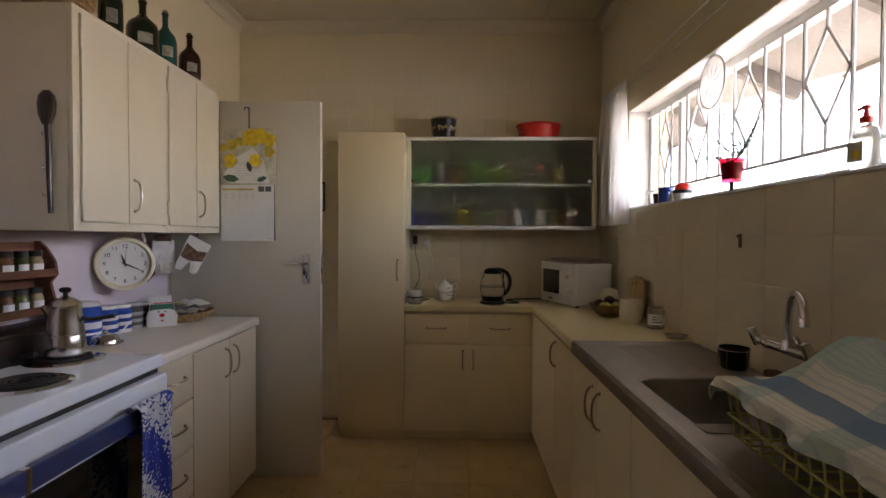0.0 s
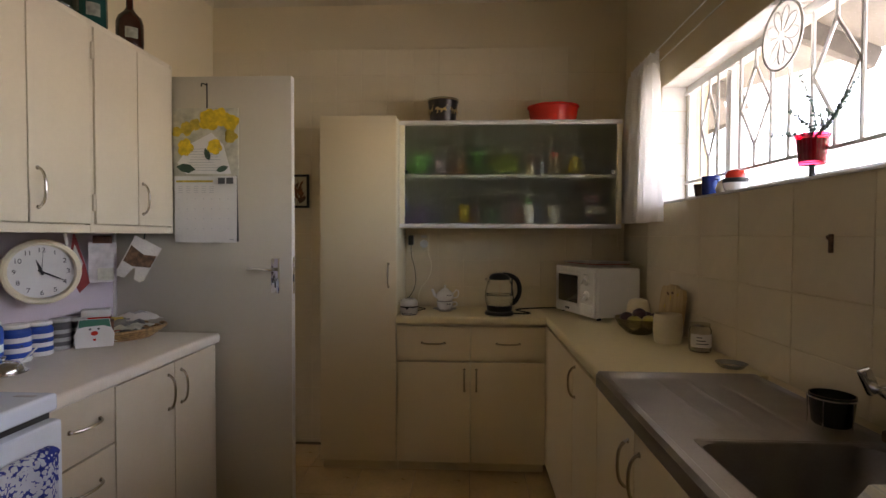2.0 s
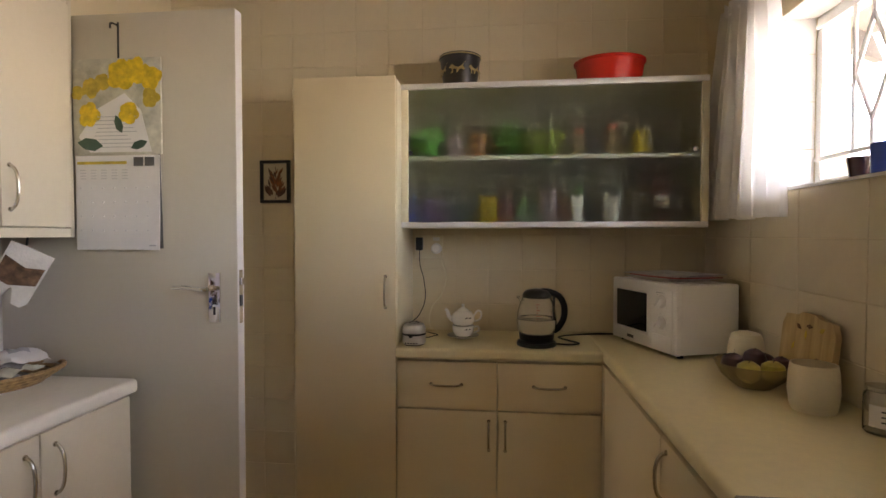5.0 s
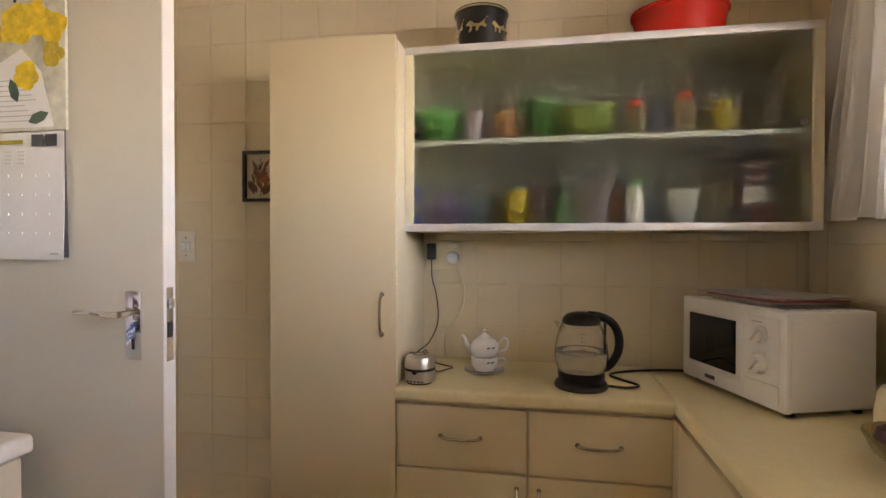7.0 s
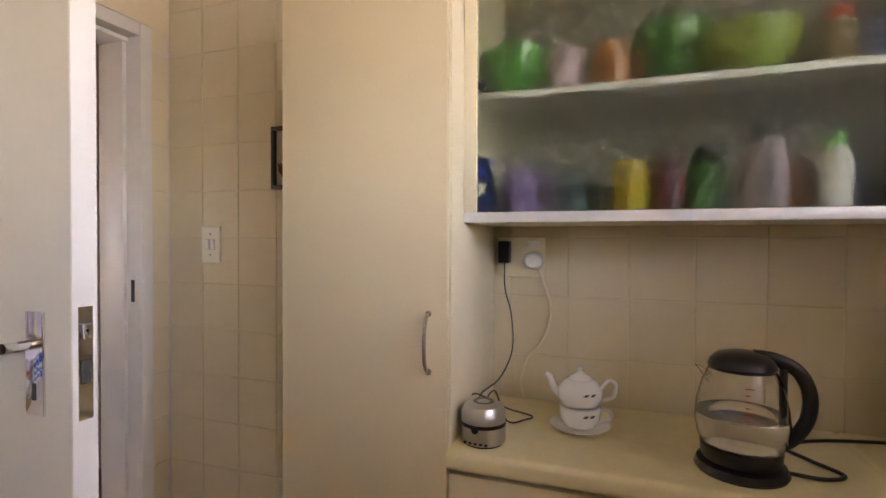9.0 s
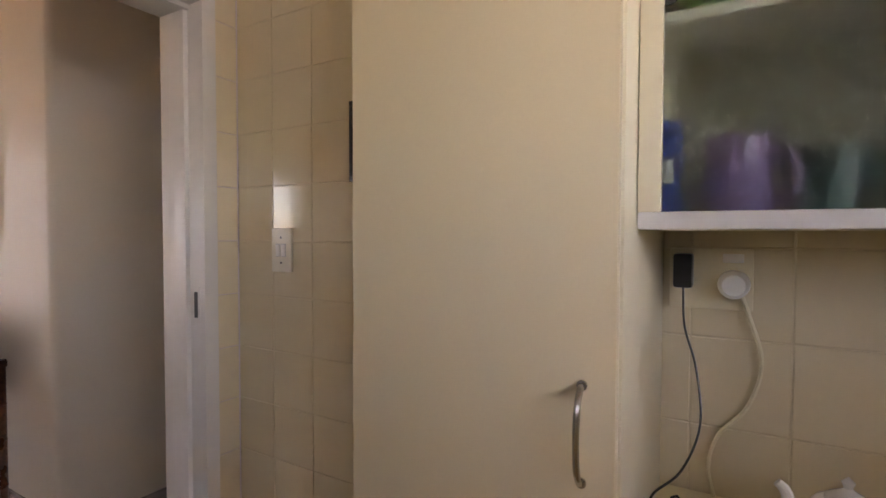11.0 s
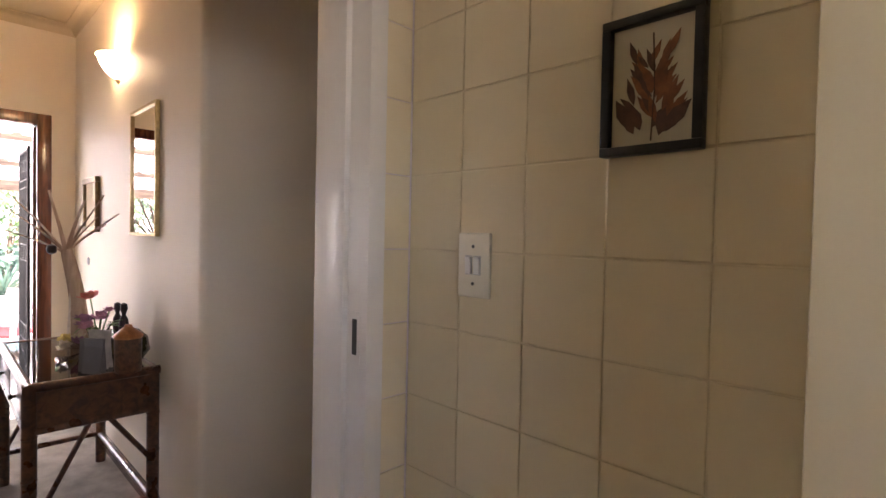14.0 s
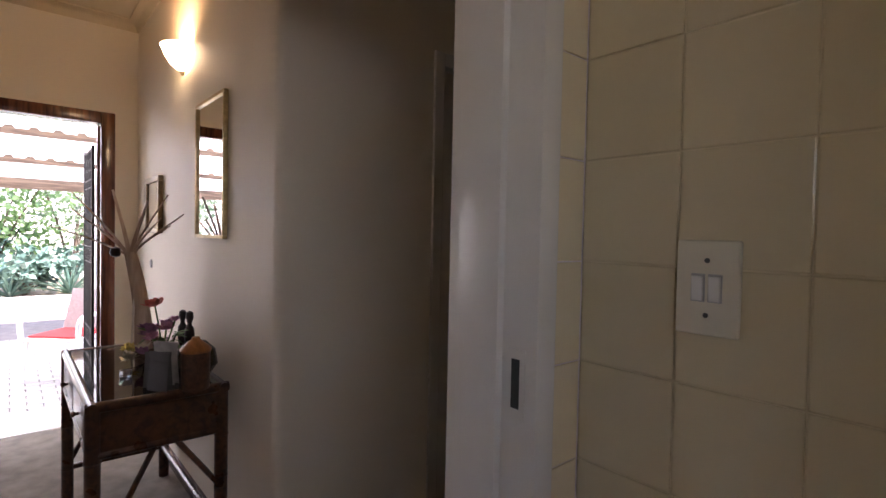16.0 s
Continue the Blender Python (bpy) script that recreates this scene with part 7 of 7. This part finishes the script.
def palm_figure():
    v = thing("driftwood_palm", (-4.130, 3.430, TZ), "tall pale wooden vase with bare curved branches", "ornament")
    part("trunk", tube(smooth_path([(0.0, 0, 0), (0.0, -0.004, 0.12), (-0.012, -0.02, 0.28), (-0.03, -0.045, 0.43), (-0.035, -0.06, 0.50)], 6), 0.046, 16, 0.027), "driftwood", v)
    part("beaded_cord", tube(smooth_path([(0.02, -0.062, 0.0), (0.01, -0.05, 0.2), (-0.02, -0.038, 0.45)], 6), 0.005, 6), "cloth_white", v)
    for k, (dx, dy, dz) in enumerate(((-0.34, -0.12, 0.13), (-0.26, -0.06, 0.22), (-0.28, 0.02, 0.30), (-0.10, 0.05, 0.32), (0.08, 0.08, 0.27), (0.22, 0.05, 0.30), (0.34, 0.0, 0.20), (0.28, -0.06, 0.14), (-0.22, 0.06, 0.16), (0.16, 0.09, 0.18))):
        sx, sy = 0.5 * dx, (0.62 if dx > 0 else 0.85) * dx + 0.3 * dy
        pts = smooth_path([(-0.035, -0.06, 0.48), (-0.035 + sx * 0.35, -0.06 + sy * 0.4, 0.50 + dz * 0.40), (-0.035 + sx, -0.06 + sy, 0.50 + dz)], 6)
        part("branch", tube(pts, 0.012, 7, 0.006, 0.5), "driftwood", v)
    part("nut", moved(lathe([(0.0, -0.03), (0.02, -0.02), (0.026, 0.0), (0.02, 0.02), (0.0, 0.03)], 14), pose(-0.06, -0.12, 0.50)), "wood_dark", v)


palm_figure()


def petals(n, r, cup, seed):
    rr = random.Random(seed)
    bs = []
    for k in range(n):
        ring = 0.35 + 0.65 * (k / n)
        a = k * 2.4
        l = r * ring
        f = lambda u, v, l=l: Vector(((u) * l, (v - 0.5) * l * 0.9 * math.sin(math.pi * min(0.97, 0.12 + u * 0.8)), cup * l * (1.1 - ring) * u * 2 + 0.15 * l * u * u))
        bs.append(moved(sheet(f, 4, 4, 0.0008), pose(0, 0, 0, 0, rr.uniform(-15, 10), math.degrees(a))))
    return merge(*bs)


def flowers():
    v = thing("cut_glass_vase", (-3.560, 3.400, TZ), "cut glass vase with mixed flowers", "vase")
    part("vase", lathe([(0.0, 0), (0.045, 0), (0.048, 0.006), (0.032, 0.05), (0.034, 0.11), (0.055, 0.17), (0.052, 0.17), (0.030, 0.11), (0.027, 0.05), (0.0, 0.02)], 14), "clear", v)
    for k, (x, y, z, r, m) in enumerate(((-0.06, -0.02, 0.285, 0.055, "petal_coral"), (-0.09, -0.05, 0.18, 0.042, "petal_mauve"), (0.0, -0.04, 0.185, 0.040, "petal_mauve"), (-0.03, 0.02, 0.20, 0.040, "petal_mauve"), (0.05, 0.0, 0.20, 0.040, "petal_pink"), (-0.13, -0.03, 0.15, 0.045, "petal_mauve"), (0.04, -0.05, 0.165, 0.034, "petal_pink"), (0.07, 0.03, 0.235, 0.028, "petal_pink"))):
        s = part("stem", tube(smooth_path([(0, 0, 0.06), (x * 0.4, y * 0.4, z * 0.6), (x, y, z)], 5), 0.003, 6), "leaf", v)
        part("blossom", moved(petals(16, r, 0.8, k), pose(x, y, z, random.Random(k).uniform(-25, 25), random.Random(k + 50).uniform(-25, 25), 0)), m, s)
    rr = random.Random(5)
    for k in range(12):
        l = rr.uniform(0.04, 0.07)
        a = rr.uniform(0, 6.28)
        part("leaf_blade", moved(sheet(lambda u, v, l=l: Vector((u * l, (v - 0.5) * l * 0.5 * math.sin(math.pi * (0.1 + 0.85 * u)), -0.3 * l * u * u)), 5, 2, 0.001), pose(0.04 * math.cos(a), 0.04 * math.sin(a), rr.uniform(0.13, 0.18), 0, rr.uniform(-40, 20), math.degrees(a))), "leaf", v)
    w = thing("dried_posy", (-3.840, 3.350, TZ), "dried yellow and white flower posy lying on the table", "flowers")
    for k, (x, y, z, m) in enumerate(((-0.06, -0.02, 0.045, "petal_yellow"), (-0.02, -0.03, 0.05, "petal_yellow"), (0.05, -0.04, 0.03, "petal_white"), (0.09, -0.05, 0.04, "petal_white"), (0.10, 0.0, 0.055, "petal_mauve"), (-0.04, 0.03, 0.045, "petal_white"))):
        part("blossom", moved(petals(14, 0.045, 0.9, k + 20), pose(x, y, z, random.Random(k).uniform(-40, 40), random.Random(k + 9).uniform(-40, 40), 0)), m, w)
        part("stem", tube([(x, y, z), (0.02, 0.03, 0.008)], 0.002, 5), "bark", w)


flowers()
jar = thing("spice_jar_large", (-3.250, 3.450, TZ), "carved brown jar with an orange wooden lid", "jar")
part("jar_body", lathe([(0.0, 0), (0.049, 0), (0.052, 0.006), (0.053, 0.14), (0.050, 0.146), (0.0, 0.146)], 30), "carved_brown", jar)
part("lid", lathe([(0.055, 0.146), (0.058, 0.155), (0.048, 0.168), (0.026, 0.186), (0.016, 0.194), (0.014, 0.203), (0.0, 0.206)], 30), "lid_orange", jar)
M_fig = lambda name, x, y, h: part(name, lathe([(0.0, 0), (0.022, 0), (0.020, 0.02), (0.016, h * 0.35), (0.022, h * 0.55), (0.019, h * 0.68), (0.009, h * 0.76), (0.010, h * 0.80), (0.017, h * 0.88), (0.014, h * 0.97), (0.0, h)], 16), "wood_dark", thing("carved_figurine", (x, y, TZ), "slim black carved wooden figurine", "figurine", "figurines on the table"))
M_fig("figure_shape", -3.58, 3.51, 0.26)
M_fig("figure_shape", -3.70, 3.51, 0.25)
stone = thing("carved_gourd", (-3.400, 3.490, TZ), "dark green polished gourd ornament", "ornament")
part("gourd", moved(lathe([(0.0, 0), (0.05, 0.01), (0.085, 0.06), (0.075, 0.12), (0.04, 0.155), (0.0, 0.165)], 24), pose(0, 0, 0)), "gourd", stone)
for k, (x, y, a, h, m) in enumerate(((-3.30, 3.335, 30, 0.15, "card_grey"), (-3.355, 3.34, 52, 0.14, "card_grey"), (-3.39, 3.375, 40, 0.17, "paper_grey"))):
    cd = thing("greeting_card", (x, y, TZ), "folded grey card standing on the table", "card", "cards on the table", rz=a)
    part("front_leaf", moved(box(-0.05, 0.05, -0.001, 0.001, 0, h), pose(0, -0.014, 0, -7, 0, 0)), m, cd)
    part("back_leaf", moved(box(-0.05, 0.05, -0.001, 0.001, 0, h), pose(0, 0.014, 0, 7, 0, 0)), m, cd)
gl = thing("tealight_holder", (-3.580, 3.265, TZ), "small clear glass tealight holder", "candle holder")
part("holder", lathe([(0.0, 0), (0.022, 0), (0.025, 0.03), (0.022, 0.03), (0.018, 0.008), (0.0, 0.008)], 16), "clear", gl)

# ---- entrance: frame, gate ----
ef = tagged(thing("entrance_frame", (HX, 0, 0), "dark varnished mahogany entrance door frame", "door frame"), kind="structure")
for a, c, dp in ((ED0, ED0 + 0.085, 0), (ED1 - 0.085, ED1, 0)):
    part("jamb", merge(box(-0.14, 0.016, a, c, 0, EDZ, 0.005), box(-0.10, -0.06, (c if a == ED0 else a - 0.014), (c + 0.014 if a == ED0 else a), 0, EDZ - 0.09, 0.002)), "mahogany", ef)
part("head", box(-0.14, 0.0165, ED0 + 0.085, ED1 - 0.085, EDZ - 0.08, EDZ, 0.005), "mahogany", ef)
part("lock_keep", box(-0.05, -0.02, ED1 - 0.0865, ED1 - 0.084, 0.95, 1.12), "handle", ef)
th = setting("threshold", box(HX - 0.5, HX + 0.01, ED0 - 0.3, ED1 + 0.2, -0.11, 0.004, 0.004), "plaster_out", "pale polished doorstep", "threshold")
gate = thing("security_gate", (HX - 0.15, ED1 - 0.115, 0.0), "black folded steel security gate standing open", "gate")
part("gate_frame", merge(tube([(0, 0, 0.02), (0, 0, 1.98)], 0.011, 8), tube([(-0.48, 0, 0.02), (-0.48, 0, 1.98)], 0.011, 8), tube([(0, 0, 1.96), (-0.48, 0, 1.96)], 0.009, 8), tube([(0, 0, 0.06), (-0.48, 0, 0.06)], 0.009, 8)), "iron", gate)
for k in range(1, 7):
    part("bar", tube([(-0.07 * k + 0.005, 0, 0.06), (-0.07 * k + 0.005, 0, 1.96)], 0.0065, 6), "iron", gate)
for z in (0.50, 0.62, 1.12, 1.24, 1.68, 1.74):
    part("cross_rail", tube([(0, 0, z), (-0.48, 0, z)], 0.006, 6), "iron", gate)
for k in range(6):
    for z in (0.56, 1.18, 1.85):
        c = Vector((-0.07 * k - 0.03, 0, z))
        part("scroll", tube([c + Vector((0.028 * math.cos(a * 0.5), 0, 0.045 * math.sin(a * 0.5))) for a in range(14)], 0.004, 5), "iron", gate)

# ---- veranda and garden ----
pv = setting("pavement", box(-11.5, HX - 0.22, -2, 9, -0.16, -0.112), "paving_joint", "brick-paved veranda floor", "pavement")
vr = tagged(thing("veranda_roof", (0, 0, 0), "white corrugated veranda roof on timber purlins", "roof"), kind="structure")


def roof_z(x):
    return 2.55 + (x + 5.4) * 0.112


def corrugated():
    b = bmesh.new()
    prof, y = [], -2.0
    while y < 9.0:
        prof += [(y, 0), (y + 0.10, 0), (y + 0.125, 0.035), (y + 0.165, 0.035), (y + 0.19, 0)]
        y += 0.19
    x0, x1 = -10.3, HX - 0.225
    lo = [b.verts.new((x0, yy, roof_z(x0) + zz)) for yy, zz in prof]
    hi = [b.verts.new((x1, yy, roof_z(x1) + zz)) for yy, zz in prof]
    for k in range(len(prof) - 1):
        b.faces.new((lo[k], lo[k + 1], hi[k + 1], hi[k]))
    return b


def translucent_sheet():
    m = bpy.data.materials.new("translucent_roof_sheet")
    m.use_nodes = True
    nt = m.node_tree
    p = nt.nodes["Principled BSDF"]
    p.inputs["Base Color"].default_value, p.inputs["Roughness"].default_value = (0.82, 0.82, 0.80, 1), 0.6
    tr, mx, out = nt.nodes.new("ShaderNodeBsdfTranslucent"), nt.nodes.new("ShaderNodeMixShader"), nt.nodes["Material Output"]
    tr.inputs[0].default_value = (0.93, 0.93, 0.92, 1)
    mx.inputs[0].default_value = 0.5
    nt.links.new(p.outputs[0], mx.inputs[1])
    nt.links.new(tr.outputs[0], mx.inputs[2])
    nt.links.new(mx.outputs[0], out.inputs[0])
    return m


M["sheet_clear"] = translucent_sheet()
part("roof_sheet", corrugated(), "sheet_clear", vr, smooth=False)
for x in (-6.3, -7.5, -8.8):
    part("purlin", box(x - 0.025, x + 0.025, -2, 9, roof_z(x) - 0.055, roof_z(x) + 0.030, 0.004), "timber_out", vr)
part("eaves_beam", box(-10.05, -9.97, -2, 9, roof_z(-10) - 0.15, roof_z(-10) - 0.002, 0.004), "timber_out", vr)
for yy in (-1.0, 1.4, 3.83, 6.3):
    part("post", box(-10.05, -9.97, yy - 0.035, yy + 0.035, -0.112, roof_z(-10) - 0.15, 0.005), "white_metal", vr)
    part("brace", tube([(-10.01, yy, 1.62), (-9.55, yy, roof_z(-9.55) - 0.01)], 0.03, 6), "white_metal", vr)


def garden_chair():
    c = thing("garden_chair", (-7.35, 3.36, -0.100), "white plastic garden armchair with a red cushion", "chair", rz=48)
    for x, y in ((-0.24, -0.24), (0.24, -0.24), (-0.22, 0.24), (0.22, 0.24)):
        part("leg", tube([(x * 1.12, y * 1.15, 0), (x, y, 0.40)], 0.026, 8, 0.02), "plastic_white", c)
    part("seat", box(-0.25, 0.25, -0.26, 0.25, 0.385, 0.42, 0.012, 3), "plastic_white", c)
    # the back is white plastic too, coloured grey for the shade on it
    part("backrest", moved(sheet(lambda u, v: Vector(((u - 0.5) * (0.5 - 0.06 * v), 0.06 * (2 * u - 1) ** 2 * -1, v * 0.44)), 10, 6, 0.02), pose(0, 0.27, 0.40, -14, 0, 0)), "chair_shaded", c, "white plastic backrest coloured grey for shade")
    for sx in (-1, 1):
        part("armrest", tube(smooth_path([(sx * 0.27, -0.26, 0.36), (sx * 0.29, -0.25, 0.60), (sx * 0.285, -0.05, 0.63), (sx * 0.26, 0.28, 0.64)], 5), 0.024, 8), "plastic_white", c)
    part("cushion", box(-0.23, 0.23, -0.24, 0.22, 0.421, 0.440, 0.008, 3), "red_cloth_bright", c, "red seat cushion")


garden_chair()
setting("bed_kerb", box(-12.15, -11.9, -4, 11, -0.14, 0.20, 0.01), "plaster_out", "low white garden bed wall", "wall")
setting("wall_garden", box(-17.3, -17.0, -10, 18, -0.14, 2.3), "plaster_out", "white plastered boundary wall", "wall")
setting("bed_soil", box(-17.0, -12.15, -4, 11, -0.14, 0.12), "earth", "planted garden bed soil", "ground")


def leafy(m, colour):
    """Thin leaves let some light through."""
    nt = m.node_tree
    tr, mx, out = nt.nodes.new("ShaderNodeBsdfTranslucent"), nt.nodes.new("ShaderNodeMixShader"), nt.nodes["Material Output"]
    tr.inputs[0].default_value, mx.inputs[0].default_value = (*colour, 1), 0.45
    nt.links.new(nt.nodes["Principled BSDF"].outputs[0], mx.inputs[1])
    nt.links.new(tr.outputs[0], mx.inputs[2])
    nt.links.new(mx.outputs[0], out.inputs[0])


leafy(M["leaf"], (0.20, 0.34, 0.12))
leafy(M["leaf_light"], (0.24, 0.34, 0.20))


def shrub(name, at, h, w, material, n, seed, leaf, label):
    """Stems and a loose, uneven crown of single leaves."""
    rr = random.Random(seed)
    s = thing(name, at, label, "shrub")
    tips, bs = [], []
    for k in range(9):
        a, sp = rr.uniform(0, 6.28), rr.uniform(0.3, 1.0)
        tip = Vector((w * 0.45 * sp * math.cos(a), w * 0.5 * sp * math.sin(a), h * rr.uniform(0.45, 0.95)))
        mid = Vector((tip.x * 0.35, tip.y * 0.35, tip.z * 0.5))
        bs.append(tube(smooth_path([(0, 0, 0), mid, tip], 4), 0.03, 6, 0.008))
        tips += [tip, (mid + tip) / 2, tip + Vector((rr.uniform(-0.3, 0.3), rr.uniform(-0.3, 0.3), rr.uniform(-0.2, 0.3)))]
    part("trunk", merge(*bs), "bark", s)
    verts, faces = [], []
    for _ in range(n):
        c = rr.choice(tips) + Vector((rr.gauss(0, w * 0.12), rr.gauss(0, w * 0.12), rr.gauss(0, h * 0.10)))
        if c.z < 0.05:
            continue
        d = Vector((rr.gauss(0, 1), rr.gauss(0, 1), rr.gauss(-0.2, 0.7))).normalized()
        e = d.cross(Vector((rr.gauss(0, 1), rr.gauss(0, 1), rr.gauss(0, 1)))).normalized()
        l = leaf * rr.uniform(0.6, 1.3)
        i = len(verts)
        verts += [c, c + d * l * 0.5 + e * l * 0.28, c + d * l, c + d * l * 0.5 - e * l * 0.28]
        faces.append((i, i + 1, i + 2, i + 3))
    me = bpy.data.meshes.new("crown")
    me.from_pydata([tuple(v) for v in verts], [], faces)
    me.materials.append(M[material])
    o = new("crown", me)
    o.parent = s
    tagged(o, kind="stuff")


shrub("shrub", (-13.6, 2.6, 0.1), 2.5, 2.3, "leaf", 2000, 1, 0.13, "leafy green garden shrub against the wall")
shrub("shrub", (-14.2, 3.9, 0.1), 3.2, 2.6, "leaf_light", 2400, 2, 0.10, "tall pale green feathery shrub")
shrub("shrub", (-13.3, 5.0, 0.1), 2.6, 2.0, "leaf", 1700, 3, 0.11, "dense green shrub behind the veranda post")
shrub("shrub", (-14.6, 1.2, 0.1), 2.9, 2.6, "leaf_light", 2000, 4, 0.12, "pale green bush by the boundary wall")
shrub("shrub", (-13.2, 3.1, 0.1), 0.9, 1.6, "leaf_blue", 1600, 5, 0.16, "low blue-green ground shrub")
shrub("shrub", (-15.2, 6.4, 0.1), 3.4, 3.0, "leaf", 2000, 6, 0.14, "large dark green garden bush")


def agave(at, r, seed, n=30):
    rr = random.Random(seed)
    s = thing("agave", at, "spiky blue-green agave in the garden bed", "plant", "agaves in the bed")
    for k in range(n):
        a, el = k * 2.4, radians(18 + 62 * (k / n) + rr.uniform(-6, 6))
        l = r * rr.uniform(0.8, 1.1)
        f = lambda u, v, l=l: Vector((l * u, (v - 0.5) * 0.085 * l * (1 - u) ** 0.6 * (0.6 + u * 1.2), 0.06 * l * abs(v - 0.5) - 0.18 * l * u * u))
        part("blade", moved(sheet(f, 6, 2, 0.004), pose(0, 0, 0.03, 0, -math.degrees(el), math.degrees(a))), "leaf_blue", s)


agave((-12.7, 3.75, 0.12), 0.75, 1)
agave((-12.6, 2.9, 0.12), 0.5, 2)
agave((-12.7, 4.35, 0.12), 0.55, 3)


def paver_field():
    """Running-bond pavers, alike pieces on one mesh."""
    me = None
    for i in range(33):
        x = HX - 0.78 - 0.108 * i
        for j in range(9):
            y = 2.35 + 0.218 * j + (0.109 if i % 2 else 0)
            if me is None:
                b = box(-0.05, 0.05, -0.105, 0.105, -0.05, 0.0)
                top = [e for e in b.edges if all(v.co.z > -0.001 for v in e.verts)]
                bmesh.ops.bevel(b, geom=top, offset=0.004, segments=1, affect="EDGES")
                me = bpy.data.meshes.new("paver")
                b.to_mesh(me)
                b.free()
                me.materials.append(M["paving"])
            o = new("paver", me)
            o.parent = pv
            o.location = (x, y, -0.100)


paver_field()
dg = thing("drain_channel", (HX - 0.62, 3.0, -0.112), "dark steel channel strip across the paving", "drain")
part("strip", box(-0.02, 0.02, -0.45, 0.35, 0.0, 0.016, 0.002), "iron", dg)

# ---- single tiles of the walls ----
TW, TH = 0.158, 0.1645
back_us = [XL + 0.001] + [-1.457 + 0.16 * k for k in range(7)] + [-0.012 + TW * k for k in range(-2, 7)] + [XR]
back_vs = [0.001] + [1.341 + TH * k for k in range(-8, 8)]
hidden = lambda u, v: (-0.78 < u < -0.42 and v < 1.9) or (-0.3 < u < 0.9 and (v < 0.82 or 1.46 < v < 1.9)) or (u > 0.45 and v < 0.82)
wall_tiles(wall_back, "tile", (0, YB, 0), (1, 0, 0), (0, 0, 1), (0, -1, 0), back_us, back_vs, skip=hidden)
wall_tiles(wall_left, "tile", (XL, 0, 0), (0, 1, 0), (0, 0, 1), (1, 0, 0), [DY1 + 0.046, YB - 0.005], back_vs)
right_us = [-0.43 + 0.3025 * k for k in range(0, 14)]
right_us = [u for u in right_us if u < YB - 0.05] + [YB - 0.006]
right_vs = [CT + 0.002, 1.0, 1.165, 1.33, WZ0 - 0.006]
wall_tiles(wall_right, "tile_right", (XR, 0, 0), (0, 1, 0), (0, 0, 1), (-1, 0, 0), right_us, right_vs)
wall_tiles(wall_right, "tile_white", (0, W1, 0), (1, 0, 0), (0, 0, 1), (0, -1, 0), [XR, XR + 0.122], [WZ0 + 0.006, 1.63, 1.79, 1.95, WZ1])
wall_tiles(wall_right, "tile_white", (0, 0, WZ1), (1, 0, 0), (0, 1, 0), (0, 0, -1), [XR, XR + 0.122], [W0 + 0.1527 * k for k in range(17)] + [W1])
